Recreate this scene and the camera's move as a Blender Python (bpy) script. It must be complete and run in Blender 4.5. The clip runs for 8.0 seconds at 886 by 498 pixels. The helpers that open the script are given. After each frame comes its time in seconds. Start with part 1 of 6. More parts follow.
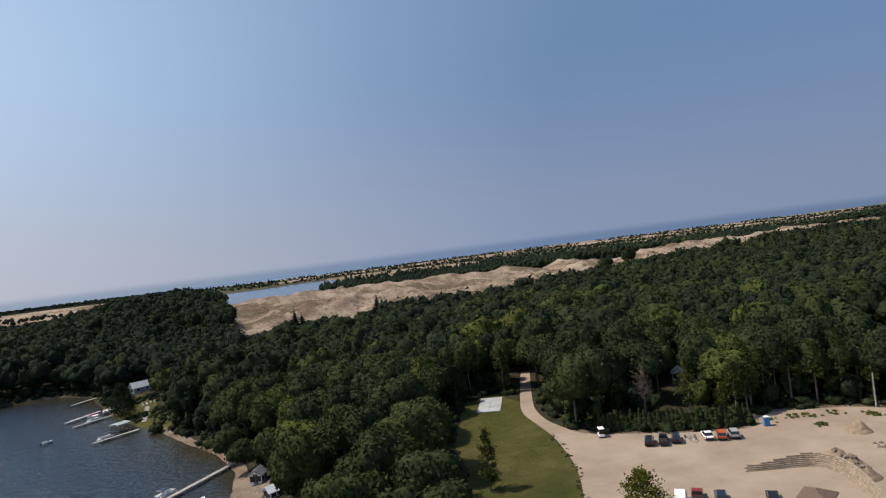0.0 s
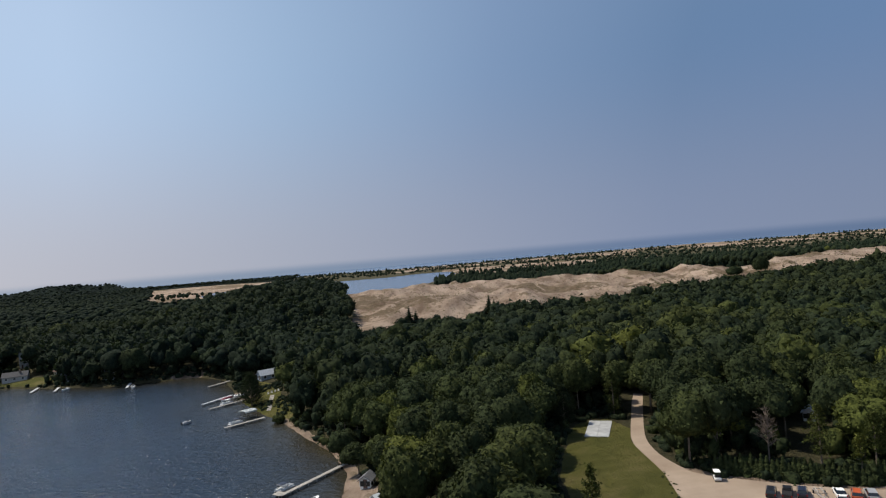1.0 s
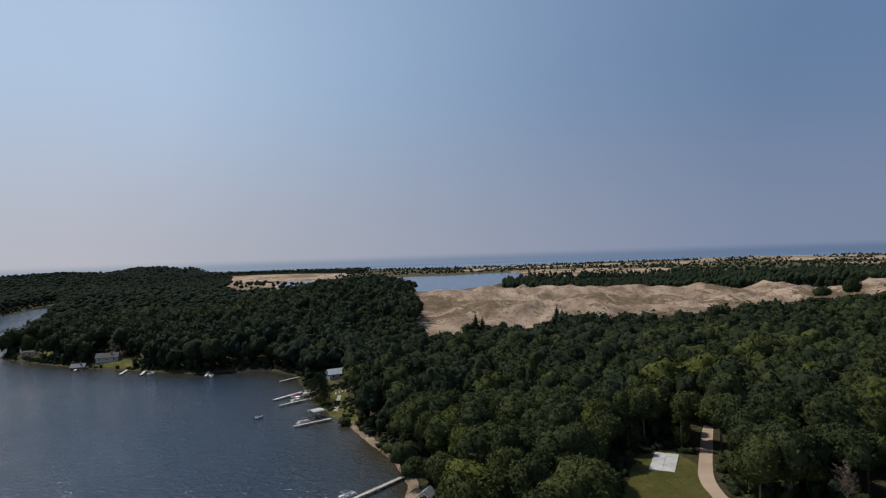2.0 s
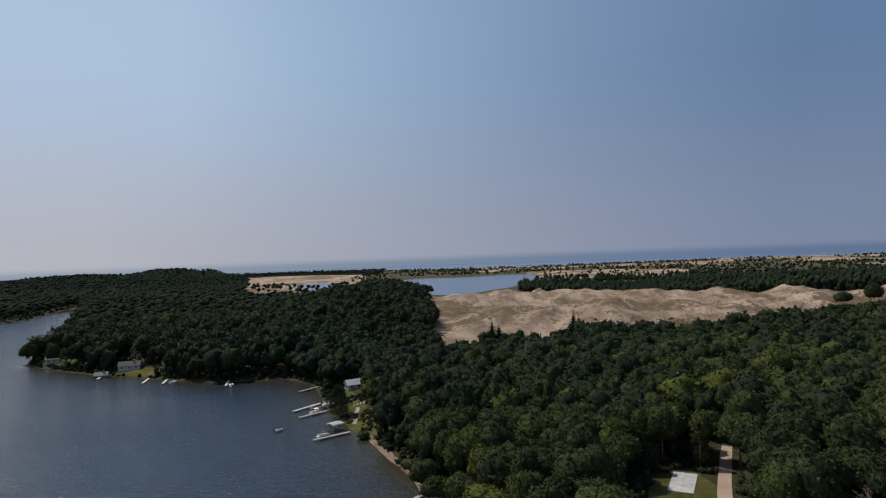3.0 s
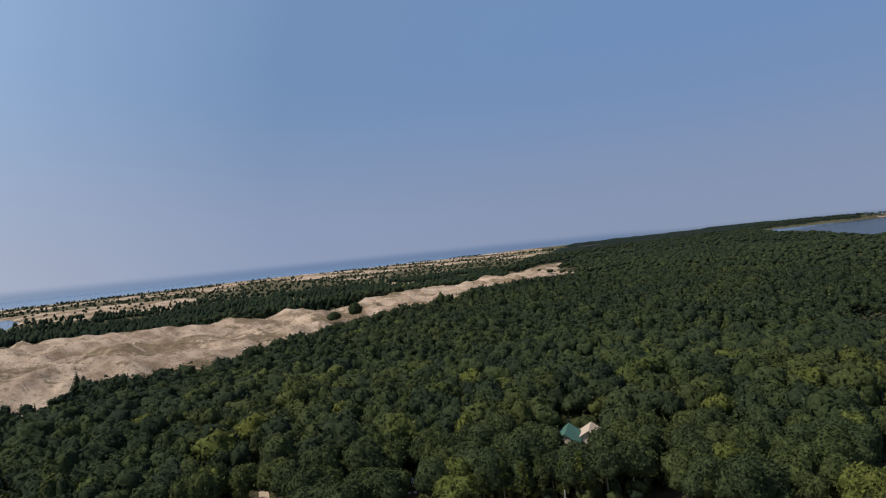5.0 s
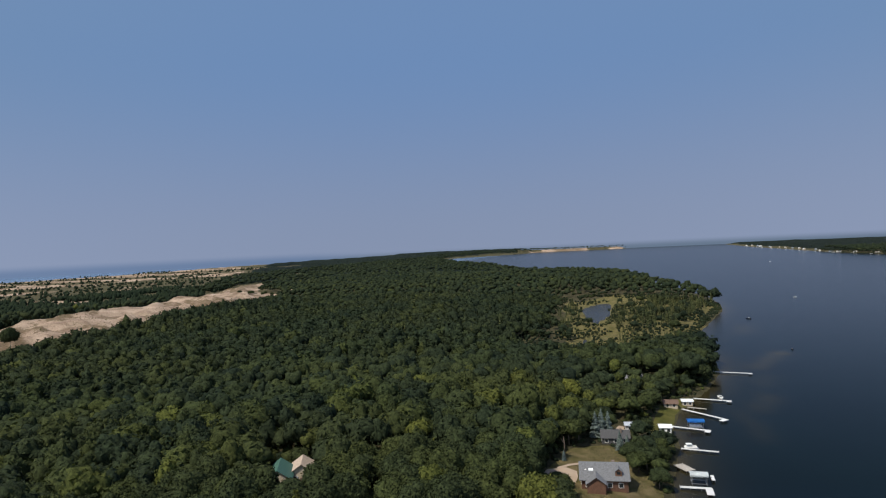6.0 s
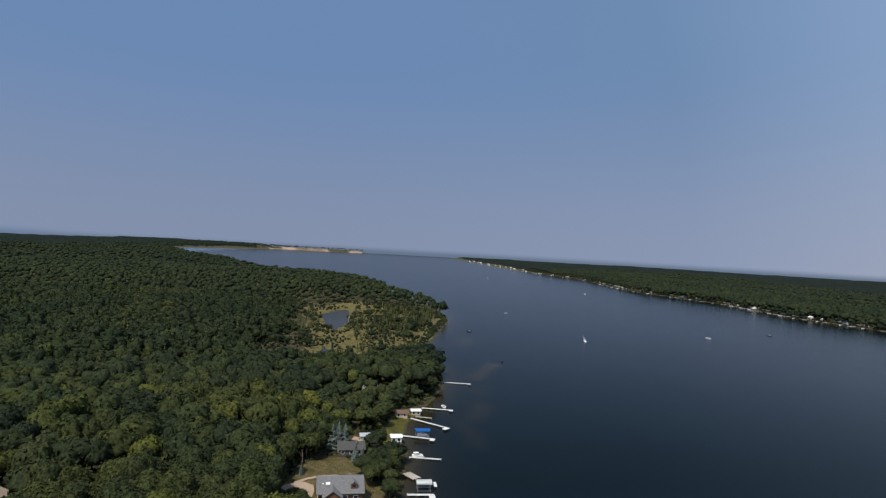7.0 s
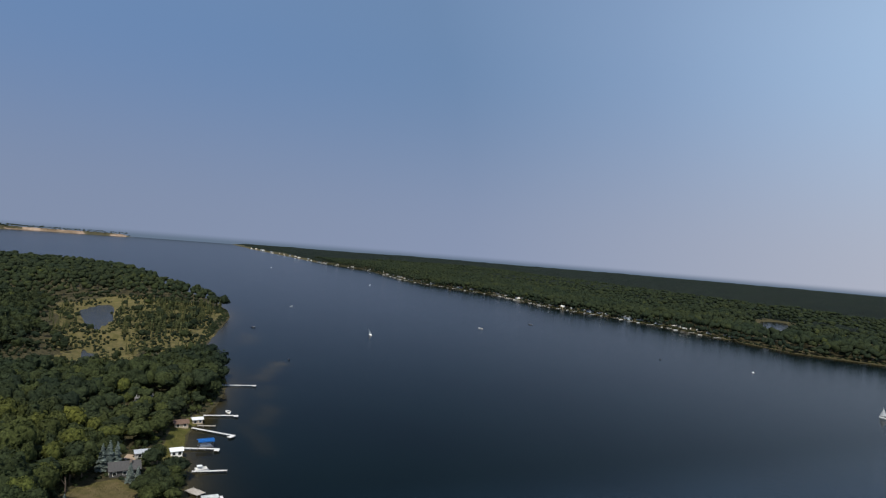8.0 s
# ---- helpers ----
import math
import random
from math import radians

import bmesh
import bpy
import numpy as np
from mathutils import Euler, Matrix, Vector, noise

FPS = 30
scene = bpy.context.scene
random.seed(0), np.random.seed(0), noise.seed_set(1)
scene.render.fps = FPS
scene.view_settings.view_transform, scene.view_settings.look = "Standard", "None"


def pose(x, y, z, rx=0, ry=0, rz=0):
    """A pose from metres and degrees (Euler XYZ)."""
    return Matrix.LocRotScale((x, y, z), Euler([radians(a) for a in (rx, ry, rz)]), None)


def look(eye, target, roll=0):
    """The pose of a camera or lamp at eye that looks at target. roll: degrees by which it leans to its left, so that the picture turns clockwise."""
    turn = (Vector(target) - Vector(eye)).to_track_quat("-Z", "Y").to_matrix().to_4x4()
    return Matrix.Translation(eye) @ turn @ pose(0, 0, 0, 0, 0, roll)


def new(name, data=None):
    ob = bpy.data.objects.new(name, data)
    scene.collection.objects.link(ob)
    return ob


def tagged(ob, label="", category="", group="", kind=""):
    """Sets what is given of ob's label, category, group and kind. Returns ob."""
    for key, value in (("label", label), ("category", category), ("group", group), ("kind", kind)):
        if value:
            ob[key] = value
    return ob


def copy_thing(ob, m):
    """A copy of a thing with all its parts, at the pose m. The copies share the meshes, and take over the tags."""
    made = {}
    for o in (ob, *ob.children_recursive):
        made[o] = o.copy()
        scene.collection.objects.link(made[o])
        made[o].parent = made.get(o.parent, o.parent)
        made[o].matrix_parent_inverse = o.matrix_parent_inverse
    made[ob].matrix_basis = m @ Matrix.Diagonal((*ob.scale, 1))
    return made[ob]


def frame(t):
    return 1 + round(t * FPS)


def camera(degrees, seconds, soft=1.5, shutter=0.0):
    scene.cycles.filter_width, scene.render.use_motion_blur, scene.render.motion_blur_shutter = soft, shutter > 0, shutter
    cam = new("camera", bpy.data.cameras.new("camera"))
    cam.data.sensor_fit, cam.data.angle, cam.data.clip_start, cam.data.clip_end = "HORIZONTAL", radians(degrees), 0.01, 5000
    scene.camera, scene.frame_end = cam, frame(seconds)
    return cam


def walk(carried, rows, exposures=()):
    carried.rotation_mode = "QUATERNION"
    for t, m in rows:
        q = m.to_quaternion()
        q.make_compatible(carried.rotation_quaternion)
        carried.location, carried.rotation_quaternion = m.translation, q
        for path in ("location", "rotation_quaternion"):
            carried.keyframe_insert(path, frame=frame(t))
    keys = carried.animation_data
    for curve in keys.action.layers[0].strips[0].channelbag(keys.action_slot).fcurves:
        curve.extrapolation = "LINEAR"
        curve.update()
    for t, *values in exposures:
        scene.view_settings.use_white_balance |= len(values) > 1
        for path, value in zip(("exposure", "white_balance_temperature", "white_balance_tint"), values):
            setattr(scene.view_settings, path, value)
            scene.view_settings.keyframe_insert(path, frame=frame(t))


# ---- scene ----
cam = camera(70.96, 8.0, soft=1.2)

# seconds, place (x, y, z), heading from +y towards +x, tilt, lean (degrees)
PATH = [
    (0.0, 0.30, 3.84, 47.20, 18.224, 0.172, -6.935),
    (0.5, 0.92, 3.29, 50.43, 13.875, 0.394, -7.761),
    (1.0, 1.40, 2.87, 53.53, 7.639, 0.543, -4.676),
    (1.5, 1.59, 2.55, 56.54, 3.458, 0.587, -2.530),
    (3.0, 0.96, 0.02, 65.11, -0.179, 0.660, -2.106),
    (3.5, 0.00, -0.00, 67.93, 0.005, 0.664, -2.066),
    (4.0, -1.21, 0.26, 70.70, 9.544, 0.823, -3.329),
    (4.5, -2.86, 1.03, 73.30, 27.279, 0.479, -5.792),
    (5.0, -4.70, 2.27, 75.78, 43.445, -0.133, -5.636),
    (6.5, -12.38, 10.34, 83.69, 82.858, -0.329, 0.078),
    (7.0, -14.44, 13.13, 87.17, 94.256, -0.275, 3.145),
    (7.5, -16.46, 15.95, 90.83, 104.173, -0.173, 3.449),
    (8.0, -18.45, 18.80, 94.63, 113.935, -0.068, 4.623),
]


def heading_pose(x, y, z, head, tilt, lean):
    h, p = radians(head), radians(tilt)
    way = Vector((math.sin(h) * math.cos(p), math.cos(h) * math.cos(p), math.sin(p)))
    eye = Vector((x, y, z))
    return look(eye, eye + way * 100, lean)


walk(cam, [(t, heading_pose(x, y, z, h, p, r)) for t, x, y, z, h, p, r in PATH],
     exposures=[(0.0, 0.15), (1.5, -0.06), (3.5, -0.16), (4.0, -0.04), (4.5, 0.16), (5.0, 0.28), (6.5, 0.2), (8.0, 0.14)])

# ---- light ----
SUN_AZ, SUN_EL = -58, 56
world = bpy.data.worlds.new("sky")
scene.world = world
world.use_nodes = True
wn, wl = world.node_tree.nodes, world.node_tree.links
sky = wn.new("ShaderNodeTexSky")
sky.sky_type, sky.sun_disc = "NISHITA", False
sky.sun_elevation, sky.sun_rotation = radians(SUN_EL), radians(SUN_AZ)
sky.air_density, sky.dust_density, sky.ozone_density = 1.25, 2.7, 4.5
# summer haze: thicker towards the horizon, clearest where the shore runs away from the light
CLEAR_AZ = 72
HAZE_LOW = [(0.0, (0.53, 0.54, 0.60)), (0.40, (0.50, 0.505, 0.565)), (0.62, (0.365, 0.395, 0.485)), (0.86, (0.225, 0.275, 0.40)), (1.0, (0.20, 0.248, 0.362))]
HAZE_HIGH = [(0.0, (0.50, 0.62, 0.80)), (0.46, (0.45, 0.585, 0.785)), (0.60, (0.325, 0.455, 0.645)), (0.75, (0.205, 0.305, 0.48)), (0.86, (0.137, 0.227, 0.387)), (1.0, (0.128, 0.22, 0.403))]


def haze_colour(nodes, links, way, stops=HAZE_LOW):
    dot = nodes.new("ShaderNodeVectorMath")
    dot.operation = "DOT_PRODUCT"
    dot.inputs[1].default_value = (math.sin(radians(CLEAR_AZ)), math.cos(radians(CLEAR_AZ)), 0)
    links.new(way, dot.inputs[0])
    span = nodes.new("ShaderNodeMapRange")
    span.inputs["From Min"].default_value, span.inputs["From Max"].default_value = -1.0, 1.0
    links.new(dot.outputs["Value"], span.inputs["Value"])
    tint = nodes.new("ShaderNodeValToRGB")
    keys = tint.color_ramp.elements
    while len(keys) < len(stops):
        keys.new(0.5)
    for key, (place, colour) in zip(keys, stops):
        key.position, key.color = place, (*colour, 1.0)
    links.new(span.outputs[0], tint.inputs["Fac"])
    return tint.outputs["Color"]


SKY = 0.085
way_out = wn.new("ShaderNodeTexCoord").outputs["Generated"]
up = wn.new("ShaderNodeSeparateXYZ")
wl.new(way_out, up.inputs[0])
thin = wn.new("ShaderNodeMapRange")
thin.interpolation_type = "SMOOTHSTEP"
thin.inputs["From Min"].default_value, thin.inputs["From Max"].default_value = 0.3, 0.8
thin.inputs["To Min"].default_value, thin.inputs["To Max"].default_value = 1.0, 0.0
wl.new(up.outputs["Z"], thin.inputs["Value"])
rise = wn.new("ShaderNodeMapRange")
rise.interpolation_type = "SMOOTHSTEP"
rise.inputs["From Min"].default_value, rise.inputs["From Max"].default_value = -0.02, 0.30
wl.new(up.outputs["Z"], rise.inputs["Value"])
veil = wn.new("ShaderNodeMix")
veil.data_type = "RGBA"
wl.new(rise.outputs[0], veil.inputs[0])
wl.new(haze_colour(wn, wl, way_out), veil.inputs[6])
wl.new(haze_colour(wn, wl, way_out, HAZE_HIGH), veil.inputs[7])
lift = wn.new("ShaderNodeVectorMath")
lift.operation = "SCALE"
lift.inputs["Scale"].default_value = 1 / SKY
wl.new(veil.outputs[2], lift.inputs[0])
hazy = wn.new("ShaderNodeMix")
hazy.data_type = "RGBA"
wl.new(thin.outputs[0], hazy.inputs[0])
tint_sky = wn.new("ShaderNodeMix")
tint_sky.data_type, tint_sky.blend_type = "RGBA", "MULTIPLY"
tint_sky.inputs[0].default_value = 1.0
tint_sky.inputs[7].default_value = (0.93, 1.02, 1.16, 1)
wl.new(sky.outputs[0], tint_sky.inputs[6])
wl.new(tint_sky.outputs[2], hazy.inputs[6])
wl.new(lift.outputs[0], hazy.inputs[7])
wn["Background"].inputs["Strength"].default_value = SKY
wl.new(hazy.outputs[2], wn["Background"].inputs["Color"])
sun = new("sun", bpy.data.lights.new("sun", "SUN"))
sun.data.energy, sun.data.angle, sun.data.color = 4.2, radians(0.6), (1.0, 0.91, 0.76)
_a, _e = radians(SUN_AZ), radians(SUN_EL)
SUN_WAY = Vector((math.sin(_a) * math.cos(_e), math.cos(_a) * math.cos(_e), math.sin(_e)))
sun.matrix_world = look(SUN_WAY * 100, (0, 0, 0))

# ---- materials ----
def mat(name, rough=0.8, metal=0.0, spec=0.3):
    m = bpy.data.materials.new(name)
    m.use_nodes = True
    b = m.node_tree.nodes["Principled BSDF"]
    b.inputs["Roughness"].default_value = rough
    b.inputs["Metallic"].default_value = metal
    b.inputs["Specular IOR Level"].default_value = spec
    return m, m.node_tree.nodes, m.node_tree.links, b


def noise_node(n, l, scale, detail=4.0, rough=0.55, coord=None):
    t = n.new("ShaderNodeTexNoise")
    t.inputs["Scale"].default_value = scale
    t.inputs["Detail"].default_value = detail
    t.inputs["Roughness"].default_value = rough
    if coord is None:
        coord = n.new("ShaderNodeNewGeometry").outputs["Position"]
    l.new(coord, t.inputs["Vector"])
    return t.outputs["Fac"]


def ramp(n, l, fac, stops):
    r = n.new("ShaderNodeValToRGB")
    e = r.color_ramp.elements
    while len(e) < len(stops):
        e.new(0.5)
    for k, (p, c) in zip(e, stops):
        k.position = p
        k.color = (*c, 1.0)
    l.new(fac, r.inputs["Fac"])
    return r.outputs["Color"]


def mix(n, l, fac, a, b, mode="MIX"):
    x = n.new("ShaderNodeMix")
    x.data_type, x.blend_type = "RGBA", mode
    for sock, v in ((x.inputs[0], fac), (x.inputs[6], a), (x.inputs[7], b)):
        if isinstance(v, (int, float)):
            sock.default_value = v
        elif isinstance(v, tuple):
            sock.default_value = (*v, 1.0)
        else:
            l.new(v, sock)
    return x.outputs[2]


def math_node(n, l, op, a, b=0.0, clamp=False):
    x = n.new("ShaderNodeMath")
    x.operation, x.use_clamp = op, clamp
    for sock, v in ((x.inputs[0], a), (x.inputs[1], b)):
        if isinstance(v, (int, float)):
            sock.default_value = v
        else:
            l.new(v, sock)
    return x.outputs[0]


def bump(n, l, b, height, strength=0.4, dist=0.1):
    x = n.new("ShaderNodeBump")
    x.inputs["Strength"].default_value = strength
    x.inputs["Distance"].default_value = dist
    l.new(height, x.inputs["Height"])
    l.new(x.outputs[0], b.inputs["Normal"])


def attr(n, name):
    a = n.new("ShaderNodeAttribute")
    a.attribute_name = name
    return a.outputs["Fac"]


def plain(name, c, rough=0.7, metal=0.0, var=0.25, scale=1.5, spec=0.3, grain=0.15):
    """A painted, wooden or metal surface with stains, grain and a little difference from piece to piece."""
    m, n, l, b = mat(name, rough, metal, spec)
    dark = tuple(v * (1 - var) for v in c)
    light = tuple(min(1, v * (1 + var)) for v in c)
    col = ramp(n, l, noise_node(n, l, scale), [(0.3, dark), (0.7, light)])
    rnd = n.new("ShaderNodeObjectInfo").outputs["Random"]
    col = mix(n, l, 1.0, col, ramp(n, l, rnd, [(0.0, (0.88, 0.88, 0.88)), (1.0, (1.1, 1.1, 1.1))]), "MULTIPLY")
    l.new(col, b.inputs["Base Color"])
    bump(n, l, b, noise_node(n, l, scale * 12), grain, 0.02)
    return m


def foliage(name, stops, leaf=0.95, relief=0.4):
    """Leaves: a tone for each tree, clumps with shade painted dark between them, and leaf relief."""
    m, n, l, b = mat(name, 0.9, 0.0, 0.06)
    col = ramp(n, l, attr(n, "tone"), stops)
    isl = n.new("ShaderNodeNewGeometry").outputs["Random Per Island"]
    col = mix(n, l, 1.0, col, ramp(n, l, isl, [(0.0, (0.84, 0.85, 0.86)), (1.0, (1.15, 1.14, 1.10))]), "MULTIPLY")
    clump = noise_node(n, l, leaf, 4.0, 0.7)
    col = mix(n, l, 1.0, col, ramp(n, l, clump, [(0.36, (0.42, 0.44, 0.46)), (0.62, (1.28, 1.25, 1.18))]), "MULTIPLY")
    patch = noise_node(n, l, 0.012, 3.0)
    col = mix(n, l, 1.0, col, ramp(n, l, patch, [(0.35, (0.85, 0.9, 0.95)), (0.65, (1.15, 1.08, 1.0))]), "MULTIPLY")
    l.new(col, b.inputs["Base Color"])
    bump(n, l, b, clump, 1.0, relief)
    thin_leaf = n.new("ShaderNodeBsdfTranslucent")
    l.new(mix(n, l, 1.0, col, (1.25, 1.3, 0.75), "MULTIPLY"), thin_leaf.inputs["Color"])
    both = n.new("ShaderNodeMixShader")
    both.inputs[0].default_value = 0.16
    l.new(b.outputs[0], both.inputs[1])
    l.new(thin_leaf.outputs[0], both.inputs[2])
    l.new(both.outputs[0], n["Material Output"].inputs["Surface"])
    return m


# the low tones carry extra blue, standing in for haze on far trees
LEAF = [(0.0, (0.0168, 0.0268, 0.019)), (0.35, (0.027, 0.038, 0.0205)), (0.7, (0.048, 0.060, 0.022)), (0.9, (0.082, 0.095, 0.025)), (1.0, (0.12, 0.126, 0.029))]
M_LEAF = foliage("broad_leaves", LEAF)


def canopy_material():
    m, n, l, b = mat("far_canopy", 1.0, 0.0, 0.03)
    # bluish sheen stands in for a veil of haze over the far forest
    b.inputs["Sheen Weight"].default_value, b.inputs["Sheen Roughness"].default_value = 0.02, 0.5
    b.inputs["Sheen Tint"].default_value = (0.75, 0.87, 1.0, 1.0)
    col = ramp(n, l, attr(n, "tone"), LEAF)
    # bluish noise tones: shade between crowns and some haze painted into the colour
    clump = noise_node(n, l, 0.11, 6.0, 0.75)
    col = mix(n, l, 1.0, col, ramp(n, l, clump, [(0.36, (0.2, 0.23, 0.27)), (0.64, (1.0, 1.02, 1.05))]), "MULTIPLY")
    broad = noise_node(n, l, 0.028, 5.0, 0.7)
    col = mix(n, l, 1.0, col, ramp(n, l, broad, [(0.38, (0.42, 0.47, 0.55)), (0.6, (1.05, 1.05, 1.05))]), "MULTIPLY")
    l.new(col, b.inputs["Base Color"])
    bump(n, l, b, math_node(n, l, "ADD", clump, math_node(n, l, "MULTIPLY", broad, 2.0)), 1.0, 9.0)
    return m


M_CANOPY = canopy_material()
M_NEEDLE = foliage("pine_needles", [(0.0, (0.014, 0.024, 0.015)), (0.6, (0.036, 0.051, 0.027)), (1.0, (0.075, 0.085, 0.038))])
M_STRAW = foliage("dune_grass_blades", [(0.0, (0.11, 0.10, 0.045)), (1.0, (0.17, 0.15, 0.075))])
M_BARK = plain("bark", (0.16, 0.13, 0.10), 0.9, var=0.35, scale=2.0)


def ground_material():
    m, n, l, b = mat("ground_cover", 0.95, 0.0, 0.1)
    fine = noise_node(n, l, 0.6)
    wind = n.new("ShaderNodeMapping")
    wind.inputs["Rotation"].default_value = (0, 0, radians(27))
    wind.inputs["Scale"].default_value = (1.0, 0.4, 1.0)
    l.new(n.new("ShaderNodeNewGeometry").outputs["Position"], wind.inputs["Vector"])
    blown = wind.outputs[0]
    floor_c = ramp(n, l, fine, [(0.3, (0.050, 0.048, 0.026)), (0.7, (0.095, 0.085, 0.046))])
    grass = ramp(n, l, noise_node(n, l, 0.12, 6.0), [(0.3, (0.078, 0.086, 0.022)), (0.52, (0.125, 0.122, 0.034)), (0.72, (0.185, 0.160, 0.062))])
    sand = ramp(n, l, noise_node(n, l, 0.05, 9.0, 0.7, blown), [(0.38, (0.195, 0.137, 0.096)), (0.58, (0.475, 0.365, 0.278))])
    blades = noise_node(n, l, 0.09, 9.0, 0.75)
    cover = math_node(n, l, "ADD", attr(n, "turf"), math_node(n, l, "MULTIPLY", math_node(n, l, "SUBTRACT", blades, 0.5), 4.0))
    cover = ramp(n, l, cover, [(0.25, (0, 0, 0)), (0.6, (1, 1, 1))])
    straw = ramp(n, l, noise_node(n, l, 0.25, 6.0, 0.7), [(0.35, (0.105, 0.074, 0.041)), (0.65, (0.20, 0.147, 0.092))])
    spots = ramp(n, l, noise_node(n, l, 0.2, 5.0, 0.7, blown), [(0.55, (0, 0, 0)), (0.62, (1, 1, 1))])
    sand = mix(n, l, math_node(n, l, "MULTIPLY", cover, 0.9), sand, straw)
    sand = mix(n, l, math_node(n, l, "MULTIPLY", spots, 0.5), sand, (0.11, 0.10, 0.05))
    wob = math_node(n, l, "MULTIPLY", math_node(n, l, "SUBTRACT", noise_node(n, l, 0.15, 6.0), 0.5), 0.8)
    gm = math_node(n, l, "GREATER_THAN", math_node(n, l, "ADD", attr(n, "grass"), wob), 0.5)
    sm = math_node(n, l, "GREATER_THAN", math_node(n, l, "ADD", attr(n, "sand"), wob), 0.5)
    parched = ramp(n, l, noise_node(n, l, 0.22, 6.0), [(0.35, (0.105, 0.095, 0.04)), (0.65, (0.22, 0.172, 0.095))])
    grass = mix(n, l, math_node(n, l, "MULTIPLY", attr(n, "dry"), 0.85), grass, parched)
    col = mix(n, l, gm, floor_c, grass)
    col = mix(n, l, sm, col, sand)
    l.new(col, b.inputs["Base Color"])
    bump(n, l, b, noise_node(n, l, 0.16, 9.0, 0.75), 1.0, 5.0)
    return m


def water_material(name, deep, deep_dull, shoal):
    """Lake water: brown over shallows, sharp ripples in the west; darker, flatter and less glossy in the east."""
    m, n, l, b = mat(name, 0.1, 0.0, 0.5)
    b.inputs["IOR"].default_value = 1.33
    wob = math_node(n, l, "MULTIPLY", math_node(n, l, "SUBTRACT", noise_node(n, l, 0.05, 5.0), 0.5), 0.9)
    s = math_node(n, l, "ADD", attr(n, "shallow"), math_node(n, l, "MULTIPLY", wob, attr(n, "shallow")), True)
    body = mix(n, l, attr(n, "dulling"), deep, deep_dull)
    cats = ramp(n, l, noise_node(n, l, 0.012, 5.0, 0.6), [(0.35, (0.8, 0.82, 0.85)), (0.65, (1.2, 1.17, 1.13))])
    body = mix(n, l, 1.0, body, cats, "MULTIPLY")
    l.new(mix(n, l, s, mix(n, l, attr(n, "open"), body, (0.085, 0.145, 0.235)), shoal), b.inputs["Base Color"])
    l.new(math_node(n, l, "ADD", math_node(n, l, "MULTIPLY", attr(n, "dulling"), 0.02), 0.15), b.inputs["Roughness"])
    l.new(math_node(n, l, "SUBTRACT", 0.42, math_node(n, l, "MULTIPLY", attr(n, "dulling"), 0.36)), b.inputs["Specular IOR Level"])
    h = math_node(n, l, "ADD", noise_node(n, l, 0.72, 2.0, 0.6), math_node(n, l, "MULTIPLY", noise_node(n, l, 0.25, 2.0), 0.7))
    h = math_node(n, l, "MULTIPLY", h, math_node(n, l, "SUBTRACT", 1.0, math_node(n, l, "MULTIPLY", attr(n, "dulling"), 0.93)))
    h = math_node(n, l, "MULTIPLY", h, math_node(n, l, "SUBTRACT", 1.0, math_node(n, l, "MULTIPLY", attr(n, "shallow"), 0.85)))
    bump(n, l, b, h, 1.0, 1.02)
    return m


M_GROUND = ground_material()
M_WATER = water_material("lake_water", (0.008, 0.026, 0.055), (0.0012, 0.0042, 0.0052), (0.036, 0.029, 0.012))


def gravel_material(name, dark, light):
    m, n, l, b = mat(name, 0.95, 0.0, 0.15)
    col = ramp(n, l, noise_node(n, l, 0.09, 7.0, 0.62), [(0.3, dark), (0.7, light)])
    trk = n.new("ShaderNodeTexNoise")
    trk.inputs["Scale"].default_value, trk.inputs["Detail"].default_value = 0.35, 5.0
    sc = n.new("ShaderNodeMapping")
    sc.inputs["Rotation"].default_value = (0, 0, radians(58))
    sc.inputs["Scale"].default_value = (0.15, 1.4, 1.0)
    l.new(n.new("ShaderNodeNewGeometry").outputs["Position"], sc.inputs["Vector"])
    l.new(sc.outputs[0], trk.inputs["Vector"])
    col = mix(n, l, 1.0, col, ramp(n, l, trk.outputs["Fac"], [(0.35, (0.97, 0.965, 0.96)), (0.65, (1.015, 1.015, 1.015))]), "MULTIPLY")
    l.new(col, b.inputs["Base Color"])
    bump(n, l, b, noise_node(n, l, 3.0, 6.0), 0.5, 0.06)
    return m


M_GRAVEL = gravel_material("sandy_gravel", (0.245, 0.188, 0.14), (0.36, 0.288, 0.222))

# ---- mesh helpers ----
def mesh_from(name, verts, faces, material, smooth=False, attrs=None):
    """verts: (n, 3); faces: (m, 3) or (m, 4) numbers of vertices; attrs: a value for each vertex."""
    me = bpy.data.meshes.new(name)
    verts = np.asarray(verts, dtype=np.float32)
    faces = np.asarray(faces, dtype=np.int32)
    k = faces.shape[1]
    me.vertices.add(len(verts))
    me.vertices.foreach_set("co", verts.ravel())
    me.loops.add(faces.size)
    me.loops.foreach_set("vertex_index", faces.ravel())
    me.polygons.add(len(faces))
    me.polygons.foreach_set("loop_start", np.arange(0, faces.size, k, dtype=np.int32))
    me.polygons.foreach_set("use_smooth", np.full(len(faces), smooth))
    for key, v in (attrs or {}).items():
        me.attributes.new(key, "FLOAT", "POINT").data.foreach_set("value", np.asarray(v, dtype=np.float32))
    me.materials.append(material)
    me.update()
    me.validate()
    return me


def from_bm(name, bm, material, smooth=False):
    me = bpy.data.meshes.new(name)
    bm.normal_update()
    bm.to_mesh(me)
    bm.free()
    me.materials.append(material)
    if smooth:
        me.polygons.foreach_set("use_smooth", np.full(len(me.polygons), True))
    return me


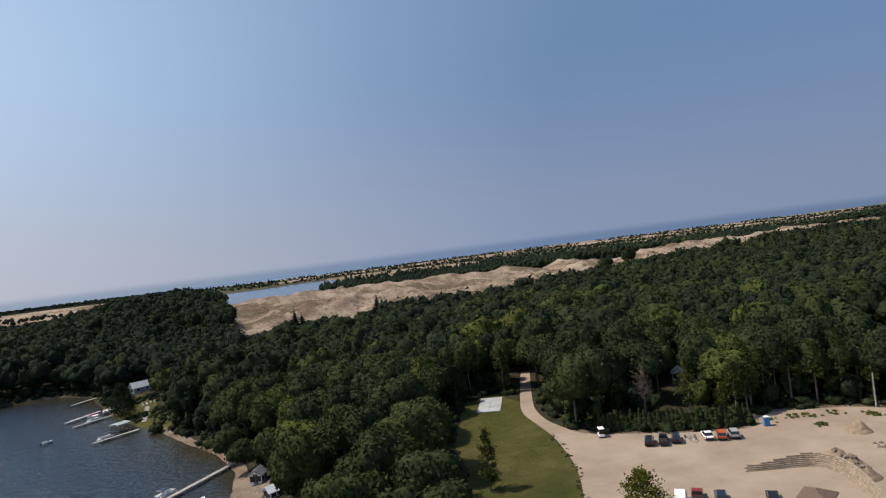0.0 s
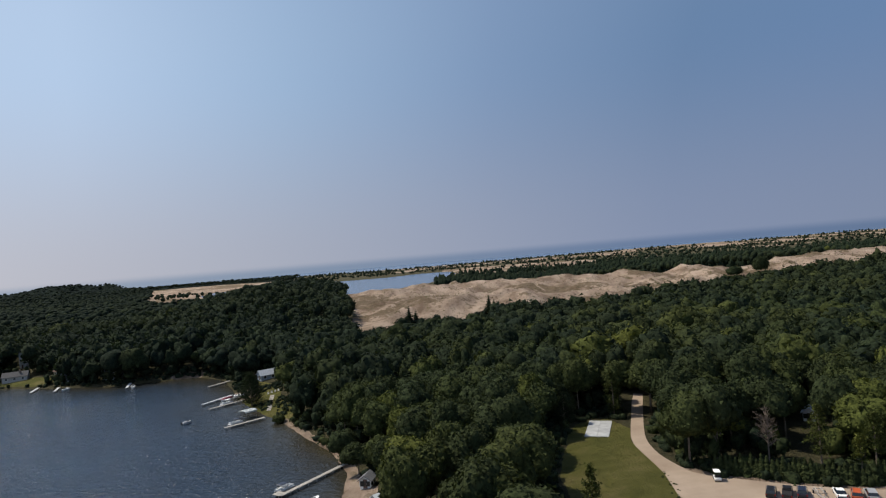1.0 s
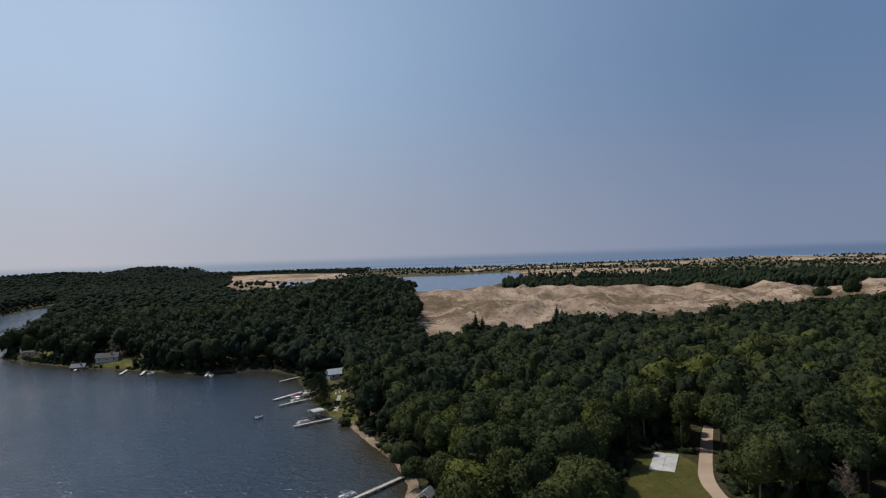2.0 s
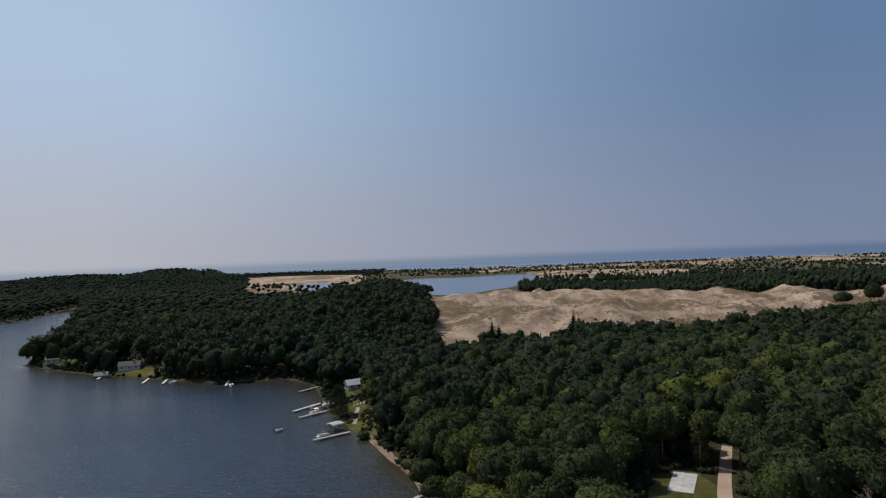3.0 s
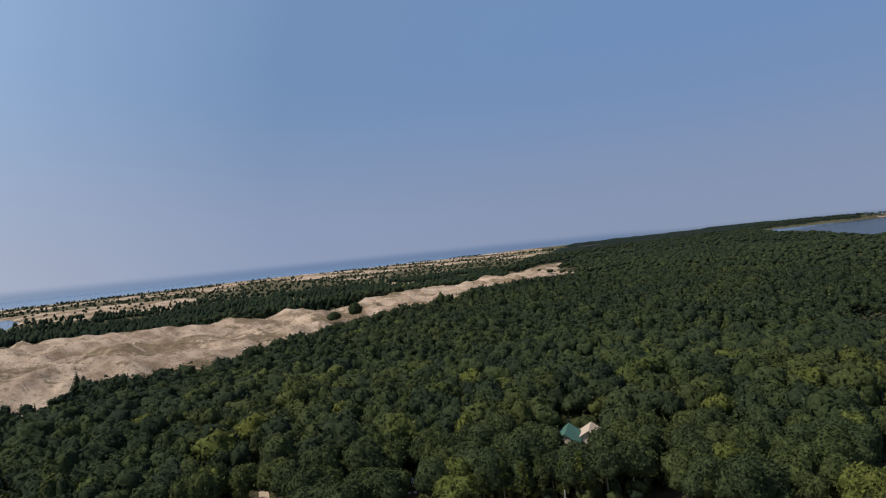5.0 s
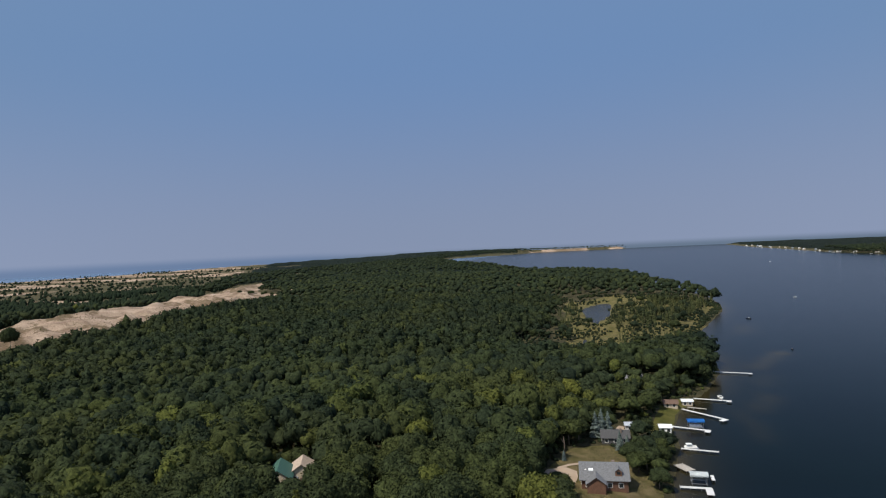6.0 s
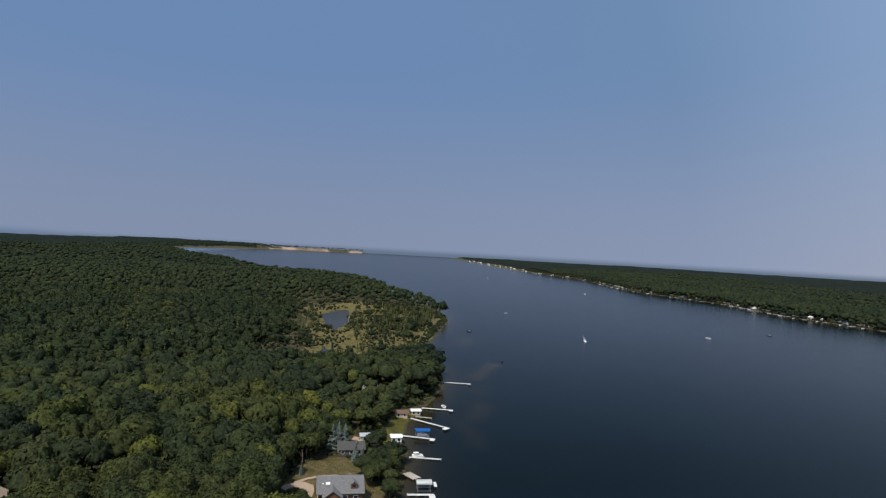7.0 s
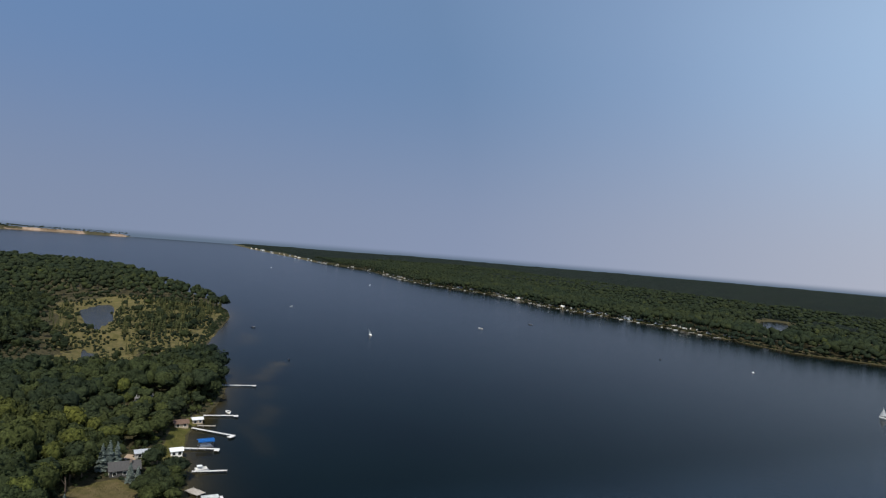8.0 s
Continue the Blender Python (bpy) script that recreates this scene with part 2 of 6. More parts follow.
def part(name, bm, material, parent=None, label="", smooth=False, at=None):
    ob = new(name, from_bm(name, bm, material, smooth))
    if parent is not None:
        ob.parent = parent
    if at is not None:
        ob.matrix_basis = at
    if label:
        ob["label"] = label
    return ob


def box_bm(sx, sy, sz, at=(0, 0, 0), bevel=0.0, bm=None, rz=0.0):
    """A box that stands on at (its base's middle)."""
    bm = bm or bmesh.new()
    m = Matrix.Translation((at[0], at[1], at[2] + sz / 2)) @ Matrix.Rotation(rz, 4, "Z") @ Matrix.Diagonal((sx, sy, sz, 1))
    made = bmesh.ops.create_cube(bm, size=1, matrix=m)
    if bevel:
        edges = list({e for v in made["verts"] for e in v.link_edges})
        bmesh.ops.bevel(bm, geom=edges, offset=bevel, segments=1, affect="EDGES")
    return bm


def cone_bm(r1, r2, h, at=(0, 0, 0), seg=8, bm=None, tilt=None):
    bm = bm or bmesh.new()
    m = Matrix.Translation(at) @ (tilt or Matrix.Identity(4)) @ Matrix.Translation((0, 0, h / 2))
    bmesh.ops.create_cone(bm, cap_ends=True, segments=seg, radius1=r1, radius2=r2, depth=h, matrix=m)
    return bm


# ---- the plan ----
LAND_MAIN = [(-7, 147), (-6, 164), (-11, 184), (-20, 203), (-32, 231), (-37, 238), (-43, 251), (-50, 265), (-59, 292), (-70, 326), (-88, 344), (-110, 345), (-126, 341), (-150, 351),
             (-182, 365), (-218, 382), (-252, 402), (-294, 430), (-301, 456), (-330, 520), (-367, 591), (-428, 699), (-549, 926), (-600, 1010), (-630, 1060),
             (-612, 978), (-562, 836), (-566, 780), (-760, 660), (-1500, 600), (-4750, 450), (-4400, 1900), (-3300, 2700), (-2300, 2950), (-1300, 3000), (-640, 2990)]
LAND_SEA = [(-228, 2940), (163, 2800), (560, 2840), (1106, 2930), (1480, 2960), (1760, 2740), (2427, 2586), (3300, 2700), (3900, 2500), (4700, 1900), (4760, 1000), (4480, 880), (4081, 947), (3855, 1060), (3540, 1209), (3150, 1120),
            (2471, 800), (2030, 545), (1574, 330), (1480, 190), (1315, 75), (1031, 0), (930, -25), (852, -45), (756, -52), (699, -50), (564, -24), (486, -10), (420, -22),
            (379, -21), (340, -13), (315, -5), (290, 3), (264, 6), (242, 4), (217, 6), (196, 7), (150, 4), (90, -16), (10, -44), (-28, -10), (-28, 50), (-14, 105)]
LAND = LAND_MAIN + LAND_SEA
LAKE_END = [(4440, 930), (4540, 700), (4610, 420), (4690, 250), (4790, 230), (4740, 1010)]
FAR_SHORE = [(4780, -410), (4150, -425), (3800, -430), (3431, -450), (2342, -525), (1978, -605), (1788, -592), (1511, -575), (1194, -655), (967, -650), (813, -689), (613, -700), (507, -697),
             (438, -745), (300, -820), (100, -950), (-300, -1500), (-600, -4700), (4000, -4700), (4700, -1000)]
POND = [(-120, 1560), (-150, 1800), (-70, 1880), (60, 1850), (180, 1960), (277, 1950), (259, 1690), (190, 1420), (124, 1199), (51, 1065), (12, 1000), (-34, 1037)]
POND_WEST = [(-396, 1608), (-405, 1810), (-345, 1850), (-250, 1500), (-262, 1300), (-340, 1410)]
POND_EAST = [(650, -832), (640, -860), (672, -905), (705, -950), (770, -1050), (850, -1140), (862, -1085), (800, -990), (745, -925), (690, -850)]
EAST_OPEN = [(606, -770), (590, -790), (650, -880), (690, -850)]
MARSH = [(540, 75), (537, 51), (522, 39), (480, 42), (455, 44), (438, 52), (438, 62), (450, 75), (479, 73), (505, 78)]
BOG = [(705, 98), (750, 90), (790, 78), (761, 65), (700, 64), (650, 60), (618, 64), (580, 69), (608, 78), (660, 87)]
BOG_SMALL = [(442, 66), (446, 56), (470, 57), (490, 62), (502, 69), (470, 68)]
DUNE = [(0, 370), (18, 398), (55, 416), (95, 429), (118, 408), (140, 396), (166, 400), (215, 432), (295, 470), (350, 492), (420, 492), (520, 512), (610, 535), (700, 540), (880, 612), (960, 655),
        (1012, 705), (1060, 790), (1180, 865), (1370, 955), (1430, 1005), (1290, 990), (1080, 900), (900, 800), (690, 730), (560, 735), (430, 740), (300, 770), (200, 880), (110, 930), (40, 900), (-22, 800), (-18, 620), (-8, 520), (-8, 440)]
BEACH = [(-9, 146), (-10, 172), (-16, 190), (-25, 211), (-22, 209), (-14.5, 190.5), (-9, 178.5), (-4.5, 167), (-3, 157), (1, 147), (-2, 136), (-8, 132)]
LOT = [(46, 88), (49.5, 95.4), (51.5, 99.3), (54.3, 105.1), (56.9, 112.2), (59.0, 119.8), (60.8, 127.0), (65.9, 127.0), (66.9, 124.4), (69.6, 121.4), (73.8, 118.2), (77.8, 114.9),
       (83.4, 110.9), (90.4, 106.6), (96.6, 105.1), (100, 109.5), (106, 111), (111.5, 107.5), (118.7, 104.0), (123, 98), (140, 80), (110, 60), (70, 52), (42, 75)]
LAWN = [(30, 96), (34, 108), (39.5, 122), (41, 134), (46, 147), (51.2, 158.7), (57, 169), (66, 171), (68.4, 161), (63.3, 149), (62.4, 138.5), (60.8, 127.0), (59.0, 119.8), (56.9, 112.2),
        (54.3, 105.1), (51.5, 99.3), (49.5, 95.4), (46, 88), (42, 80), (30, 84)]
YARD = [(181, 45), (195, 47), (220, 42), (229, 30), (212, 19), (192, 10), (172, 14), (166, 44)]
SHORE_LAWN = [(234, 6), (234, 14), (266, 14), (294, 10), (312, 1), (316, -5), (290, 4), (264, 7)]
GREEN_YARD = [(152, 124), (160, 137), (178, 141), (174, 122), (161, 112)]
POINT_LAWN = [(-286, 434), (-284, 448), (-262, 440), (-240, 420), (-252, 408)]
COTTAGE_LAWN = [(-42, 242), (-56, 288), (-50, 300), (-38, 282), (-34, 254), (-22, 228), (-29, 228)]
HOUSE_LAWN = [(-204, 380), (-206, 392), (-182, 384), (-168, 372), (-178, 366)]


SWAMP = [(470, 8), (500, 60), (560, 84), (640, 100), (760, 110), (850, 70), (820, 10), (760, -35), (690, -38), (600, -18), (520, -8)]
HEATH = [(-300, 985), (-235, 995), (-150, 1030), (-170, 1250), (-230, 1700), (-310, 2350), (-640, 2500), (-770, 2400), (-505, 1600), (-400, 1220)]


def inside_distance(p, poly):
    """Metres from each point to the polygon's edge, above nought inside."""
    p = np.asarray(p, dtype=float)
    a = np.array(poly, dtype=float)
    b = np.roll(a, -1, axis=0)
    best = np.full(len(p), 1e18)
    odd = np.zeros(len(p), dtype=bool)
    for (ax, ay), (bx, by) in zip(a, b):
        ex, ey = bx - ax, by - ay
        qx, qy = p[:, 0] - ax, p[:, 1] - ay
        k = np.clip((qx * ex + qy * ey) / (ex * ex + ey * ey + 1e-9), 0, 1)
        best = np.minimum(best, (qx - k * ex) ** 2 + (qy - k * ey) ** 2)
        cross = (ay > p[:, 1]) != (by > p[:, 1])
        if ey:
            odd ^= cross & (p[:, 0] < ax + ex * (p[:, 1] - ay) / ey)
    d = np.sqrt(best)
    return np.where(odd, d, -d)


def line_distance(p, line):
    best = np.full(len(p), 1e18)
    for (ax, ay), (bx, by) in zip(line[:-1], line[1:]):
        ex, ey = bx - ax, by - ay
        k = np.clip(((p[:, 0] - ax) * ex + (p[:, 1] - ay) * ey) / (ex * ex + ey * ey), 0, 1)
        best = np.minimum(best, np.hypot(p[:, 0] - ax - k * ex, p[:, 1] - ay - k * ey))
    return best


def smooth_step(v, a, b):
    k = np.clip((np.asarray(v, dtype=float) - a) / (b - a), 0, 1)
    return k * k * (3 - 2 * k)


def waves(p, scale, seed, octaves=4, ridged=False):
    """Smooth noise between -1 and 1 on a plane, out of value-noise grids."""
    out = np.zeros(len(p))
    amp, total = 1.0, 0.0
    for o in range(octaves):
        rng = np.random.RandomState(seed + o)
        g = rng.rand(256, 256) * 2 - 1
        q = p / scale * (2 ** o) + 37.3 * o
        i = np.floor(q).astype(int)
        f = q - i
        f = f * f * (3 - 2 * f)
        x0, y0 = i[:, 0] % 256, i[:, 1] % 256
        x1, y1 = (x0 + 1) % 256, (y0 + 1) % 256
        v = (g[x0, y0] * (1 - f[:, 0]) + g[x1, y0] * f[:, 0]) * (1 - f[:, 1]) + (g[x0, y1] * (1 - f[:, 0]) + g[x1, y1] * f[:, 0]) * f[:, 1]
        out += amp * (1 - 2 * np.abs(v) if ridged else v)
        total += amp
        amp *= 0.5
    return out / total


def shore_distance(p):
    d = np.maximum(np.maximum(inside_distance(p, LAND), inside_distance(p, FAR_SHORE)), inside_distance(p, LAKE_END))
    for pond in (POND, POND_WEST, POND_EAST, BOG, BOG_SMALL):
        d = np.minimum(d, -inside_distance(p, pond))
    return d


def ground_height(p, sd=None):
    p = np.asarray(p, dtype=float)
    if sd is None:
        sd = shore_distance(p)
    x, y = p[:, 0], p[:, 1]
    r = np.hypot(x, y)
    z = np.where(sd > 0, 3.8 * (1 - np.exp(-np.maximum(sd, 0) / 14)), np.maximum(sd * 0.12, -6))
    land = smooth_step(sd, 5, 60)
    z = z + land * 1.5 * waves(p, 120, 11)
    # the wooded hill by the lake and the rise towards the dunes
    z = z + land * 22 * np.exp(-((x + 75) / 95) ** 2 - ((y - 680) / 190) ** 2)
    z = z + land * 3 * smooth_step(x, 1000, 2600) * (y > -300) * (0.6 + 0.4 * waves(p, 700, 5))
    z = z + land * 3 * smooth_step(-x, 700, 2200)
    for hx, hy, hh, hw in ((-1203, 2639, 36, 120), (-1060, 2600, 22, 90), (-1477, 2611, 22, 150), (-1750, 2560, 16, 190), (-954, 2526, 26, 48)):
        z = z + land * (hh + 6 * waves(p, 150, 45, 3)) * np.exp(-((x - hx) ** 2 + (y - hy) ** 2) / hw ** 2)
    z = z + land * 10 * (x > 4300) * (y > -400) + smooth_step(sd, 0, 60) * 9 * smooth_step(x, 3500, 4100) * smooth_step(y, 820, 1050)
    d_in = inside_distance(p, DUNE)
    q = np.column_stack([0.89 * x - 0.45 * y, 0.6 * (0.45 * x + 0.89 * y)]) + 16 * np.column_stack([waves(p, 110, 23, 2), waves(p, 110, 27, 2)])
    dune = smooth_step(d_in, 0, 70)
    z = z + dune * (5.5 + 3.0 * smooth_step(x, 300, 700) + 3 * waves(p, 260, 31))
    z = z + smooth_step(d_in, 5, 40) * (6.5 * waves(q, 80, 21, 2, True) + 5.0 * waves(q, 36, 24, 2, True) + 2.6 * waves(q, 17, 29, 1, True) + 0.9 * waves(p, 8, 28, 1))
    sea = smooth_step(r, 2100, 2700) * (y > 1500)
    z = z + land * sea * (3 + 3 * waves(p, 160, 41, 3, True))
    marsh = smooth_step(np.maximum.reduce([inside_distance(p, q) for q in (MARSH, BOG, BOG_SMALL)]), -14, -3) * (sd > -0.5)
    z = z * (1 - marsh) + marsh * (0.45 + 0.3 * waves(p, 40, 61, 3))
    flat = smooth_step(inside_distance(p, LOT), -14, -2)
    z = z * (1 - flat) + flat * 4.0
    return z


def one_height(x, y):
    return float(ground_height(np.array([(x, y)]))[0])


# ---- ground and water ----
AZ_LAKE = np.radians(np.concatenate([np.arange(-44, 154, 0.55), np.arange(154, 316, 6.5)]))
AZ = np.radians(np.concatenate([np.arange(-44, -4, 0.55), np.arange(-4, 60, 0.36), np.arange(60, 154, 0.6), np.arange(154, 316, 6.5)]))
RAD = [0.2]
while RAD[-1] < 4850:
    q = RAD[-1]
    RAD.append(q * (1.4 if q < 4 else 1.05 if q < 70 else 1.018 if q < 370 else 1.0085 if q < 760 else 1.013 if q < 1050 else 1.022))
RAD = np.array(RAD)


def polar_sheet(az, rad):
    a, r = np.meshgrid(az, rad)
    p = np.stack([r * np.sin(a), r * np.cos(a)], axis=2).reshape(-1, 2)
    na, nr = len(az), len(rad)
    i = np.arange(nr - 1)[:, None] * na
    j = np.arange(na)[None, :]
    k = (j + 1) % na
    faces = np.stack([i + j, i + k, i + na + k, i + na + j], axis=2).reshape(-1, 4)[:, ::-1]
    return p, faces


P, F = polar_sheet(AZ, RAD)
SD = shore_distance(P)
PZ = ground_height(P, SD)
ids = inside_distance
dune_d = ids(P, DUNE)
sand = smooth_step(dune_d + 8 * waves(P, 60, 71), -6, 6)
r_all = np.hypot(P[:, 0], P[:, 1])
sea_strip = (P[:, 1] > 1000) * smooth_step(waves(P, 150, 81, 4) + 0.35 * smooth_step(r_all, 2000, 2700), 0.2, 0.36) * smooth_step(P[:, 1] - 0.72 * P[:, 0], 0, 200)
sand = np.maximum(sand, sea_strip * smooth_step(r_all, 1100, 1500) * smooth_step(P[:, 0] - 0.06 * P[:, 1], -150, 60))
flat_sand = np.exp(-((P[:, 0] + 470) / 180) ** 2 - ((P[:, 1] - 1800) / 620) ** 2)
sand = np.maximum(sand, smooth_step(flat_sand, 0.25, 0.5))
sand = np.maximum(sand, smooth_step(-SD + 40 * waves(P, 150, 85), -130, -60) * (SD > 0) * (r_all > 2200) * (P[:, 1] > 1800) * (P[:, 0] > -100))
pale_flat = np.exp(-((P[:, 0] - 430) / 230) ** 2 - ((P[:, 1] - 1720) / 380) ** 2) + 0.35 * waves(P, 110, 87, 4)
sand = np.maximum(sand, smooth_step(pale_flat, 0.42, 0.55))
for cx, cy, cr in ((2700, 1850, 150), (1934, 1175, 70), (1690, 1110, 60), (908, -800, 22), (880, -775, 14), (1100, 722, 18)):
    sand = np.maximum(sand, smooth_step(-np.hypot(P[:, 0] - cx, P[:, 1] - cy), -1.3 * cr, -0.8 * cr))
sand = np.maximum(sand, (P[:, 0] > 4380) * (P[:, 1] > 250) * (P[:, 1] < 930) * smooth_step(waves(P, 150, 83), -0.12, 0.08))
beach = smooth_step(-np.abs(SD - 0.4), -2.6, -1.0) * (P[:, 0] < 10) * (P[:, 0] > -30) * (P[:, 1] > 140) * (P[:, 1] < 240)
beach = np.maximum(beach, smooth_step(-np.hypot(P[:, 0] + 93, P[:, 1] - 348), -12, -6))
beach = np.maximum(beach, smooth_step(-np.hypot(P[:, 0] + 55, P[:, 1] - 278), -13, -7))
beach = np.maximum(beach, smooth_step(inside_distance(P, BEACH), -1.5, 0.3))
sand = np.maximum(sand, beach)
lot_d = ids(P, LOT)
sand = np.maximum(sand, smooth_step(lot_d, -4, -0.5) * (ids(P, LAWN) < -0.5))
yard_d = ids(P, YARD)
heath_d = inside_distance(P, HEATH)
sand = np.maximum(sand, smooth_step(heath_d, -30, 10) * smooth_step(r_all + 90 * waves(P, 110, 34, 3), 1330, 1480))
grass = smooth_step(np.maximum.reduce([ids(P, q) for q in (LAWN, YARD, SHORE_LAWN, GREEN_YARD, POINT_LAWN, COTTAGE_LAWN, HOUSE_LAWN)]), -3, 2)
grass = np.maximum(grass, smooth_step(np.maximum(np.maximum(ids(P, MARSH), ids(P, BOG)), ids(P, SWAMP) - 10) + 12 * waves(P, 40, 63), -22, -8))
fall = np.gradient(PZ.reshape(len(RAD), len(AZ)), axis=0) / np.gradient(RAD)[:, None]
turn = np.gradient(PZ.reshape(len(RAD), len(AZ)), axis=1) / (RAD[:, None] * np.gradient(AZ)[None])
steep = np.hypot(fall, turn).ravel()
turf = 0.85 * smooth_step(waves(P, 60, 33, 4), -0.2, 0.25) * (1 - smooth_step(steep, 0.25, 0.6))
turf = turf * np.where(P[:, 0] < 120, smooth_step(P[:, 1], 440, 520), 1)
dry = np.maximum(smooth_step(yard_d, -3, 2), 0.6 * ((P[:, 0] > 400) & (P[:, 0] < 900) & (np.abs(P[:, 1]) < 150)))
scrubby = smooth_step(heath_d, -20, 10) * (r_all < 1500)
grass, dry = np.maximum(grass, scrubby), np.maximum(dry, scrubby)
ground = new("ground", mesh_from("ground", np.column_stack([P, PZ]), F, M_GROUND, True, {"sand": sand, "grass": grass, "turf": turf, "dry": dry}))
tagged(ground, "wooded sandy ground with lawns and open dunes", "ground", kind="structure")
LAKE_P, LAKE_F = polar_sheet(AZ_LAKE, np.concatenate([RAD[:-1:3], RAD[-1:]]))
lake_sd = shore_distance(LAKE_P)
shallow = np.exp(np.minimum(lake_sd, 0) / np.where(LAKE_P[:, 0] < 20, 23, 7)) * 0.88
shallow = np.maximum(shallow, 0.95 * np.exp(-((LAKE_P[:, 0] + 76) / 28) ** 2 - ((LAKE_P[:, 1] - 328) / 18) ** 2))
for bar, wide, strong in (([(448, -64), (424, -53), (400, -44)], 6.0, 0.75), ([(404, -36), (372, -46), (345, -34), (318, -38), (290, -24), (262, -27)], 6.0, 0.24), ([(640, -40), (590, -58), (540, -52), (505, -30)], 9.0, 0.3)):
    far_off = line_distance(LAKE_P, bar)
    shallow = np.maximum(shallow, strong * np.exp(-(far_off / wide) ** 2) * np.clip(0.7 + 1.3 * waves(LAKE_P, 16, 99, 3), 0, 1.5))
open_sea = ((LAKE_P[:, 1] > 2300) & (np.hypot(LAKE_P[:, 0], LAKE_P[:, 1]) > 2600)).astype(float)
open_sea = np.maximum(open_sea, 0.8 * ((LAKE_P[:, 1] > 960) & (LAKE_P[:, 0] > -480)))
marsh_pools = (LAKE_P[:, 0] > 410) & (LAKE_P[:, 0] < 850) & (LAKE_P[:, 1] > 30) & (LAKE_P[:, 1] < 200)
shallow = np.where(marsh_pools, 0.75, shallow * (open_sea < 0.5))
dulling = np.maximum(smooth_step(LAKE_P[:, 0], 60, 220), LAKE_P[:, 1] > 900) * ~marsh_pools
lake = new("lake", mesh_from("lake", np.column_stack([LAKE_P, np.zeros(len(LAKE_P))]), LAKE_F, M_WATER, True, {"shallow": shallow, "open": open_sea, "dulling": dulling}))
tagged(lake, "blue rippled lake water, brown over shallows", "water", kind="structure")

# ---- trees ----
def core_blob(rng, rx, rz, level, lumps=0, rough=0.07):
    """The leafy mass of a crown: one rounded body, or a union of rounded lumps."""
    bm = bmesh.new()
    bmesh.ops.create_icosphere(bm, subdivisions=level, radius=1)
    u = np.array([q.co[:] for q in bm.verts])
    u /= np.linalg.norm(u, axis=1)[:, None]
    f = np.array([[w.index for w in q.verts] for q in bm.faces])
    bm.free()
    r = np.full(len(u), 0.52)
    for k in range(lumps):
        c = rng.normal(size=3)
        c /= np.linalg.norm(c)
        c[2] = abs(c[2]) * 0.9 - 0.2
        c *= rng.uniform(0.45, 0.85)
        big = rng.uniform(0.22, 0.44)
        dot = u @ c
        disc = big ** 2 - c @ c + dot ** 2
        hit = np.where(disc > 0, dot + np.sqrt(np.maximum(disc, 0)), 0)
        r = np.maximum(r, hit)
    if not lumps:
        r = np.ones(len(u))
    v = u * (r * (1 + rng.uniform(-rough, rough, len(u))))[:, None] * np.array([rx, rx, rz])
    v[:, 2] = np.where(v[:, 2] < 0, v[:, 2] * 0.8, v[:, 2])
    if lumps and level > 1:
        f = f[v[f][:, :, 2].mean(axis=1) > -0.3 * rz]
    return v, np.column_stack([f, f[:, 2]])


def tri_quads(v, f):
    """Quads as pairs of triangles; repeats of the last corner are dropped."""
    a, b = f[:, :3], f[:, [0, 2, 3]]
    b = b[(f[:, 2] != f[:, 3])]
    return np.concatenate([a, b])


def broad_crown(seed, cards, size, lumps, level, rx=4.4, rz=4.6, rough=0.1):
    """Lumpy leaf mass with loose leaf clumps standing off its surface."""
    rng = np.random.RandomState(seed)
    w, g = core_blob(rng, rx, rz, level, lumps, rough)
    g = tri_quads(None, g)
    pick = rng.randint(0, len(g), cards)
    mid = w[g[pick]]
    k = rng.dirichlet((1, 1, 1), cards)
    pos = (mid * k[:, :, None]).sum(axis=1)
    nrm = np.cross(mid[:, 1] - mid[:, 0], mid[:, 2] - mid[:, 0])
    nrm /= np.linalg.norm(nrm, axis=1)[:, None] + 1e-9
    pos = pos + nrm * size * (2.4 * rng.rand(cards, 1) ** 1.8 - 0.2)
    nrm = nrm + rng.normal(size=(cards, 3)) * 0.5 + np.array([0, 0, 0.1])
    nrm /= np.linalg.norm(nrm, axis=1)[:, None]
    t1 = np.cross(nrm, rng.normal(size=(cards, 3)))
    t1 /= np.linalg.norm(t1, axis=1)[:, None]
    t2 = np.cross(nrm, t1)
    s = size * rng.uniform(0.55, 1.45, (cards, 1))
    spray = [pos - (t1 + t2 * 0.5) * s, pos + (t1 - t2 * 0.6) * s, pos + t2 * s * 1.25 - nrm * s * 0.5]
    v = np.stack(spray, axis=1).reshape(-1, 3)
    f = np.arange(cards * 3).reshape(-1, 3)
    return np.concatenate([v, w]), np.concatenate([f, g + len(v)])


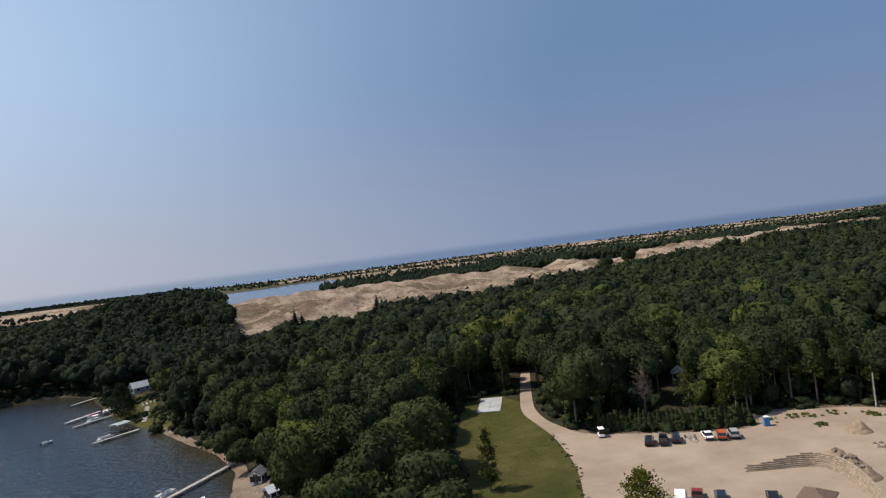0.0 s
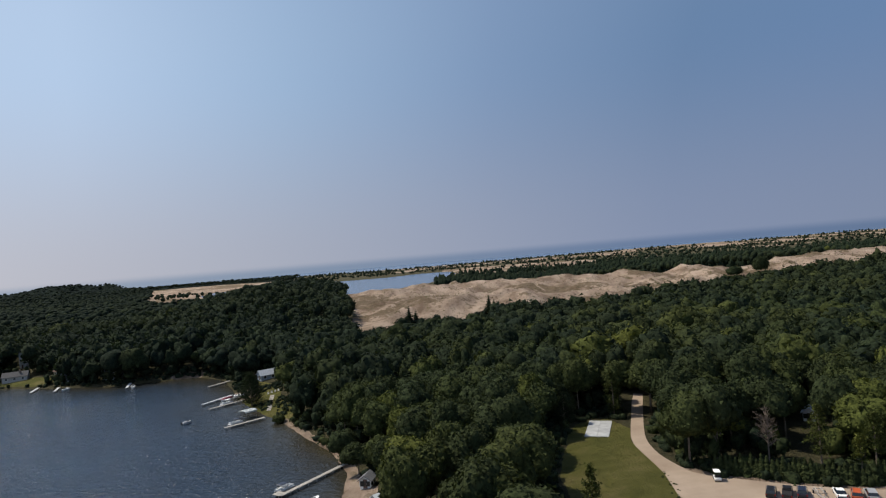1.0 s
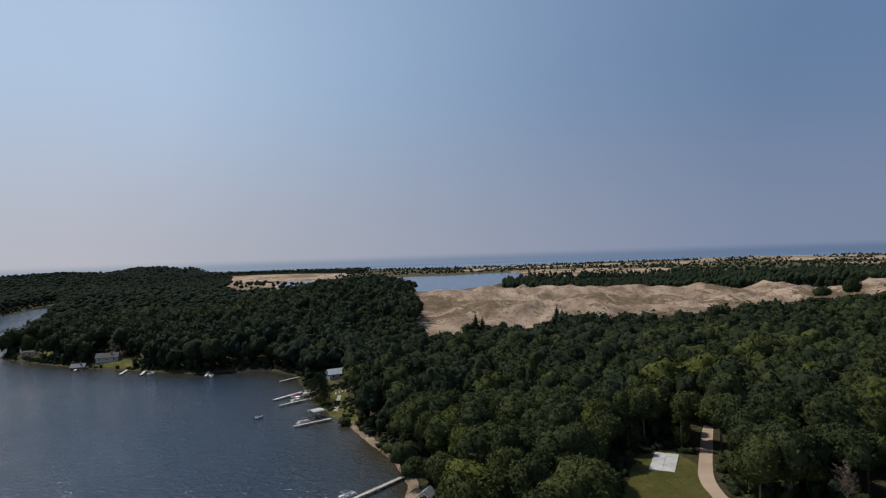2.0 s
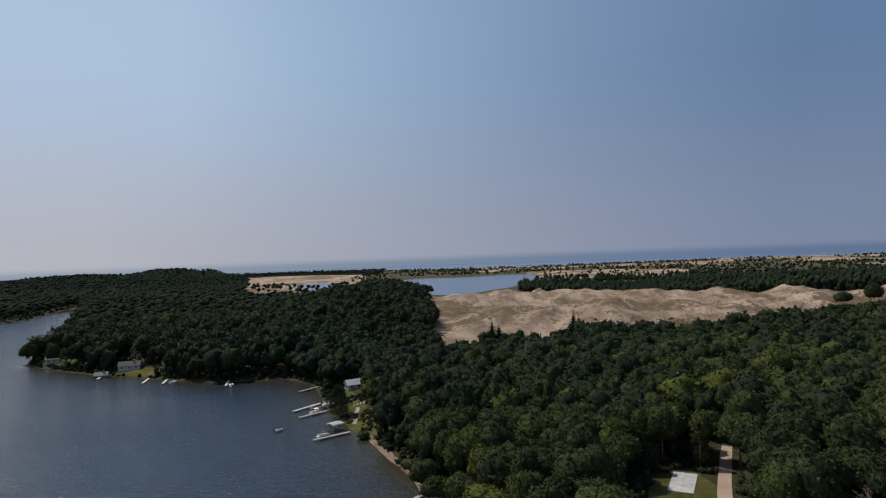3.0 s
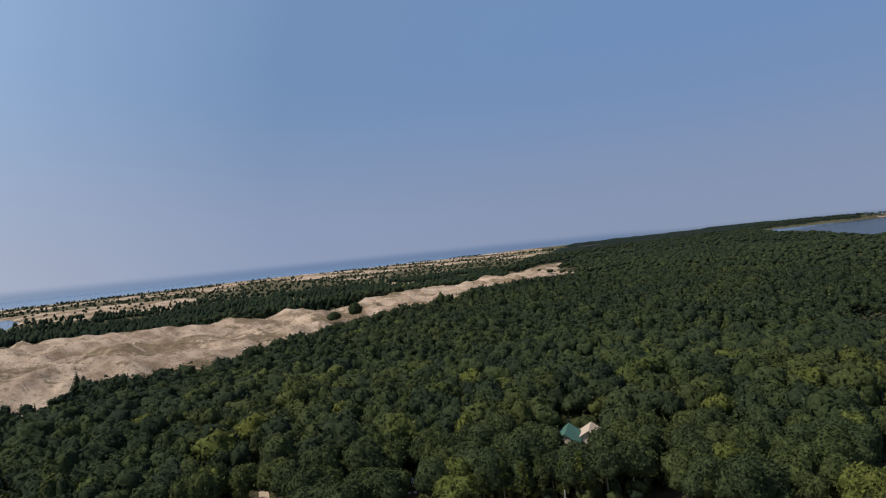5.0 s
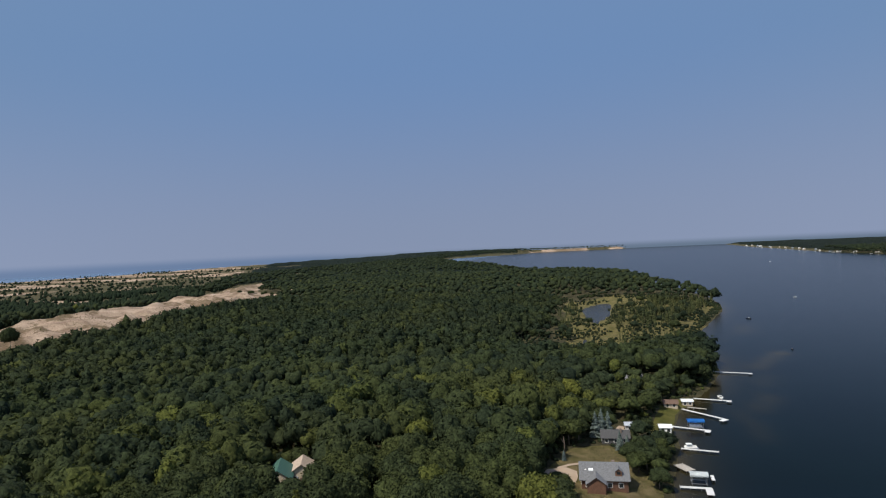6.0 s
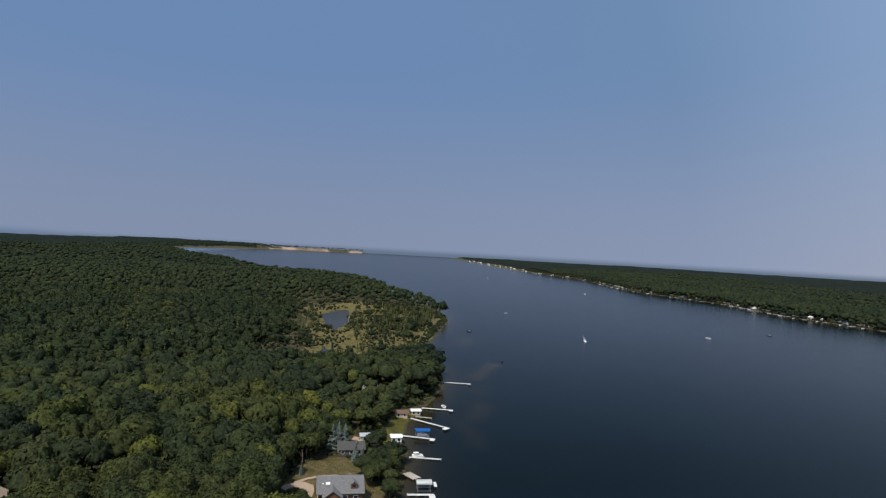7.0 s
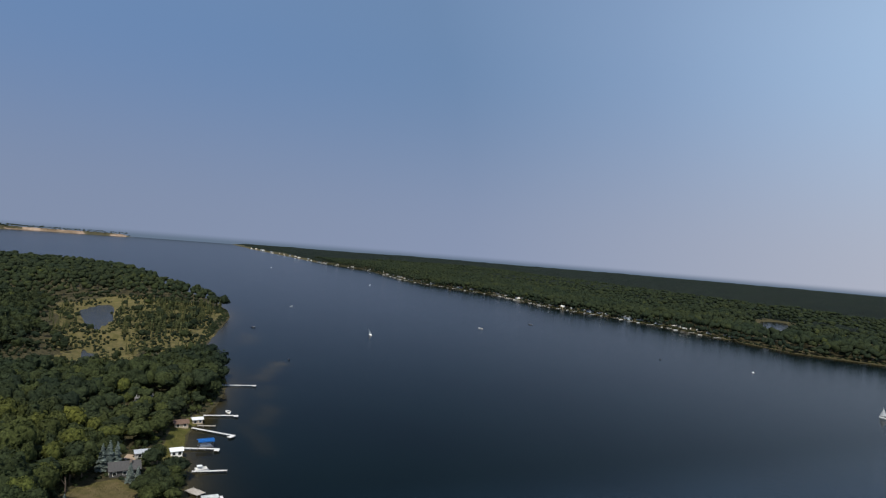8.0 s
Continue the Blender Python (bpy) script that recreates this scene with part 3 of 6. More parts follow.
def pine_crown(seed, tiers, arms, height=12.0, base=2.8, flop=0.25, level=1):
    """A conifer: whorls of drooping boughs that get shorter towards the tip."""
    rng = np.random.RandomState(seed)
    v, f = [], []
    for k in range(tiers):
        u = k / tiers
        z = height * (0.12 + 0.88 * u)
        r = base * (1 - u) ** 0.85 * rng.uniform(0.8, 1.15) + 0.15
        for q in range(arms):
            a = 2 * math.pi * (q + rng.uniform(-0.3, 0.3)) / arms + k * 0.9
            rr = r * rng.uniform(0.75, 1.15)
            c, s = math.cos(a), math.sin(a)
            w = rr * 0.42 + 0.12
            dz = -rr * flop * rng.uniform(0.5, 1.4)
            n0 = len(v)
            v += [(0, 0, z + 0.35), (c * rr * 0.6 - s * w, s * rr * 0.6 + c * w, z + dz * 0.4), (c * rr, s * rr, z + dz), (c * rr * 0.6 + s * w, s * rr * 0.6 - c * w, z + dz * 0.4)]
            f += [(n0, n0 + 3, n0 + 2), (n0, n0 + 2, n0 + 1)]
    v, f = np.array(v), np.array(f)
    if not level:
        return v, f
    w, g = core_blob(rng, 0.5, 0.5, 1)
    w = w * np.array([base * 0.75, base * 0.75, height * 0.8])
    w[:, 2] += height * 0.5
    k = np.clip((w[:, 2] - height * 0.1) / (height * 0.85), 0, 1)
    w[:, :2] *= (1.5 * (1 - k))[:, None]
    return np.concatenate([v, w]), np.concatenate([f, tri_quads(None, g) + len(v)])


BROAD_NEAR = [broad_crown(100 + i, 1250, 0.33, 24, 3, 4.5 + 0.25 * i, 6.0 + 0.3 * i, 0.06) for i in range(5)]
BROAD_MID = [broad_crown(200 + i, 200, 0.55, 18, 3, 5.0, 6.0, 0.1) for i in range(6)]
BROAD_FAR = [broad_crown(300 + i, 60, 0.6, 16, 3, 5.0, 5.8, 0.12) for i in range(6)]
BROAD_EDGE = [broad_crown(350 + i, 52, 0.95, 12, 2, 4.7, 6.2, 0.24) for i in range(8)]
BROAD_BUSH = [broad_crown(370 + i, 32, 0.78, 8, 1, 4.2, 5.6, 0.24) for i in range(6)]
BROAD_TINY = [(v, tri_quads(None, f)) for v, f in (core_blob(np.random.RandomState(400 + i), 4.6, 5.2, 1, 6, 0.22) for i in range(5))]
BROAD_RIM = [(v, tri_quads(None, f)) for v, f in (core_blob(np.random.RandomState(420 + i), 4.6, 6.6, 2, 10, 0.2) for i in range(5))]
PINE_MID = [pine_crown(500 + i, 9, 5) for i in range(4)]


def pine_clump(seed):
    """A far pine: a ragged rounded spire on the ground."""
    v, f = core_blob(np.random.RandomState(seed), 2.6, 5.4, 1, 0, 0.3)
    v[:, 2] += 4.0
    v[:, :2] *= np.clip(1.35 - 0.09 * v[:, 2:3], 0.15, 1.3)
    return v, tri_quads(None, f)


PINE_FAR = [pine_clump(520 + i) for i in range(5)]


def joined_trees(name, kinds, places, material):
    """places: rows of x, y, z, height scale, width scale, turn, kind, tone."""
    vs, fs, tone, n = [], [], [], 0
    places = np.asarray(places)
    for k, (v, f) in enumerate(kinds):
        rows = places[places[:, 6].astype(int) == k]
        if not len(rows):
            continue
        c, s = np.cos(rows[:, 5])[:, None], np.sin(rows[:, 5])[:, None]
        x = (v[None, :, 0] * c - v[None, :, 1] * s) * rows[:, 4][:, None] + rows[:, 0][:, None]
        y = (v[None, :, 0] * s + v[None, :, 1] * c) * rows[:, 4][:, None] + rows[:, 1][:, None]
        z = v[None, :, 2] * rows[:, 3][:, None] + rows[:, 2][:, None]
        vs.append(np.stack([x, y, z], axis=2).reshape(-1, 3))
        fs.append((f[None] + (n + np.arange(len(rows)) * len(v))[:, None, None]).reshape(-1, 3))
        tone.append(np.repeat(rows[:, 7], len(v)))
        n += len(rows) * len(v)
    return new(name, mesh_from(name, np.concatenate(vs), np.concatenate(fs), material, True, {"tone": np.concatenate(tone)}))


def jittered(x0, x1, y0, y1, step, seed):
    rng = np.random.RandomState(seed)
    gx, gy = np.meshgrid(np.arange(x0, x1, step), np.arange(y0, y1, step))
    p = np.column_stack([gx.ravel(), gy.ravel()])
    return p + rng.uniform(-0.45, 0.45, p.shape) * step


def in_view(p, lo=-42, hi=153):
    a = np.degrees(np.arctan2(p[:, 0], p[:, 1]))
    return (a > lo) & (a < hi)


ROAD_LINE = [(63.3, 127), (63.8, 138), (65.3, 149), (70.2, 160.8), (75.2, 171), (79.9, 181), (85.8, 193)]


HEDGE_BACK = [(78, 124), (86, 119), (101, 111)]
CLEARINGS = (LOT, LAWN, YARD, GREEN_YARD, SHORE_LAWN, POINT_LAWN, COTTAGE_LAWN, HOUSE_LAWN)


def wooded(p):
    ok = shore_distance(p) > 3.5
    ok &= inside_distance(p, DUNE) < -1
    for q in CLEARINGS:
        ok &= inside_distance(p, q) < -3
    ok &= np.maximum(inside_distance(p, MARSH), inside_distance(p, BOG)) < -2
    ok &= inside_distance(p, LAWN) < -6.5
    wet = np.maximum(inside_distance(p, MARSH), inside_distance(p, BOG)) + 14 * waves(p, 45, 63)
    ok &= ~((wet > -38) & (waves(p, 9, 65, 1) > -0.25))
    swampy = smooth_step(inside_distance(p, SWAMP) + 10 * waves(p, 40, 66, 2), -12, 12)
    ok &= waves(p, 12, 62, 2) > -0.75 + 0.48 * swampy
    ok &= ~((p[:, 0] > 485) & (p[:, 0] < 735) & (p[:, 1] < 40) & (shore_distance(p) < 17 + 9 * waves(p, 25, 60, 2)))
    ok &= line_distance(p, ROAD_LINE) > 3.6
    ok &= inside_distance(p, BEACH) < -4
    ok &= (inside_distance(p, HEATH) < 0) | (np.random.RandomState(64).rand(len(p)) < 0.1)
    ok &= inside_distance(p, EAST_OPEN) < 0
    ok &= line_distance(p, HEDGE_BACK) > 6.0
    az = np.degrees(np.arctan2(p[:, 0], p[:, 1]))
    rr = np.hypot(p[:, 0], p[:, 1])
    ok &= ~((az > 49.8) & (az < 54.6) & (rr > 175) & (rr < 218))
    ok &= ~((az > 35.4) & (az < 38.2) & (rr > 152) & (rr < 192))
    ok &= ~((az < 1.6) & (rr < 154))
    for cx, cy, cr in ((236.5, 33, 7), (234, 27, 9), (225, 23, 6), (251, 23, 9), (225, 34, 9), (-46, 303, 9), (-46, 258, 7), (-195, 384, 12), (-213, 430, 7), (-209, 421, 6), (-205, 412, 6), (-203, 402, 6)):
        ok &= np.hypot(p[:, 0] - cx, p[:, 1] - cy) > cr
    ok &= ~((p[:, 0] > 214) & (p[:, 0] < 236) & (p[:, 1] > 24) & (p[:, 1] < 40))
    ok &= ~((az > 77) & (az < 96) & (np.hypot(p[:, 0], p[:, 1]) < 196))
    ok &= ~((np.degrees(np.arctan2(p[:, 0], p[:, 1])) > 15.6) & (np.hypot(p[:, 0], p[:, 1]) < 156) & (p[:, 0] < 62))
    return ok


def tree_rows(p, kinds, seed, lift, tall=(0.78, 1.28)):
    rng = np.random.RandomState(seed)
    n = len(p)
    hs = rng.uniform(tall[0], tall[1], n)
    ws = 0.72 + 0.75 * rng.rand(n) ** 1.6 + 0.1 * waves(p, 45, 95)
    hs = hs * (0.8 + 0.2 * ws) * (1 + 0.18 * waves(p, 70, 93))
    # tone is evened and lowered far off for haze, darkened westward for backlight
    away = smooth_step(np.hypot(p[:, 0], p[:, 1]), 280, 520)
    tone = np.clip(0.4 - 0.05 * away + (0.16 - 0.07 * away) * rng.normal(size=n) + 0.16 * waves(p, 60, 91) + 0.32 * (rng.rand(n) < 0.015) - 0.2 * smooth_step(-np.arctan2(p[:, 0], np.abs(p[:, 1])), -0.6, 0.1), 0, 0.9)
    low = smooth_step(np.maximum(inside_distance(p, MARSH), inside_distance(p, BOG)), -80, -20)
    low = np.maximum(low, 0.7 * smooth_step(inside_distance(p, SWAMP), -15, 10))
    low = np.maximum(low, 0.75 * smooth_step(inside_distance(p, DUNE), -70, -25) * (p[:, 0] < 90) * (p[:, 1] < 460))
    low = np.maximum(low, smooth_step(-shore_distance(p), -60, -30) * (p[:, 0] > 205) * (p[:, 0] < 335) * (p[:, 1] < 60))
    hs = hs * (1 - 0.45 * low)
    ws = ws * (1 - 0.3 * low)
    hs = hs * (1 + (0.34 - 0.3 * smooth_step(p[:, 0], 600, 780)) * smooth_step(inside_distance(p, DUNE), -130, -25) * smooth_step(p[:, 0], 330, 480) * (p[:, 1] < 900))
    sd = shore_distance(p)
    skirt = smooth_step(-sd, -16, -6) * (p[:, 0] < 10) * (p[:, 1] > 200) * (lift > 8)
    hs = hs * (1 + 0.22 * skirt)
    return np.column_stack([p, ground_height(p, sd) + lift * hs * (1 - 0.3 * skirt), hs, ws, rng.uniform(0, 6.28, n), rng.randint(0, kinds, n), tone])


near = np.concatenate([jittered(-60, 760, 60, 700, 6.8, 7), jittered(-340, -60, 215, 640, 6.8, 8), jittered(150, 760, -60, 60, 6.4, 9)])
near = near[in_view(near)]
near = near[wooded(near) & ~((near[:, 0] > 30) & (near[:, 1] < 104) & (np.hypot(near[:, 0], near[:, 1]) < 150))]
near = near[(np.hypot(near[:, 0], near[:, 1]) > 175) | (np.random.RandomState(2).rand(len(near)) < 0.85)]
near_r = np.hypot(near[:, 0], near[:, 1])
order = np.argsort(near_r)
single = near[order[:225]]
rest = near[order[225:]]
rest_r = near_r[order[225:]]
swamp = inside_distance(rest, SWAMP) > -15
conifer = np.random.RandomState(5).rand(len(rest)) < np.where(swamp, 0.8, 0.05)
CUT, THIN = 290, 370
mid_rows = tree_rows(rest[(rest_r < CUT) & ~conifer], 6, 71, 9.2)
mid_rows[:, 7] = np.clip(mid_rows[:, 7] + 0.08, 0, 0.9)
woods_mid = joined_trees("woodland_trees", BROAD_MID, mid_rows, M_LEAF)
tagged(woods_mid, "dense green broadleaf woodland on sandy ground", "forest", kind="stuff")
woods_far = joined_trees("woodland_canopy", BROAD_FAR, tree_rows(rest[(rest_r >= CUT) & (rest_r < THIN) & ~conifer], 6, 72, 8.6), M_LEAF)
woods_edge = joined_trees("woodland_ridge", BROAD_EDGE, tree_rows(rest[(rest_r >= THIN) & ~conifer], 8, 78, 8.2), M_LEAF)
tagged(woods_edge, "green broadleaf forest along the dune's edge", "forest", kind="stuff")
tagged(woods_far, "green broadleaf forest below the dunes", "forest", kind="stuff")
crow = tree_rows(rest[conifer], 4, 76, 0.0, (1.1, 1.6))
crow[:, 4] *= np.where(rest[conifer][:, 0] > 430, 0.8, 1.0)
crow[:, 7] = np.where(rest[conifer][:, 0] > 430, 1.0, crow[:, 7])
woods_pine = joined_trees("woodland_pines", PINE_MID, crow, M_NEEDLE)
tagged(woods_pine, "dark pines scattered among broadleaf woodland", "forest", kind="stuff")

# single trees nearest to the clearing
def limb(bm, a, b, r0, r1, seg=5):
    a, b = Vector(a), Vector(b)
    turn = (b - a).to_track_quat("Z", "Y").to_matrix().to_4x4()
    bmesh.ops.create_cone(bm, cap_ends=True, segments=seg, radius1=r0, radius2=r1, depth=(b - a).length, matrix=Matrix.Translation((a + b) / 2) @ turn)


def trunk_mesh(seed, height, r0):
    rng = random.Random(seed)
    bm = bmesh.new()
    limb(bm, (0, 0, -0.4), (0.1, 0.05, height * 0.45), r0, r0 * 0.7, 7)
    limb(bm, (0.1, 0.05, height * 0.44), (0.0, 0.2, height * 0.86), r0 * 0.7, r0 * 0.22, 6)
    for k in range(6):
        a, z = k * 1.05 + rng.uniform(-0.3, 0.3), height * rng.uniform(0.42, 0.7)
        reach = rng.uniform(2.0, 3.4)
        limb(bm, (0.06, 0.1, z), (math.cos(a) * reach, math.sin(a) * reach, z + reach * rng.uniform(0.5, 0.9)), r0 * 0.34, r0 * 0.1)
    return from_bm("trunk", bm, M_BARK, True)


TREE_LABELS = ["tall dark green broadleaf tree in the woodland", "mid-green broadleaf tree with a rounded crown in the woodland", "yellow-green broadleaf tree with a bright crown"]
tree_templates = {}
for shape in range(5):
    trunk_data = trunk_mesh(40 + shape, 15.5, 0.24)
    v, f = BROAD_NEAR[shape]
    for tint, tone_v in enumerate((0.46, 0.64, 0.86)):
        top = mesh_from("crown", v, f, M_LEAF, True, {"tone": np.full(len(v), tone_v)})
        tree_templates[shape, tint] = (trunk_data, top)


def plant(x, y, shape, tint, hs=1.0, ws=1.0, turn=0.0, group="woodland trees", sink=0.0):
    trunk_data, top = tree_templates[shape, tint]
    tree = new("tree")
    tree.matrix_basis = Matrix.LocRotScale((x, y, one_height(x, y) - sink), Euler((0, 0, turn)), (ws, ws, hs))
    t, c = new("trunk", trunk_data), new("crown", top)
    t.parent = c.parent = tree
    c.matrix_basis = Matrix.Translation((0, 0, 9.2))
    return tagged(tree, TREE_LABELS[tint], "tree", group)


def open_crown(seed, sprays, leaves, height, reach, size, low=0.2, point=0.6):
    """Loose sprays of leaves along upward boughs, with air between them."""
    rng = np.random.RandomState(seed)
    u = rng.rand(sprays)
    wide = reach * np.sin(np.pi * np.clip(0.12 + 0.88 * u, 0, 1) ** point) * rng.uniform(0.35, 1.0, sprays)
    a = rng.uniform(0, 6.28, sprays)
    mid = np.column_stack([np.cos(a) * wide, np.sin(a) * wide, height * (low + (1 - low) * u)])
    pos = np.repeat(mid, leaves, axis=0) + rng.normal(size=(sprays * leaves, 3)) * np.array([0.42, 0.42, 0.3]) * reach * 0.35
    nrm = rng.normal(size=pos.shape) + np.array([0, 0, 0.5])
    nrm /= np.linalg.norm(nrm, axis=1)[:, None]
    t1 = np.cross(nrm, rng.normal(size=pos.shape))
    t1 /= np.linalg.norm(t1, axis=1)[:, None]
    t2 = np.cross(nrm, t1)
    s = size * rng.uniform(0.6, 1.4, (len(pos), 1))
    v = np.stack([pos - (t1 + t2 * 0.5) * s, pos + (t1 - t2 * 0.6) * s, pos + t2 * s * 1.25], axis=1).reshape(-1, 3)
    return v, np.arange(len(v)).reshape(-1, 3), mid


def feathery_tree(x, y, height, reach, seed, tone, label, group="", low=0.2, point=0.6, name="tree", leafy=1.0, material=None):
    tree = new(name)
    tree.matrix_basis = pose(x, y, one_height(x, y))
    v, f, mid = open_crown(seed, int(70 * leafy), 14, height, reach, 0.19, low, point)
    bm = bmesh.new()
    limb(bm, (0, 0, -0.3), (0.05, 0, height * 0.5), height * 0.014 + 0.03, height * 0.009 + 0.02, 7)
    limb(bm, (0.05, 0, height * 0.49), (0, 0, height * 0.95), height * 0.009 + 0.02, 0.02, 6)
    for q in mid[::4]:
        limb(bm, (0, 0, max(0.4, q[2] - 0.5 * math.hypot(q[0], q[1]))), q, 0.04, 0.012, 4)
    part("trunk", bm, M_BARK, tree)
    c = new("crown", mesh_from("crown", v, f, material or M_LEAF, False, {"tone": np.full(len(v), tone)}))
    c.parent = tree
    return tagged(tree, label, "tree", group)


srng = random.Random(12)
heights = ground_height(single)
for (sx, sy), sz in zip(single, heights):
    tint = 0 if srng.random() < 0.58 else 1 if srng.random() < 0.85 else 2
    plant(float(sx), float(sy), srng.randrange(5), tint, srng.uniform(0.85, 1.18), srng.uniform(0.85, 1.25), srng.uniform(0, 6.28))

far = np.concatenate([jittered(-1000, 0, 500, 1500, 9.5, 17), jittered(760, 1450, -60, 800, 10, 18), jittered(0, 760, 700, 800, 11, 23), jittered(360, 2600, -960, -560, 9.5, 20)])
far = far[in_view(far, -40, 153) & (np.hypot(far[:, 0], far[:, 1]) > 560)]
far = far[~((far[:, 0] > -70) & (far[:, 1] > 830) & (far[:, 0] < 300))]
far = far[wooded(far) & ~((far[:, 1] < 700) & (far[:, 1] > 500) & (far[:, 0] > -340) & (far[:, 0] < -60) & (far[:, 1] < 640))]
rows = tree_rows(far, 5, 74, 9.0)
rows[:, 4] *= 1.2
rim_trees = jittered(380, 2500, -960, -520, 6.0, 24)
rim_sd = shore_distance(rim_trees)
rim_trees = rim_trees[(rim_sd > 0.3) & (rim_sd < 17) & (np.random.RandomState(9).rand(len(rim_trees)) < 0.72)]
pond_edge = jittered(560, 900, -1190, -740, 9.0, 25)
pond_d = inside_distance(pond_edge, POND_EAST)
pond_edge = pond_edge[(pond_d < -3) & (pond_d > -75) & (inside_distance(pond_edge, EAST_OPEN) < 0) & (shore_distance(pond_edge) > 2)]
rim_trees = np.concatenate([rim_trees, pond_edge])
rim_rows = tree_rows(rim_trees, 5, 84, 7.0, (0.5, 1.0))
rim_rows[:, 4] *= 0.75
rim_rows[:, 7] = np.clip(rim_rows[:, 7] - 0.15, 0, 1)
rows = np.concatenate([rows, rim_rows])
rows[:, 7] = np.clip(rows[:, 7] - 0.1 * (rows[:, 1] < -500), 0, 1)
across = (rows[:, 1] < -500) & (rows[:, 1] > -820) & (rows[:, 0] < 1500)
woods_across = joined_trees("lakeside_woods", BROAD_RIM, rows[across], M_LEAF)
tagged(woods_across, "dark green trees along the far lake shore", "forest", kind="stuff")
rows = rows[~across]
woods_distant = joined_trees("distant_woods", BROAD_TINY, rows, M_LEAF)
tagged(woods_distant, "far green forest towards the horizon", "forest", kind="stuff")

# crowns standing out of the far forest
crowns = np.concatenate([jittered(1080, 2900, -120, 1400, 17, 26), jittered(300, 2900, -1450, -880, 16, 27), jittered(-1700, -250, 850, 2700, 18, 28), jittered(3000, 4500, 850, 1450, 25, 29), jittered(4400, 4780, 240, 1000, 26, 34)])
crowns = crowns[in_view(crowns, -42, 153) & (shore_distance(crowns) > 8) & (inside_distance(crowns, HEATH) < 0) & (inside_distance(crowns, DUNE) < -8)]
crowns = crowns[(crowns[:, 0] < 0) | (crowns[:, 1] < 0.62 * crowns[:, 0] + 300)]
for cx, cy, cr in ((2700, 1850, 150), (1934, 1175, 70), (1690, 1110, 60)):
    crowns = crowns[np.hypot(crowns[:, 0] - cx, crowns[:, 1] - cy) > cr]
crown_rows = tree_rows(crowns, 5, 86, 9.2)
crown_rows[:, 4] *= 1.85
crown_rows[:, 7] *= 0.8
woods_beyond = joined_trees("forest_crowns", BROAD_TINY, crown_rows, M_LEAF)
tagged(woods_beyond, "dark green treetops of the far forest", "forest", kind="stuff")

# closed canopy where the forest runs on to the horizon
sandy = sand > 0.3
wood_far = (SD > np.where(P[:, 1] < -300, 5, 22)) & (inside_distance(P, DUNE) < -30) & (inside_distance(P, HEATH) < -10) & ~sandy & (((P[:, 1] < -500) & ((SD > 150) & (P[:, 1] < -760) | (P[:, 0] > 2350) | (P[:, 1] < -950))) | ((r_all > 1380) & (P[:, 0] > 700) & (P[:, 1] < 0.62 * P[:, 0] + 300) & (P[:, 1] > -300)) | ((P[:, 0] > 3300) & (P[:, 1] < 1900) & (P[:, 1] > -560)) | ((r_all > 1150) & (P[:, 0] < -250) & (P[:, 1] < 2900)) | ((r_all > 880) & (P[:, 0] < -700)))
can_z = PZ + 9 + 3 * waves(P, 34, 101, 2) + np.where(P[:, 1] < -500, 5 * waves(P, 600, 103), 0)
used = wood_far[F].all(axis=1)
idx = np.unique(F[used])
renum = np.full(len(P), -1)
renum[idx] = np.arange(len(idx))
rim = np.zeros(len(P), dtype=bool)
rim[np.unique(F[~used])] = True
can_z = np.where(rim, PZ - 0.5, can_z)
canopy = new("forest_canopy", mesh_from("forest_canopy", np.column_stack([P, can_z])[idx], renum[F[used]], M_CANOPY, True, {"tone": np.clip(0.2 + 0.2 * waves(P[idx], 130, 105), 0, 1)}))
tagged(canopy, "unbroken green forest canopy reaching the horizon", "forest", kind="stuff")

pines = np.concatenate([jittered(-300, 2700, 700, 2800, 21, 31), jittered(60, 1300, 700, 1250, 11, 33)])
pines = pines[in_view(pines, -40, 80)]
pr = np.hypot(pines[:, 0], pines[:, 1])
thick = smooth_step(pr, 760, 900) * smooth_step(-pr, -1350, -1100)
keep = (shore_distance(pines) > 8) & (inside_distance(pines, DUNE) < -4) & (pr > 740) & (pines[:, 1] > 0.62 * pines[:, 0] + 220)
keep &= (np.exp(-((pines[:, 0] - 430) / 230) ** 2 - ((pines[:, 1] - 1720) / 380) ** 2) + 0.35 * waves(pines, 110, 87, 4) < 0.5) | (np.random.RandomState(18).rand(len(pines)) < 0.3)
keep &= ~((np.degrees(np.arctan2(pines[:, 0], pines[:, 1])) < 6.8) & (pr < 1950))
keep &= waves(pines, 150, 81, 4) + 0.35 * smooth_step(pr, 2200, 2800) - 0.22 * thick < 0.16 + 0.12 * np.random.RandomState(6).rand(len(pines)) ** 3 * 4
keep &= np.random.RandomState(16).rand(len(pines)) < 1 - 0.5 * smooth_step(pr, 1350, 1750)
keep &= waves(pines, 70, 89, 3) < 0.3
pines = pines[keep]
prow = tree_rows(pines, 5, 75, 0.0, (0.75, 1.4))
prow[:, 4] *= 1.4
prow[:, 3] *= 1 - 0.3 * smooth_step(pr[keep], 1350, 1750)
prow[:, 7] *= 0.35
pine_belt = joined_trees("pine_belt", PINE_FAR, prow, M_NEEDLE)
tagged(pine_belt, "dark pines between the dunes and the sea", "forest", kind="stuff")

tufts = jittered(-30, 620, 370, 760, 6.5, 57)
tufts = tufts[(inside_distance(tufts, DUNE) > 2) & (waves(tufts, 40, 97, 3) > 0.02)]
trow = tree_rows(tufts, 5, 79, 0.15, (0.08, 0.2))
trow[:, 4] *= 0.2
dune_grass = joined_trees("dune_grass", BROAD_TINY, trow, M_STRAW)
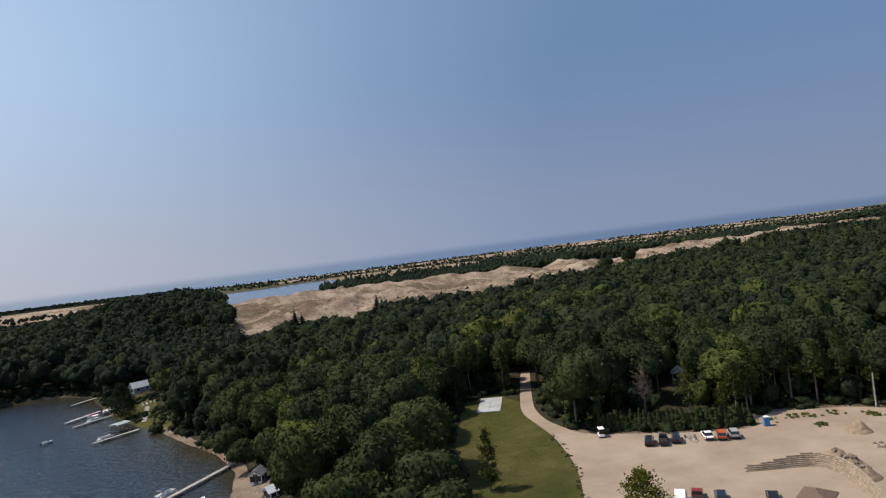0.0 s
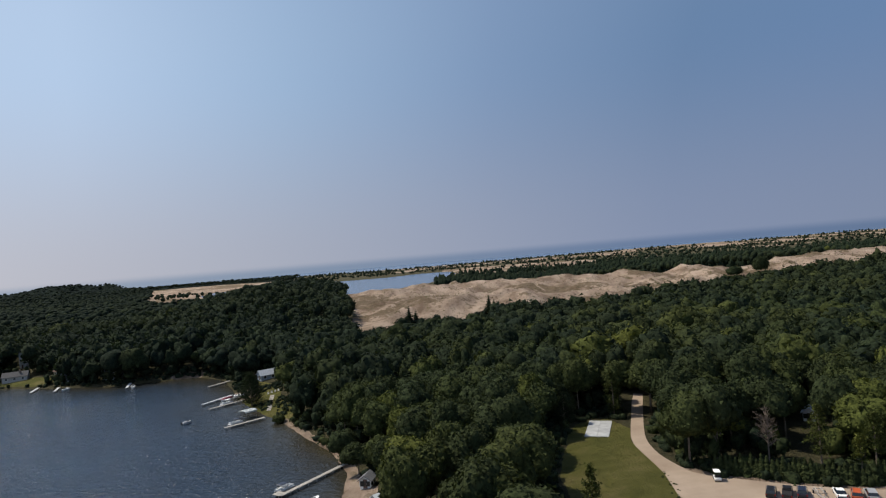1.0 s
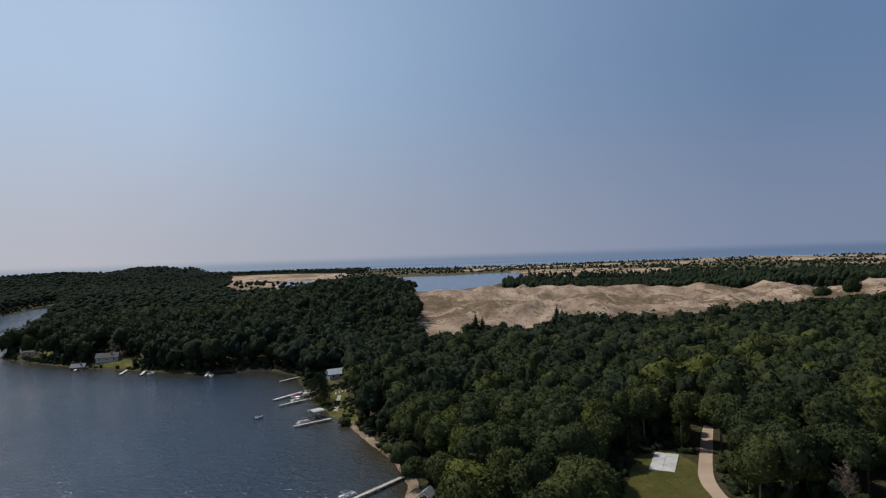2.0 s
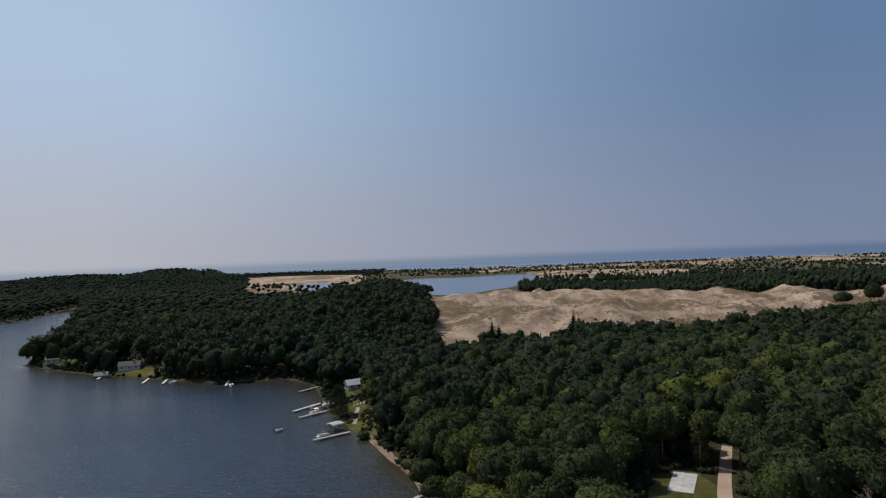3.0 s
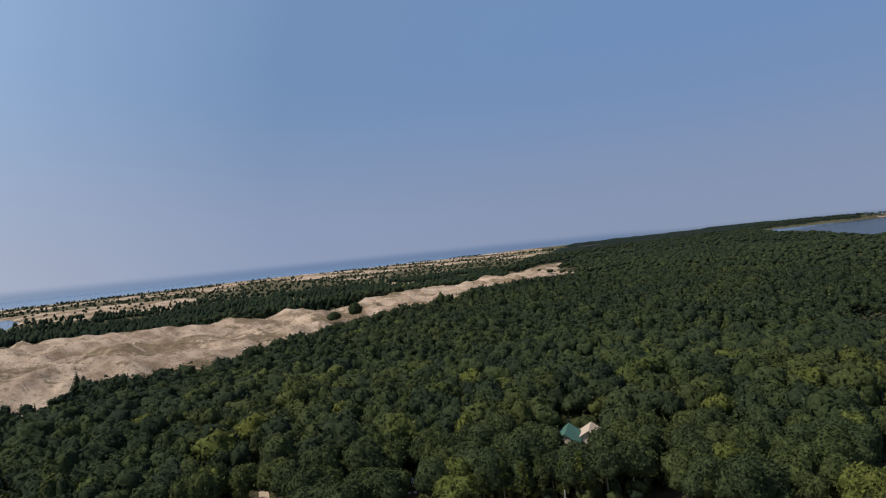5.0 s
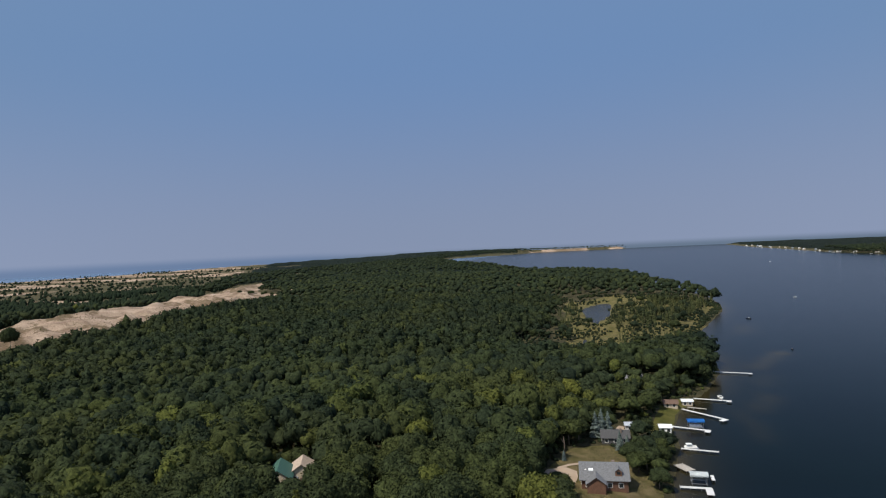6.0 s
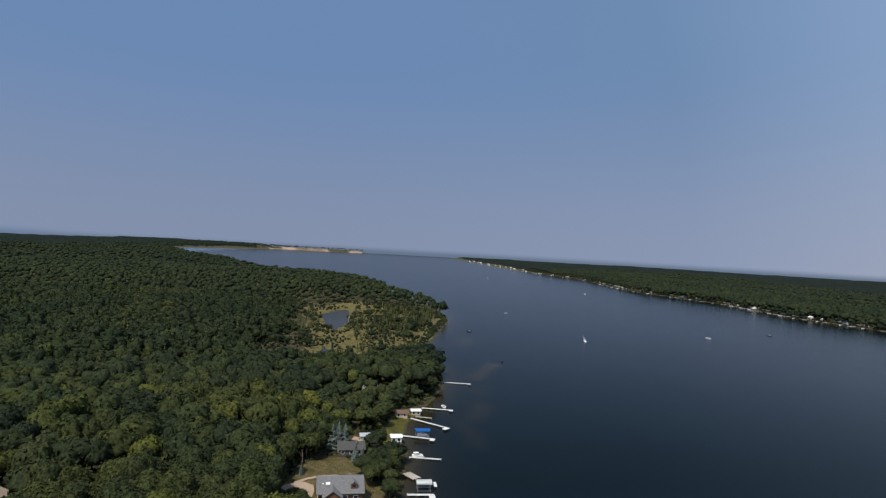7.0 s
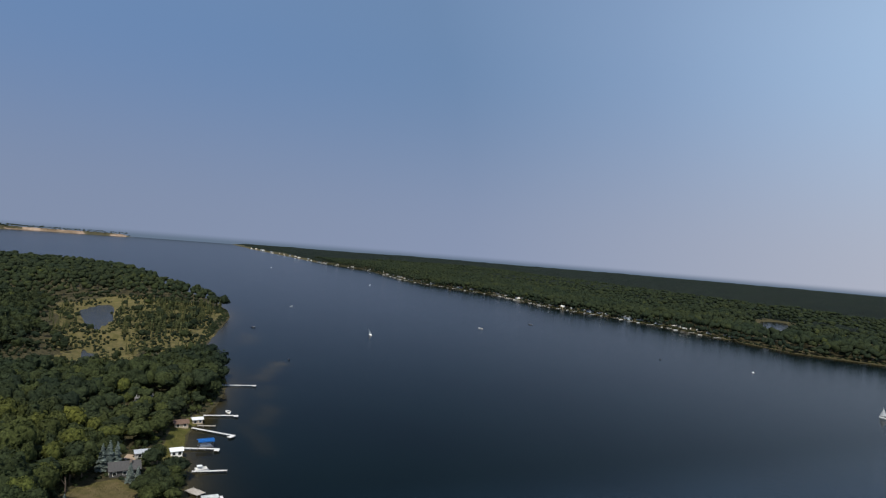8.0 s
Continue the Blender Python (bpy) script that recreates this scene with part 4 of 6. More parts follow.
tagged(dune_grass, "dry olive grass clumps on the dune", "grass", kind="stuff")

# undergrowth along the shores and clearings
bush = np.concatenate([jittered(-330, 0, 140, 480, 3.2, 51), jittered(190, 760, -60, 60, 3.4, 52), jittered(25, 180, 95, 200, 2.6, 53)])
bsd = shore_distance(bush)
edge = np.maximum.reduce([inside_distance(bush, q) for q in CLEARINGS])
bush = bush[((bsd > 1.2) & (bsd < 9) & (edge < -1) | (edge > -12) & (edge < -1.0) & (bsd > 2) & (bush[:, 0] > 25)) & (line_distance(bush, ROAD_LINE) > 3.6) & (inside_distance(bush, BEACH) < -1.5)]
bush = bush[~((bush[:, 0] > 30) & (bush[:, 1] < 96) & (bush[:, 0] < 150))]
brow = tree_rows(bush, 6, 77, 0.8, (0.22, 0.5))
brow[:, 4] *= 0.4
sap = np.concatenate([jittered(-330, 30, 130, 480, 4.6, 54), jittered(25, 190, 90, 215, 4.2, 55), jittered(190, 420, -30, 70, 4.6, 56)])
sap_sd = shore_distance(sap)
sap_edge = np.maximum.reduce([inside_distance(sap, q) for q in CLEARINGS + (BEACH,)] + [2.5 - line_distance(sap, ROAD_LINE)])
sap = sap[wooded(sap) & ((sap_edge > -24) | (sap_sd < 14)) & (sap_edge < -2.5) & ~((sap[:, 0] > 30) & (sap[:, 1] < 100) & (sap[:, 0] < 100))]
srow = tree_rows(sap, 6, 81, 3.6, (0.5, 0.95))
srow[:, 4] *= 0.62
srow[:, 7] = np.clip(srow[:, 7] + 0.1, 0, 0.85)
scrub = jittered(400, 860, -45, 150, 5.0, 59)
scrub_d = np.maximum(inside_distance(scrub, MARSH), inside_distance(scrub, BOG))
scrub_in = inside_distance(scrub, SWAMP)
scrub = scrub[((scrub_d > -60) | (scrub_in > -10)) & (shore_distance(scrub) > -1.5) & (waves(scrub, 22, 69, 3) > np.where(scrub_d > -2, 0.16, -0.1))]
xrow = tree_rows(scrub, 6, 83, 1.8, (0.3, 0.9))
xrow[:, 4] *= 0.5
xrow[:, 7] = np.clip(xrow[:, 7] - 0.12, 0, 1)
weed = jittered(28, 66, 84, 160, 1.1, 58)
weed = weed[(np.abs(inside_distance(weed, LAWN)) < 0.8) & (np.abs(inside_distance(weed, LOT)) < 1.0) & (waves(weed, 5, 67, 2) > -0.3)]
clump_rng = np.random.RandomState(61)
for cx, cy, cn, cr in ((105.8, 106.2, 12, 1.6), (108.8, 104.4, 10, 1.4), (105.6, 98.6, 16, 1.1), (117.5, 97.5, 10, 1.5), (101.0, 106.8, 8, 1.2), (113.5, 102.5, 8, 1.6)):
    weed = np.concatenate([weed, np.array([(cx, cy)]) + clump_rng.normal(size=(cn, 2)) * cr * 0.6])
bank = jittered(-60, -20, 205, 300, 1.9, 62)
bank = bank[(inside_distance(bank, COTTAGE_LAWN) > -2) & (shore_distance(bank) > 1.0) & ((waves(bank, 14, 68, 2) > 0.12) | (bank[:, 0] + 0.22 * (bank[:, 1] - 210) > -22.5))]
bank_row = tree_rows(bank, 6, 85, 0.5, (0.12, 0.34))
bank_row[:, 4] *= 0.24
wrow = tree_rows(weed, 6, 82, 0.2, (0.04, 0.1))
wrow[:, 4] *= 0.1
wrow[:, 7] = 0.6
far_weed = weed[:, 0] > 95
wrow[far_weed, 3] *= 1.7
wrow[far_weed, 4] *= 1.3
wrow[far_weed, 7] = 0.92
wrow = np.concatenate([wrow, bank_row])
verge = jittered(380, 2300, -800, -520, 4.5, 63)
verge_sd = shore_distance(verge)
verge = verge[(verge_sd > 0.2) & (verge_sd < 6)]
bay_bank = jittered(-820, -535, 690, 1110, 7.5, 64)
bay_sd = shore_distance(bay_bank)
verge = np.concatenate([verge, bay_bank[(bay_sd > 0.4) & (bay_sd < 75) & in_view(bay_bank, -42, -29)]])
vrow = tree_rows(verge, 6, 87, 1.6, (0.2, 0.5))
vrow[:, 4] *= 0.5
brow = np.concatenate([brow, srow, wrow, xrow, vrow])
bushes = joined_trees("undergrowth", BROAD_BUSH, brow, M_LEAF)
tagged(bushes, "green bushes along the shore and clearing edges", "bushes", kind="stuff")


# ---- road and car park ----
def sheet_over(name, poly, material, lift, label, category, kind="structure", step=2.0):
    """A flat area that follows the ground, cut along its outline."""
    bm = bmesh.new()
    vs = [bm.verts.new((x, y, 0)) for x, y in poly]
    bm.faces.new(vs)
    xs, ys = [q[0] for q in poly], [q[1] for q in poly]
    for axis, lo, hi in ((0, min(xs), max(xs)), (1, min(ys), max(ys))):
        k = lo + step
        while k < hi:
            co, no = ((k, 0, 0), (1, 0, 0)) if axis == 0 else ((0, k, 0), (0, 1, 0))
            bmesh.ops.bisect_plane(bm, geom=bm.verts[:] + bm.edges[:] + bm.faces[:], plane_co=co, plane_no=no)
            k += step
    bmesh.ops.recalc_face_normals(bm, faces=bm.faces[:])
    if sum(f.normal.z for f in bm.faces) < 0:
        bmesh.ops.reverse_faces(bm, faces=bm.faces[:])
    pts = np.array([v.co[:2] for v in bm.verts])
    for v, z in zip(bm.verts, ground_height(pts)):
        v.co.z = z + lift
    ob = new(name, from_bm(name, bm, material, True))
    return tagged(ob, label, category, kind=kind)


def ribbon(line, width):
    left, right = [], []
    for i, (x, y) in enumerate(line):
        a, b = line[max(i - 1, 0)], line[min(i + 1, len(line) - 1)]
        d = Vector((b[0] - a[0], b[1] - a[1])).normalized()
        w = width(i) / 2 if callable(width) else width / 2
        left.append((x - d.y * w, y + d.x * w))
        right.append((x + d.y * w, y - d.x * w))
    return left + right[::-1]


def round_line(line):
    """An open line with its corners cut twice."""
    for _ in range(2):
        out = [line[0]]
        for (ax, ay), (bx, by) in zip(line[:-1], line[1:]):
            out += [(ax * 0.75 + bx * 0.25, ay * 0.75 + by * 0.25), (ax * 0.25 + bx * 0.75, ay * 0.25 + by * 0.75)]
        line = out + [line[-1]]
    return line


def rounded(poly):
    """The car park's outline, softened but for the road's mouth."""
    return round_line(poly[:7]) + round_line(poly[7:])


sheet_over("car_park", rounded(LOT), M_GRAVEL, 0.12, "pale sandy gravel car park", "car park")
ROAD_LEFT = [(60.8, 127.0), (62.4, 138.5), (63.4, 148.8), (69.2, 161.8), (74.2, 172.1), (78.8, 182.3), (84.9, 194.1)]
ROAD_RIGHT = [(65.9, 127.0), (65.3, 137.7), (67.2, 148.6), (71.8, 159.4), (76.5, 169.6), (81.2, 179.6), (86.9, 191.7)]
sheet_over("access_road", round_line(ROAD_LEFT) + round_line(ROAD_RIGHT)[::-1], M_GRAVEL, 0.124, "narrow pale gravel road into the woods", "road")


# ---- materials of the built things ----
M_CONCRETE = plain("pale_concrete", (0.36, 0.37, 0.37), 0.85, var=0.15, scale=0.6)
M_PLANK = plain("grey_planks", (0.34, 0.32, 0.29), 0.85, var=0.25, scale=1.2)
M_ALU = plain("white_metal_decking", (0.55, 0.56, 0.56), 0.5, var=0.1, scale=0.8)
M_WHITE = plain("white_paint", (0.80, 0.80, 0.78), 0.55, var=0.06)
M_GREY_ROOF = plain("grey_shingles", (0.13, 0.135, 0.145), 0.9, var=0.3, scale=2.5, grain=0.4)
M_DARK_ROOF = plain("dark_shingles", (0.065, 0.066, 0.068), 0.9, var=0.3, scale=2.5, grain=0.4)
M_CANVAS_WALL = plain("weathered_grey_siding", (0.36, 0.36, 0.35), 0.8, var=0.15)
M_SPRUCE = foliage("spruce_needles", [(0.0, (0.07, 0.10, 0.10)), (1.0, (0.13, 0.165, 0.165))])
M_SLATE = plain("blue_grey_roofing", (0.30, 0.33, 0.37), 0.6, var=0.15)
M_PALE_ROOF = plain("pale_metal_roof", (0.62, 0.66, 0.67), 0.45, var=0.08)
M_BROWN_ROOF = plain("brown_shingles", (0.13, 0.085, 0.065), 0.9, var=0.2, scale=3.0, grain=0.4)
M_GREEN_ROOF = plain("green_metal_roof", (0.055, 0.125, 0.10), 0.5, var=0.12)
M_TAN_ROOF = plain("weathered_tan_shingles", (0.32, 0.26, 0.21), 0.9, var=0.25, scale=2.0)
M_RED_WALL = plain("red_brown_siding", (0.105, 0.055, 0.036), 0.7, var=0.2)
M_TAN_WALL = plain("tan_siding", (0.45, 0.38, 0.29), 0.75, var=0.12)
M_BLUE_WALL = plain("blue_grey_siding", (0.30, 0.36, 0.42), 0.7, var=0.12)
M_TYRE = plain("tyre_rubber", (0.02, 0.02, 0.02), 0.9, var=0.2)
M_RIM = plain("wheel_metal", (0.45, 0.45, 0.46), 0.35, 0.8, var=0.1)
M_BLACK = plain("black_paint", (0.010, 0.0105, 0.012), 0.4, var=0.15, spec=0.5)
M_NAVY = plain("dark_blue_paint", (0.012, 0.018, 0.036), 0.4, var=0.15, spec=0.5)
M_SILVER = plain("silver_paint", (0.48, 0.49, 0.51), 0.3, 0.4, var=0.08, spec=0.5)
M_ORANGE = plain("orange_red_paint", (0.50, 0.10, 0.035), 0.3, var=0.1, spec=0.5)
M_RED = plain("dark_red_paint", (0.22, 0.02, 0.025), 0.3, var=0.1, spec=0.5)
M_BLUE = plain("blue_canvas", (0.02, 0.16, 0.50), 0.7, var=0.12)
M_BLUE_PLASTIC = plain("blue_plastic", (0.03, 0.17, 0.42), 0.45, var=0.1)
M_CANVAS = plain("grey_canvas", (0.42, 0.44, 0.46), 0.8, var=0.12)
M_MAROON = plain("maroon_canvas", (0.16, 0.03, 0.05), 0.8, var=0.15)
M_BLOCK = plain("tan_wall_blocks", (0.30, 0.235, 0.175), 0.95, var=0.3, scale=1.5, grain=0.5)
M_ROCK = plain("grey_rubble", (0.19, 0.15, 0.12), 0.95, var=0.4, scale=1.2, grain=0.6)
M_DIRT = plain("brown_soil", (0.24, 0.175, 0.12), 1.0, var=0.3, scale=1.5, grain=0.6)
M_LAMP = plain("lamp_plastic", (0.75, 0.72, 0.68), 0.2, var=0.05, spec=0.6)
M_TAIL = plain("red_plastic", (0.35, 0.01, 0.01), 0.25, var=0.05, spec=0.6)
M_SAIL = plain("white_sailcloth", (0.82, 0.82, 0.80), 0.8, var=0.04)
M_DEADWOOD = plain("bare_grey_wood", (0.125, 0.098, 0.078), 0.9, var=0.3)


def glass_material():
    m, n, l, b = mat("window_glass", 0.05, 0.0, 0.5)
    b.inputs["Base Color"].default_value = (0.015, 0.02, 0.025, 1)
    return m


M_GLASS = glass_material()


def thing(name, x, y, z, head, label, category, group=""):
    """An empty that carries a thing's parts. head: degrees from +y towards +x."""
    ob = new(name)
    ob.matrix_basis = pose(x, y, z, 0, 0, -head)
    return tagged(ob, label, category, group)


# ---- car park: court, wall, shed, heap ----
def court(x, y, head, w, d):
    ob = thing("concrete_slab", x, y, one_height(x, y) - 0.1, head, "pale concrete slab court on the lawn", "court")
    n = 4
    for i in range(n):
        for j in range(2):
            part("slab_panel", box_bm(w / 2 - 0.04, d / n - 0.04, 0.35, ((j - 0.5) * w / 2, (i - (n - 1) / 2) * d / n, 0), 0.02), M_CONCRETE, ob)
    return ob


court(60.8, 163.0, 26, 6.2, 14.5)


def smooth_line(line, step):
    """Points at even steps along a rounded line."""
    pts = [Vector((*p, 0)) for p in line]
    for _ in range(3):
        out = [pts[0]]
        for a, b in zip(pts[:-1], pts[1:]):
            out += [a * 0.75 + b * 0.25, a * 0.25 + b * 0.75]
        pts = out + [pts[-1]]
    res, left = [], 0.0
    for a, b in zip(pts[:-1], pts[1:]):
        d = (b - a).length
        while left < d:
            res.append((a.lerp(b, left / d), (b - a).normalized()))
            left += step
        left -= d
    return res


def retaining_wall():
    line = [(77.3, 88.9), (80.5, 87.3), (84.5, 86.0), (87.6, 84.2), (88.0, 80.6), (85.9, 76.4), (82.3, 71.0), (78, 65.5)]
    z0 = 4.0
    ob = thing("retaining_wall", 79, 91, z0, 0, "curved tan block retaining wall on the gravel", "wall")
    rng = random.Random(4)
    blocks = []
    for k in range(3):
        bm = box_bm(0.97, 0.45, 0.27, (0, 0, 0), 0.04)
        for v in bm.verts:
            v.co += Vector((rng.uniform(-0.02, 0.02), rng.uniform(-0.03, 0.03), rng.uniform(-0.015, 0.015)))
        blocks.append(from_bm("wall_block", bm, M_BLOCK))
    for course in range(8):
        for i, (p, d) in enumerate(smooth_line(line, 0.9)):
            if course > 3 + i * 0.4:
                continue
            o = new("wall_block", rng.choice(blocks))
            o.parent = ob
            side = Vector((-d.y, d.x, 0)) * (0.13 * course)
            q = p + side + d * (0.45 * (course % 2)) - Vector((79, 91, 0))
            o.matrix_basis = Matrix.Translation((q.x, q.y, course * 0.27)) @ Matrix.Rotation(math.atan2(d.y, d.x) + rng.uniform(-0.03, 0.03), 4, "Z")
    return ob


retaining_wall()


def lump(seed, rx, ry, rz, level=2, rough=0.2):
    bm = bmesh.new()
    bmesh.ops.create_icosphere(bm, subdivisions=level, radius=1)
    for v in bm.verts:
        k = 1 + rough * noise.noise(v.co * 1.7 + Vector((seed * 3.1, 0, 0))) + rough * 0.5 * noise.noise(v.co * 4.1 + Vector((0, seed * 2.3, 0)))
        v.co = Vector((v.co.x * rx, v.co.y * ry, v.co.z * rz)) * k
    return bm


def soil_mound(x, y, r, h, label="conical mound of brown soil on gravel"):
    bm = bmesh.new()
    bmesh.ops.create_grid(bm, x_segments=28, y_segments=28, size=r * 1.15)
    for v in bm.verts:
        d = math.hypot(v.co.x, v.co.y) / r
        k = max(0.0, 1 - d)
        v.co.z = h * min(1.0, 1.25 * k) * (1 + 0.25 * noise.noise(v.co * 0.9)) + 0.25 * noise.noise(v.co * 2.3) * (d < 1) - (0.2 if d >= 1 else 0)
    ob = part("soil_mound", bm, M_DIRT, smooth=True)
    ob.matrix_basis = pose(x, y, 4.12)
    return tagged(ob, label, "soil mound")


soil_mound(106.8, 92.0, 2.3, 1.9)
BANKS = ((92.2, 84.6, 2.6, 1.7), (91.0, 81.0, 2.6, 1.9), (89.0, 77.2, 2.4, 1.7))
for bx, by, br, bh in BANKS:
    soil_mound(bx, by, br, bh, "low earth bank behind the retaining wall")
rock_rng = random.Random(8)
rock_meshes = [from_bm("rock", lump(k, 0.55, 0.42, 0.34, 2, 0.45), M_ROCK) for k in range(5)]
for k in range(64):
    u = rock_rng.random()
    if k < 50:
        x, y = 92.4 - 3.6 * u + rock_rng.uniform(-0.9, 0.9), 84.8 - 8.0 * u + rock_rng.uniform(-0.9, 0.9)
    else:
        x, y = 104 - 2 * u + rock_rng.uniform(-0.8, 0.8), 87.5 - 5 * u + rock_rng.uniform(-1.0, 1.0)
    s = rock_rng.uniform(0.4, 0.85)
    o = new("rock", rock_meshes[k % 5])
    rise = max(bh * min(1.0, 1.25 * max(0.0, 1 - math.hypot(x - bx, y - by) / br)) for bx, by, br, bh in BANKS)
    o.matrix_basis = Matrix.LocRotScale((x, y, one_height(x, y) + 0.2 * s + 0.95 * rise), Euler((0, 0, rock_rng.uniform(0, 6))), (s, s, s))
    tagged(o, "broken grey rock in a rubble pile", "rock", "rubble beside the retaining wall")


def gable_walls(w, d, h, rh):
    """Walls with gables at the ends of y."""
    bm = bmesh.new()
    v = [bm.verts.new(c) for c in ((-w / 2, -d / 2, -0.6), (w / 2, -d / 2, -0.6), (w / 2, d / 2, -0.6), (-w / 2, d / 2, -0.6),
                                    (-w / 2, -d / 2, h), (w / 2, -d / 2, h), (w / 2, d / 2, h), (-w / 2, d / 2, h), (0, -d / 2, h + rh), (0, d / 2, h + rh))]
    for f in ((0, 1, 5, 8, 4), (2, 3, 7, 9, 6), (1, 2, 6, 5), (3, 0, 4, 7), (5, 6, 9, 8), (7, 4, 8, 9), (3, 2, 1, 0)):
        bm.faces.new([v[i] for i in f])
    return bm


def gable_roof(w, d, h, rh, over=0.5, thick=0.18):
    bm = bmesh.new()
    drop = rh * over / (w / 2)
    for s in (-1, 1):
        top = [(0, -d / 2 - over, h + rh + thick), (0, d / 2 + over, h + rh + thick), (s * (w / 2 + over), d / 2 + over, h - drop + thick), (s * (w / 2 + over), -d / 2 - over, h - drop + thick)]
        low = [(x, y, z - thick * 0.9) for x, y, z in top]
        a, b = [bm.verts.new(c) for c in top], [bm.verts.new(c) for c in low]
        bm.faces.new(a)
        bm.faces.new(b[::-1])
        for i in range(4):
            j = (i + 1) % 4
            bm.faces.new((a[j], a[i], b[i], b[j]))
    bmesh.ops.recalc_face_normals(bm, faces=bm.faces[:])
    return bm


def hip_roof(w, d, h, rh, over=0.5, thick=0.2):
    bm = bmesh.new()
    W, D = w / 2 + over, d / 2 + over
    ridge = max(0.3, D - W)
    base = [bm.verts.new((x, y, h)) for x, y in ((-W, -D), (W, -D), (W, D), (-W, D))]
    eave = [bm.verts.new((x, y, h + thick)) for x, y in ((-W, -D), (W, -D), (W, D), (-W, D))]
    r0, r1 = bm.verts.new((0, -ridge, h + rh)), bm.verts.new((0, ridge, h + rh))
    bm.faces.new(base[::-1])
    for i in range(4):
        j = (i + 1) % 4
        bm.faces.new((base[i], base[j], eave[j], eave[i]))
    bm.faces.new((eave[0], eave[1], r0))
    bm.faces.new((eave[1], eave[2], r1, r0))
    bm.faces.new((eave[2], eave[3], r1))
    bm.faces.new((eave[3], eave[0], r0, r1))
    return bm


def window_on(ob, x, y, z, w, h, face):
    """A framed pane on a wall. face: degrees by which it is turned about z."""
    m = pose(x, y, z, 0, 0, face)
    fr = part("window", box_bm(w + 0.24, 0.12, h + 0.24, (0, 0, -h / 2 - 0.12), 0.02), M_WHITE, ob, at=m)
    part("pane", box_bm(w, 0.16, h, (0, 0, -h / 2)), M_GLASS, fr)


def house(x, y, head, w, d, h, rh, wall, roof, label, hip=False, chimney=True, group="", category="house"):
    ob = thing("house", x, y, one_height(x, y), head, label, category, group)
    part("wall", gable_walls(w, d, h, 0.02 if hip else rh), wall, ob)
    rf = part("roof", hip_roof(w, d, h, rh) if hip else gable_roof(w, d, h, rh), roof, ob)
    if chimney:
        part("chimney", box_bm(0.8, 0.8, rh * 0.7 + 1.0, (w * 0.18, d * 0.2, h + rh * 0.35), 0.04), M_ROCK, rf)
    for s in (-1, 1):
        for k in range(max(2, int(d / 3.2))):
            n = max(2, int(d / 3.2))
            window_on(ob, s * (w / 2 + 0.02), (k - (n - 1) / 2) * d / n, h * 0.55, 1.1, 1.2, 90)
        window_on(ob, -w * 0.25, s * (d / 2 + 0.02), h * 0.55, 1.2, 1.2, 0)
        window_on(ob, w * 0.25, s * (d / 2 + 0.02), h * 0.55, 1.2, 1.2, 0)
    dr = part("door", box_bm(1.0, 0.12, 2.1, (0, -d / 2 - 0.03, 0.0), 0.02), M_BROWN_ROOF, ob)
    part("door_handle", box_bm(0.06, 0.1, 0.16, (0.38, -d / 2 - 0.12, 1.0)), M_RIM, dr)
    return ob


house(74.4, 73.0, 62, 3.5, 4.1, 1.9, 1.2, M_TAN_WALL, M_BROWN_ROOF, "small tan shed with a brown hipped roof", True, False, category="shed")


def portable_toilet(x, y, head):
    ob = thing("portable_toilet", x, y, one_height(x, y) + 0.1, head, "blue plastic portable toilet with a white roof", "toilet")
    part("body", box_bm(1.15, 1.15, 2.05, (0, 0, 0.1), 0.05), M_BLUE_PLASTIC, ob)
    part("roof", hip_roof(1.15, 1.15, 2.15, 0.22, 0.06, 0.06), M_WHITE, ob)
    d = part("door", box_bm(0.72, 0.05, 1.8, (0, -0.59, 0.18), 0.02), M_BLUE_PLASTIC, ob, "blue door panel")
    part("door_handle", box_bm(0.05, 0.05, 0.14, (0.28, -0.63, 1.05)), M_RIM, d)
    part("base", box_bm(1.25, 1.3, 0.12, (0, 0, 0)), M_TYRE, ob)
    ob.scale = (0.85, 0.85, 0.85)
    return ob


portable_toilet(97.6, 104.6, 25)


# ---- vehicles ----
def shaped(profile, width, taper=0.0, z_lo=0.0, z_hi=1.0):
    """A side outline of (y, z) pulled across x, drawn in towards the top."""
    bm = bmesh.new()
    rows = []
    for s in (-1, 1):
        rows.append([bm.verts.new((s * (width / 2 - taper * max(0.0, (z - z_lo) / (z_hi - z_lo))), y, z)) for y, z in profile])
    bm.faces.new(rows[0])
    bm.faces.new(rows[1][::-1])
    n = len(profile)
    for i in range(n):
        j = (i + 1) % n
        bm.faces.new((rows[0][j], rows[0][i], rows[1][i], rows[1][j]))
    bmesh.ops.recalc_face_normals(bm, faces=bm.faces[:])
    bmesh.ops.bevel(bm, geom=bm.edges[:], offset=0.05, segments=1, affect="EDGES")
    return bm


def wheel(ob, x, y, r=0.36):
    turn = Matrix.Translation((x, y, r)) @ Matrix.Rotation(math.pi / 2, 4, "Y")
    w = part("wheel", cone_bm(0.01, 0.01, 0.02, (0, 0, -0.01), 6), M_TYRE, ob, at=turn)
    bm = bmesh.new()
    bmesh.ops.create_cone(bm, cap_ends=True, segments=16, radius1=r, radius2=r, depth=0.24)
    bmesh.ops.bevel(bm, geom=bm.edges[:], offset=0.03, segments=1, affect="EDGES")
    part("tyre", bm, M_TYRE, w)
    part("rim", cone_bm(r * 0.62, r * 0.58, 0.262, (0, 0, -0.131), 12), M_RIM, w)


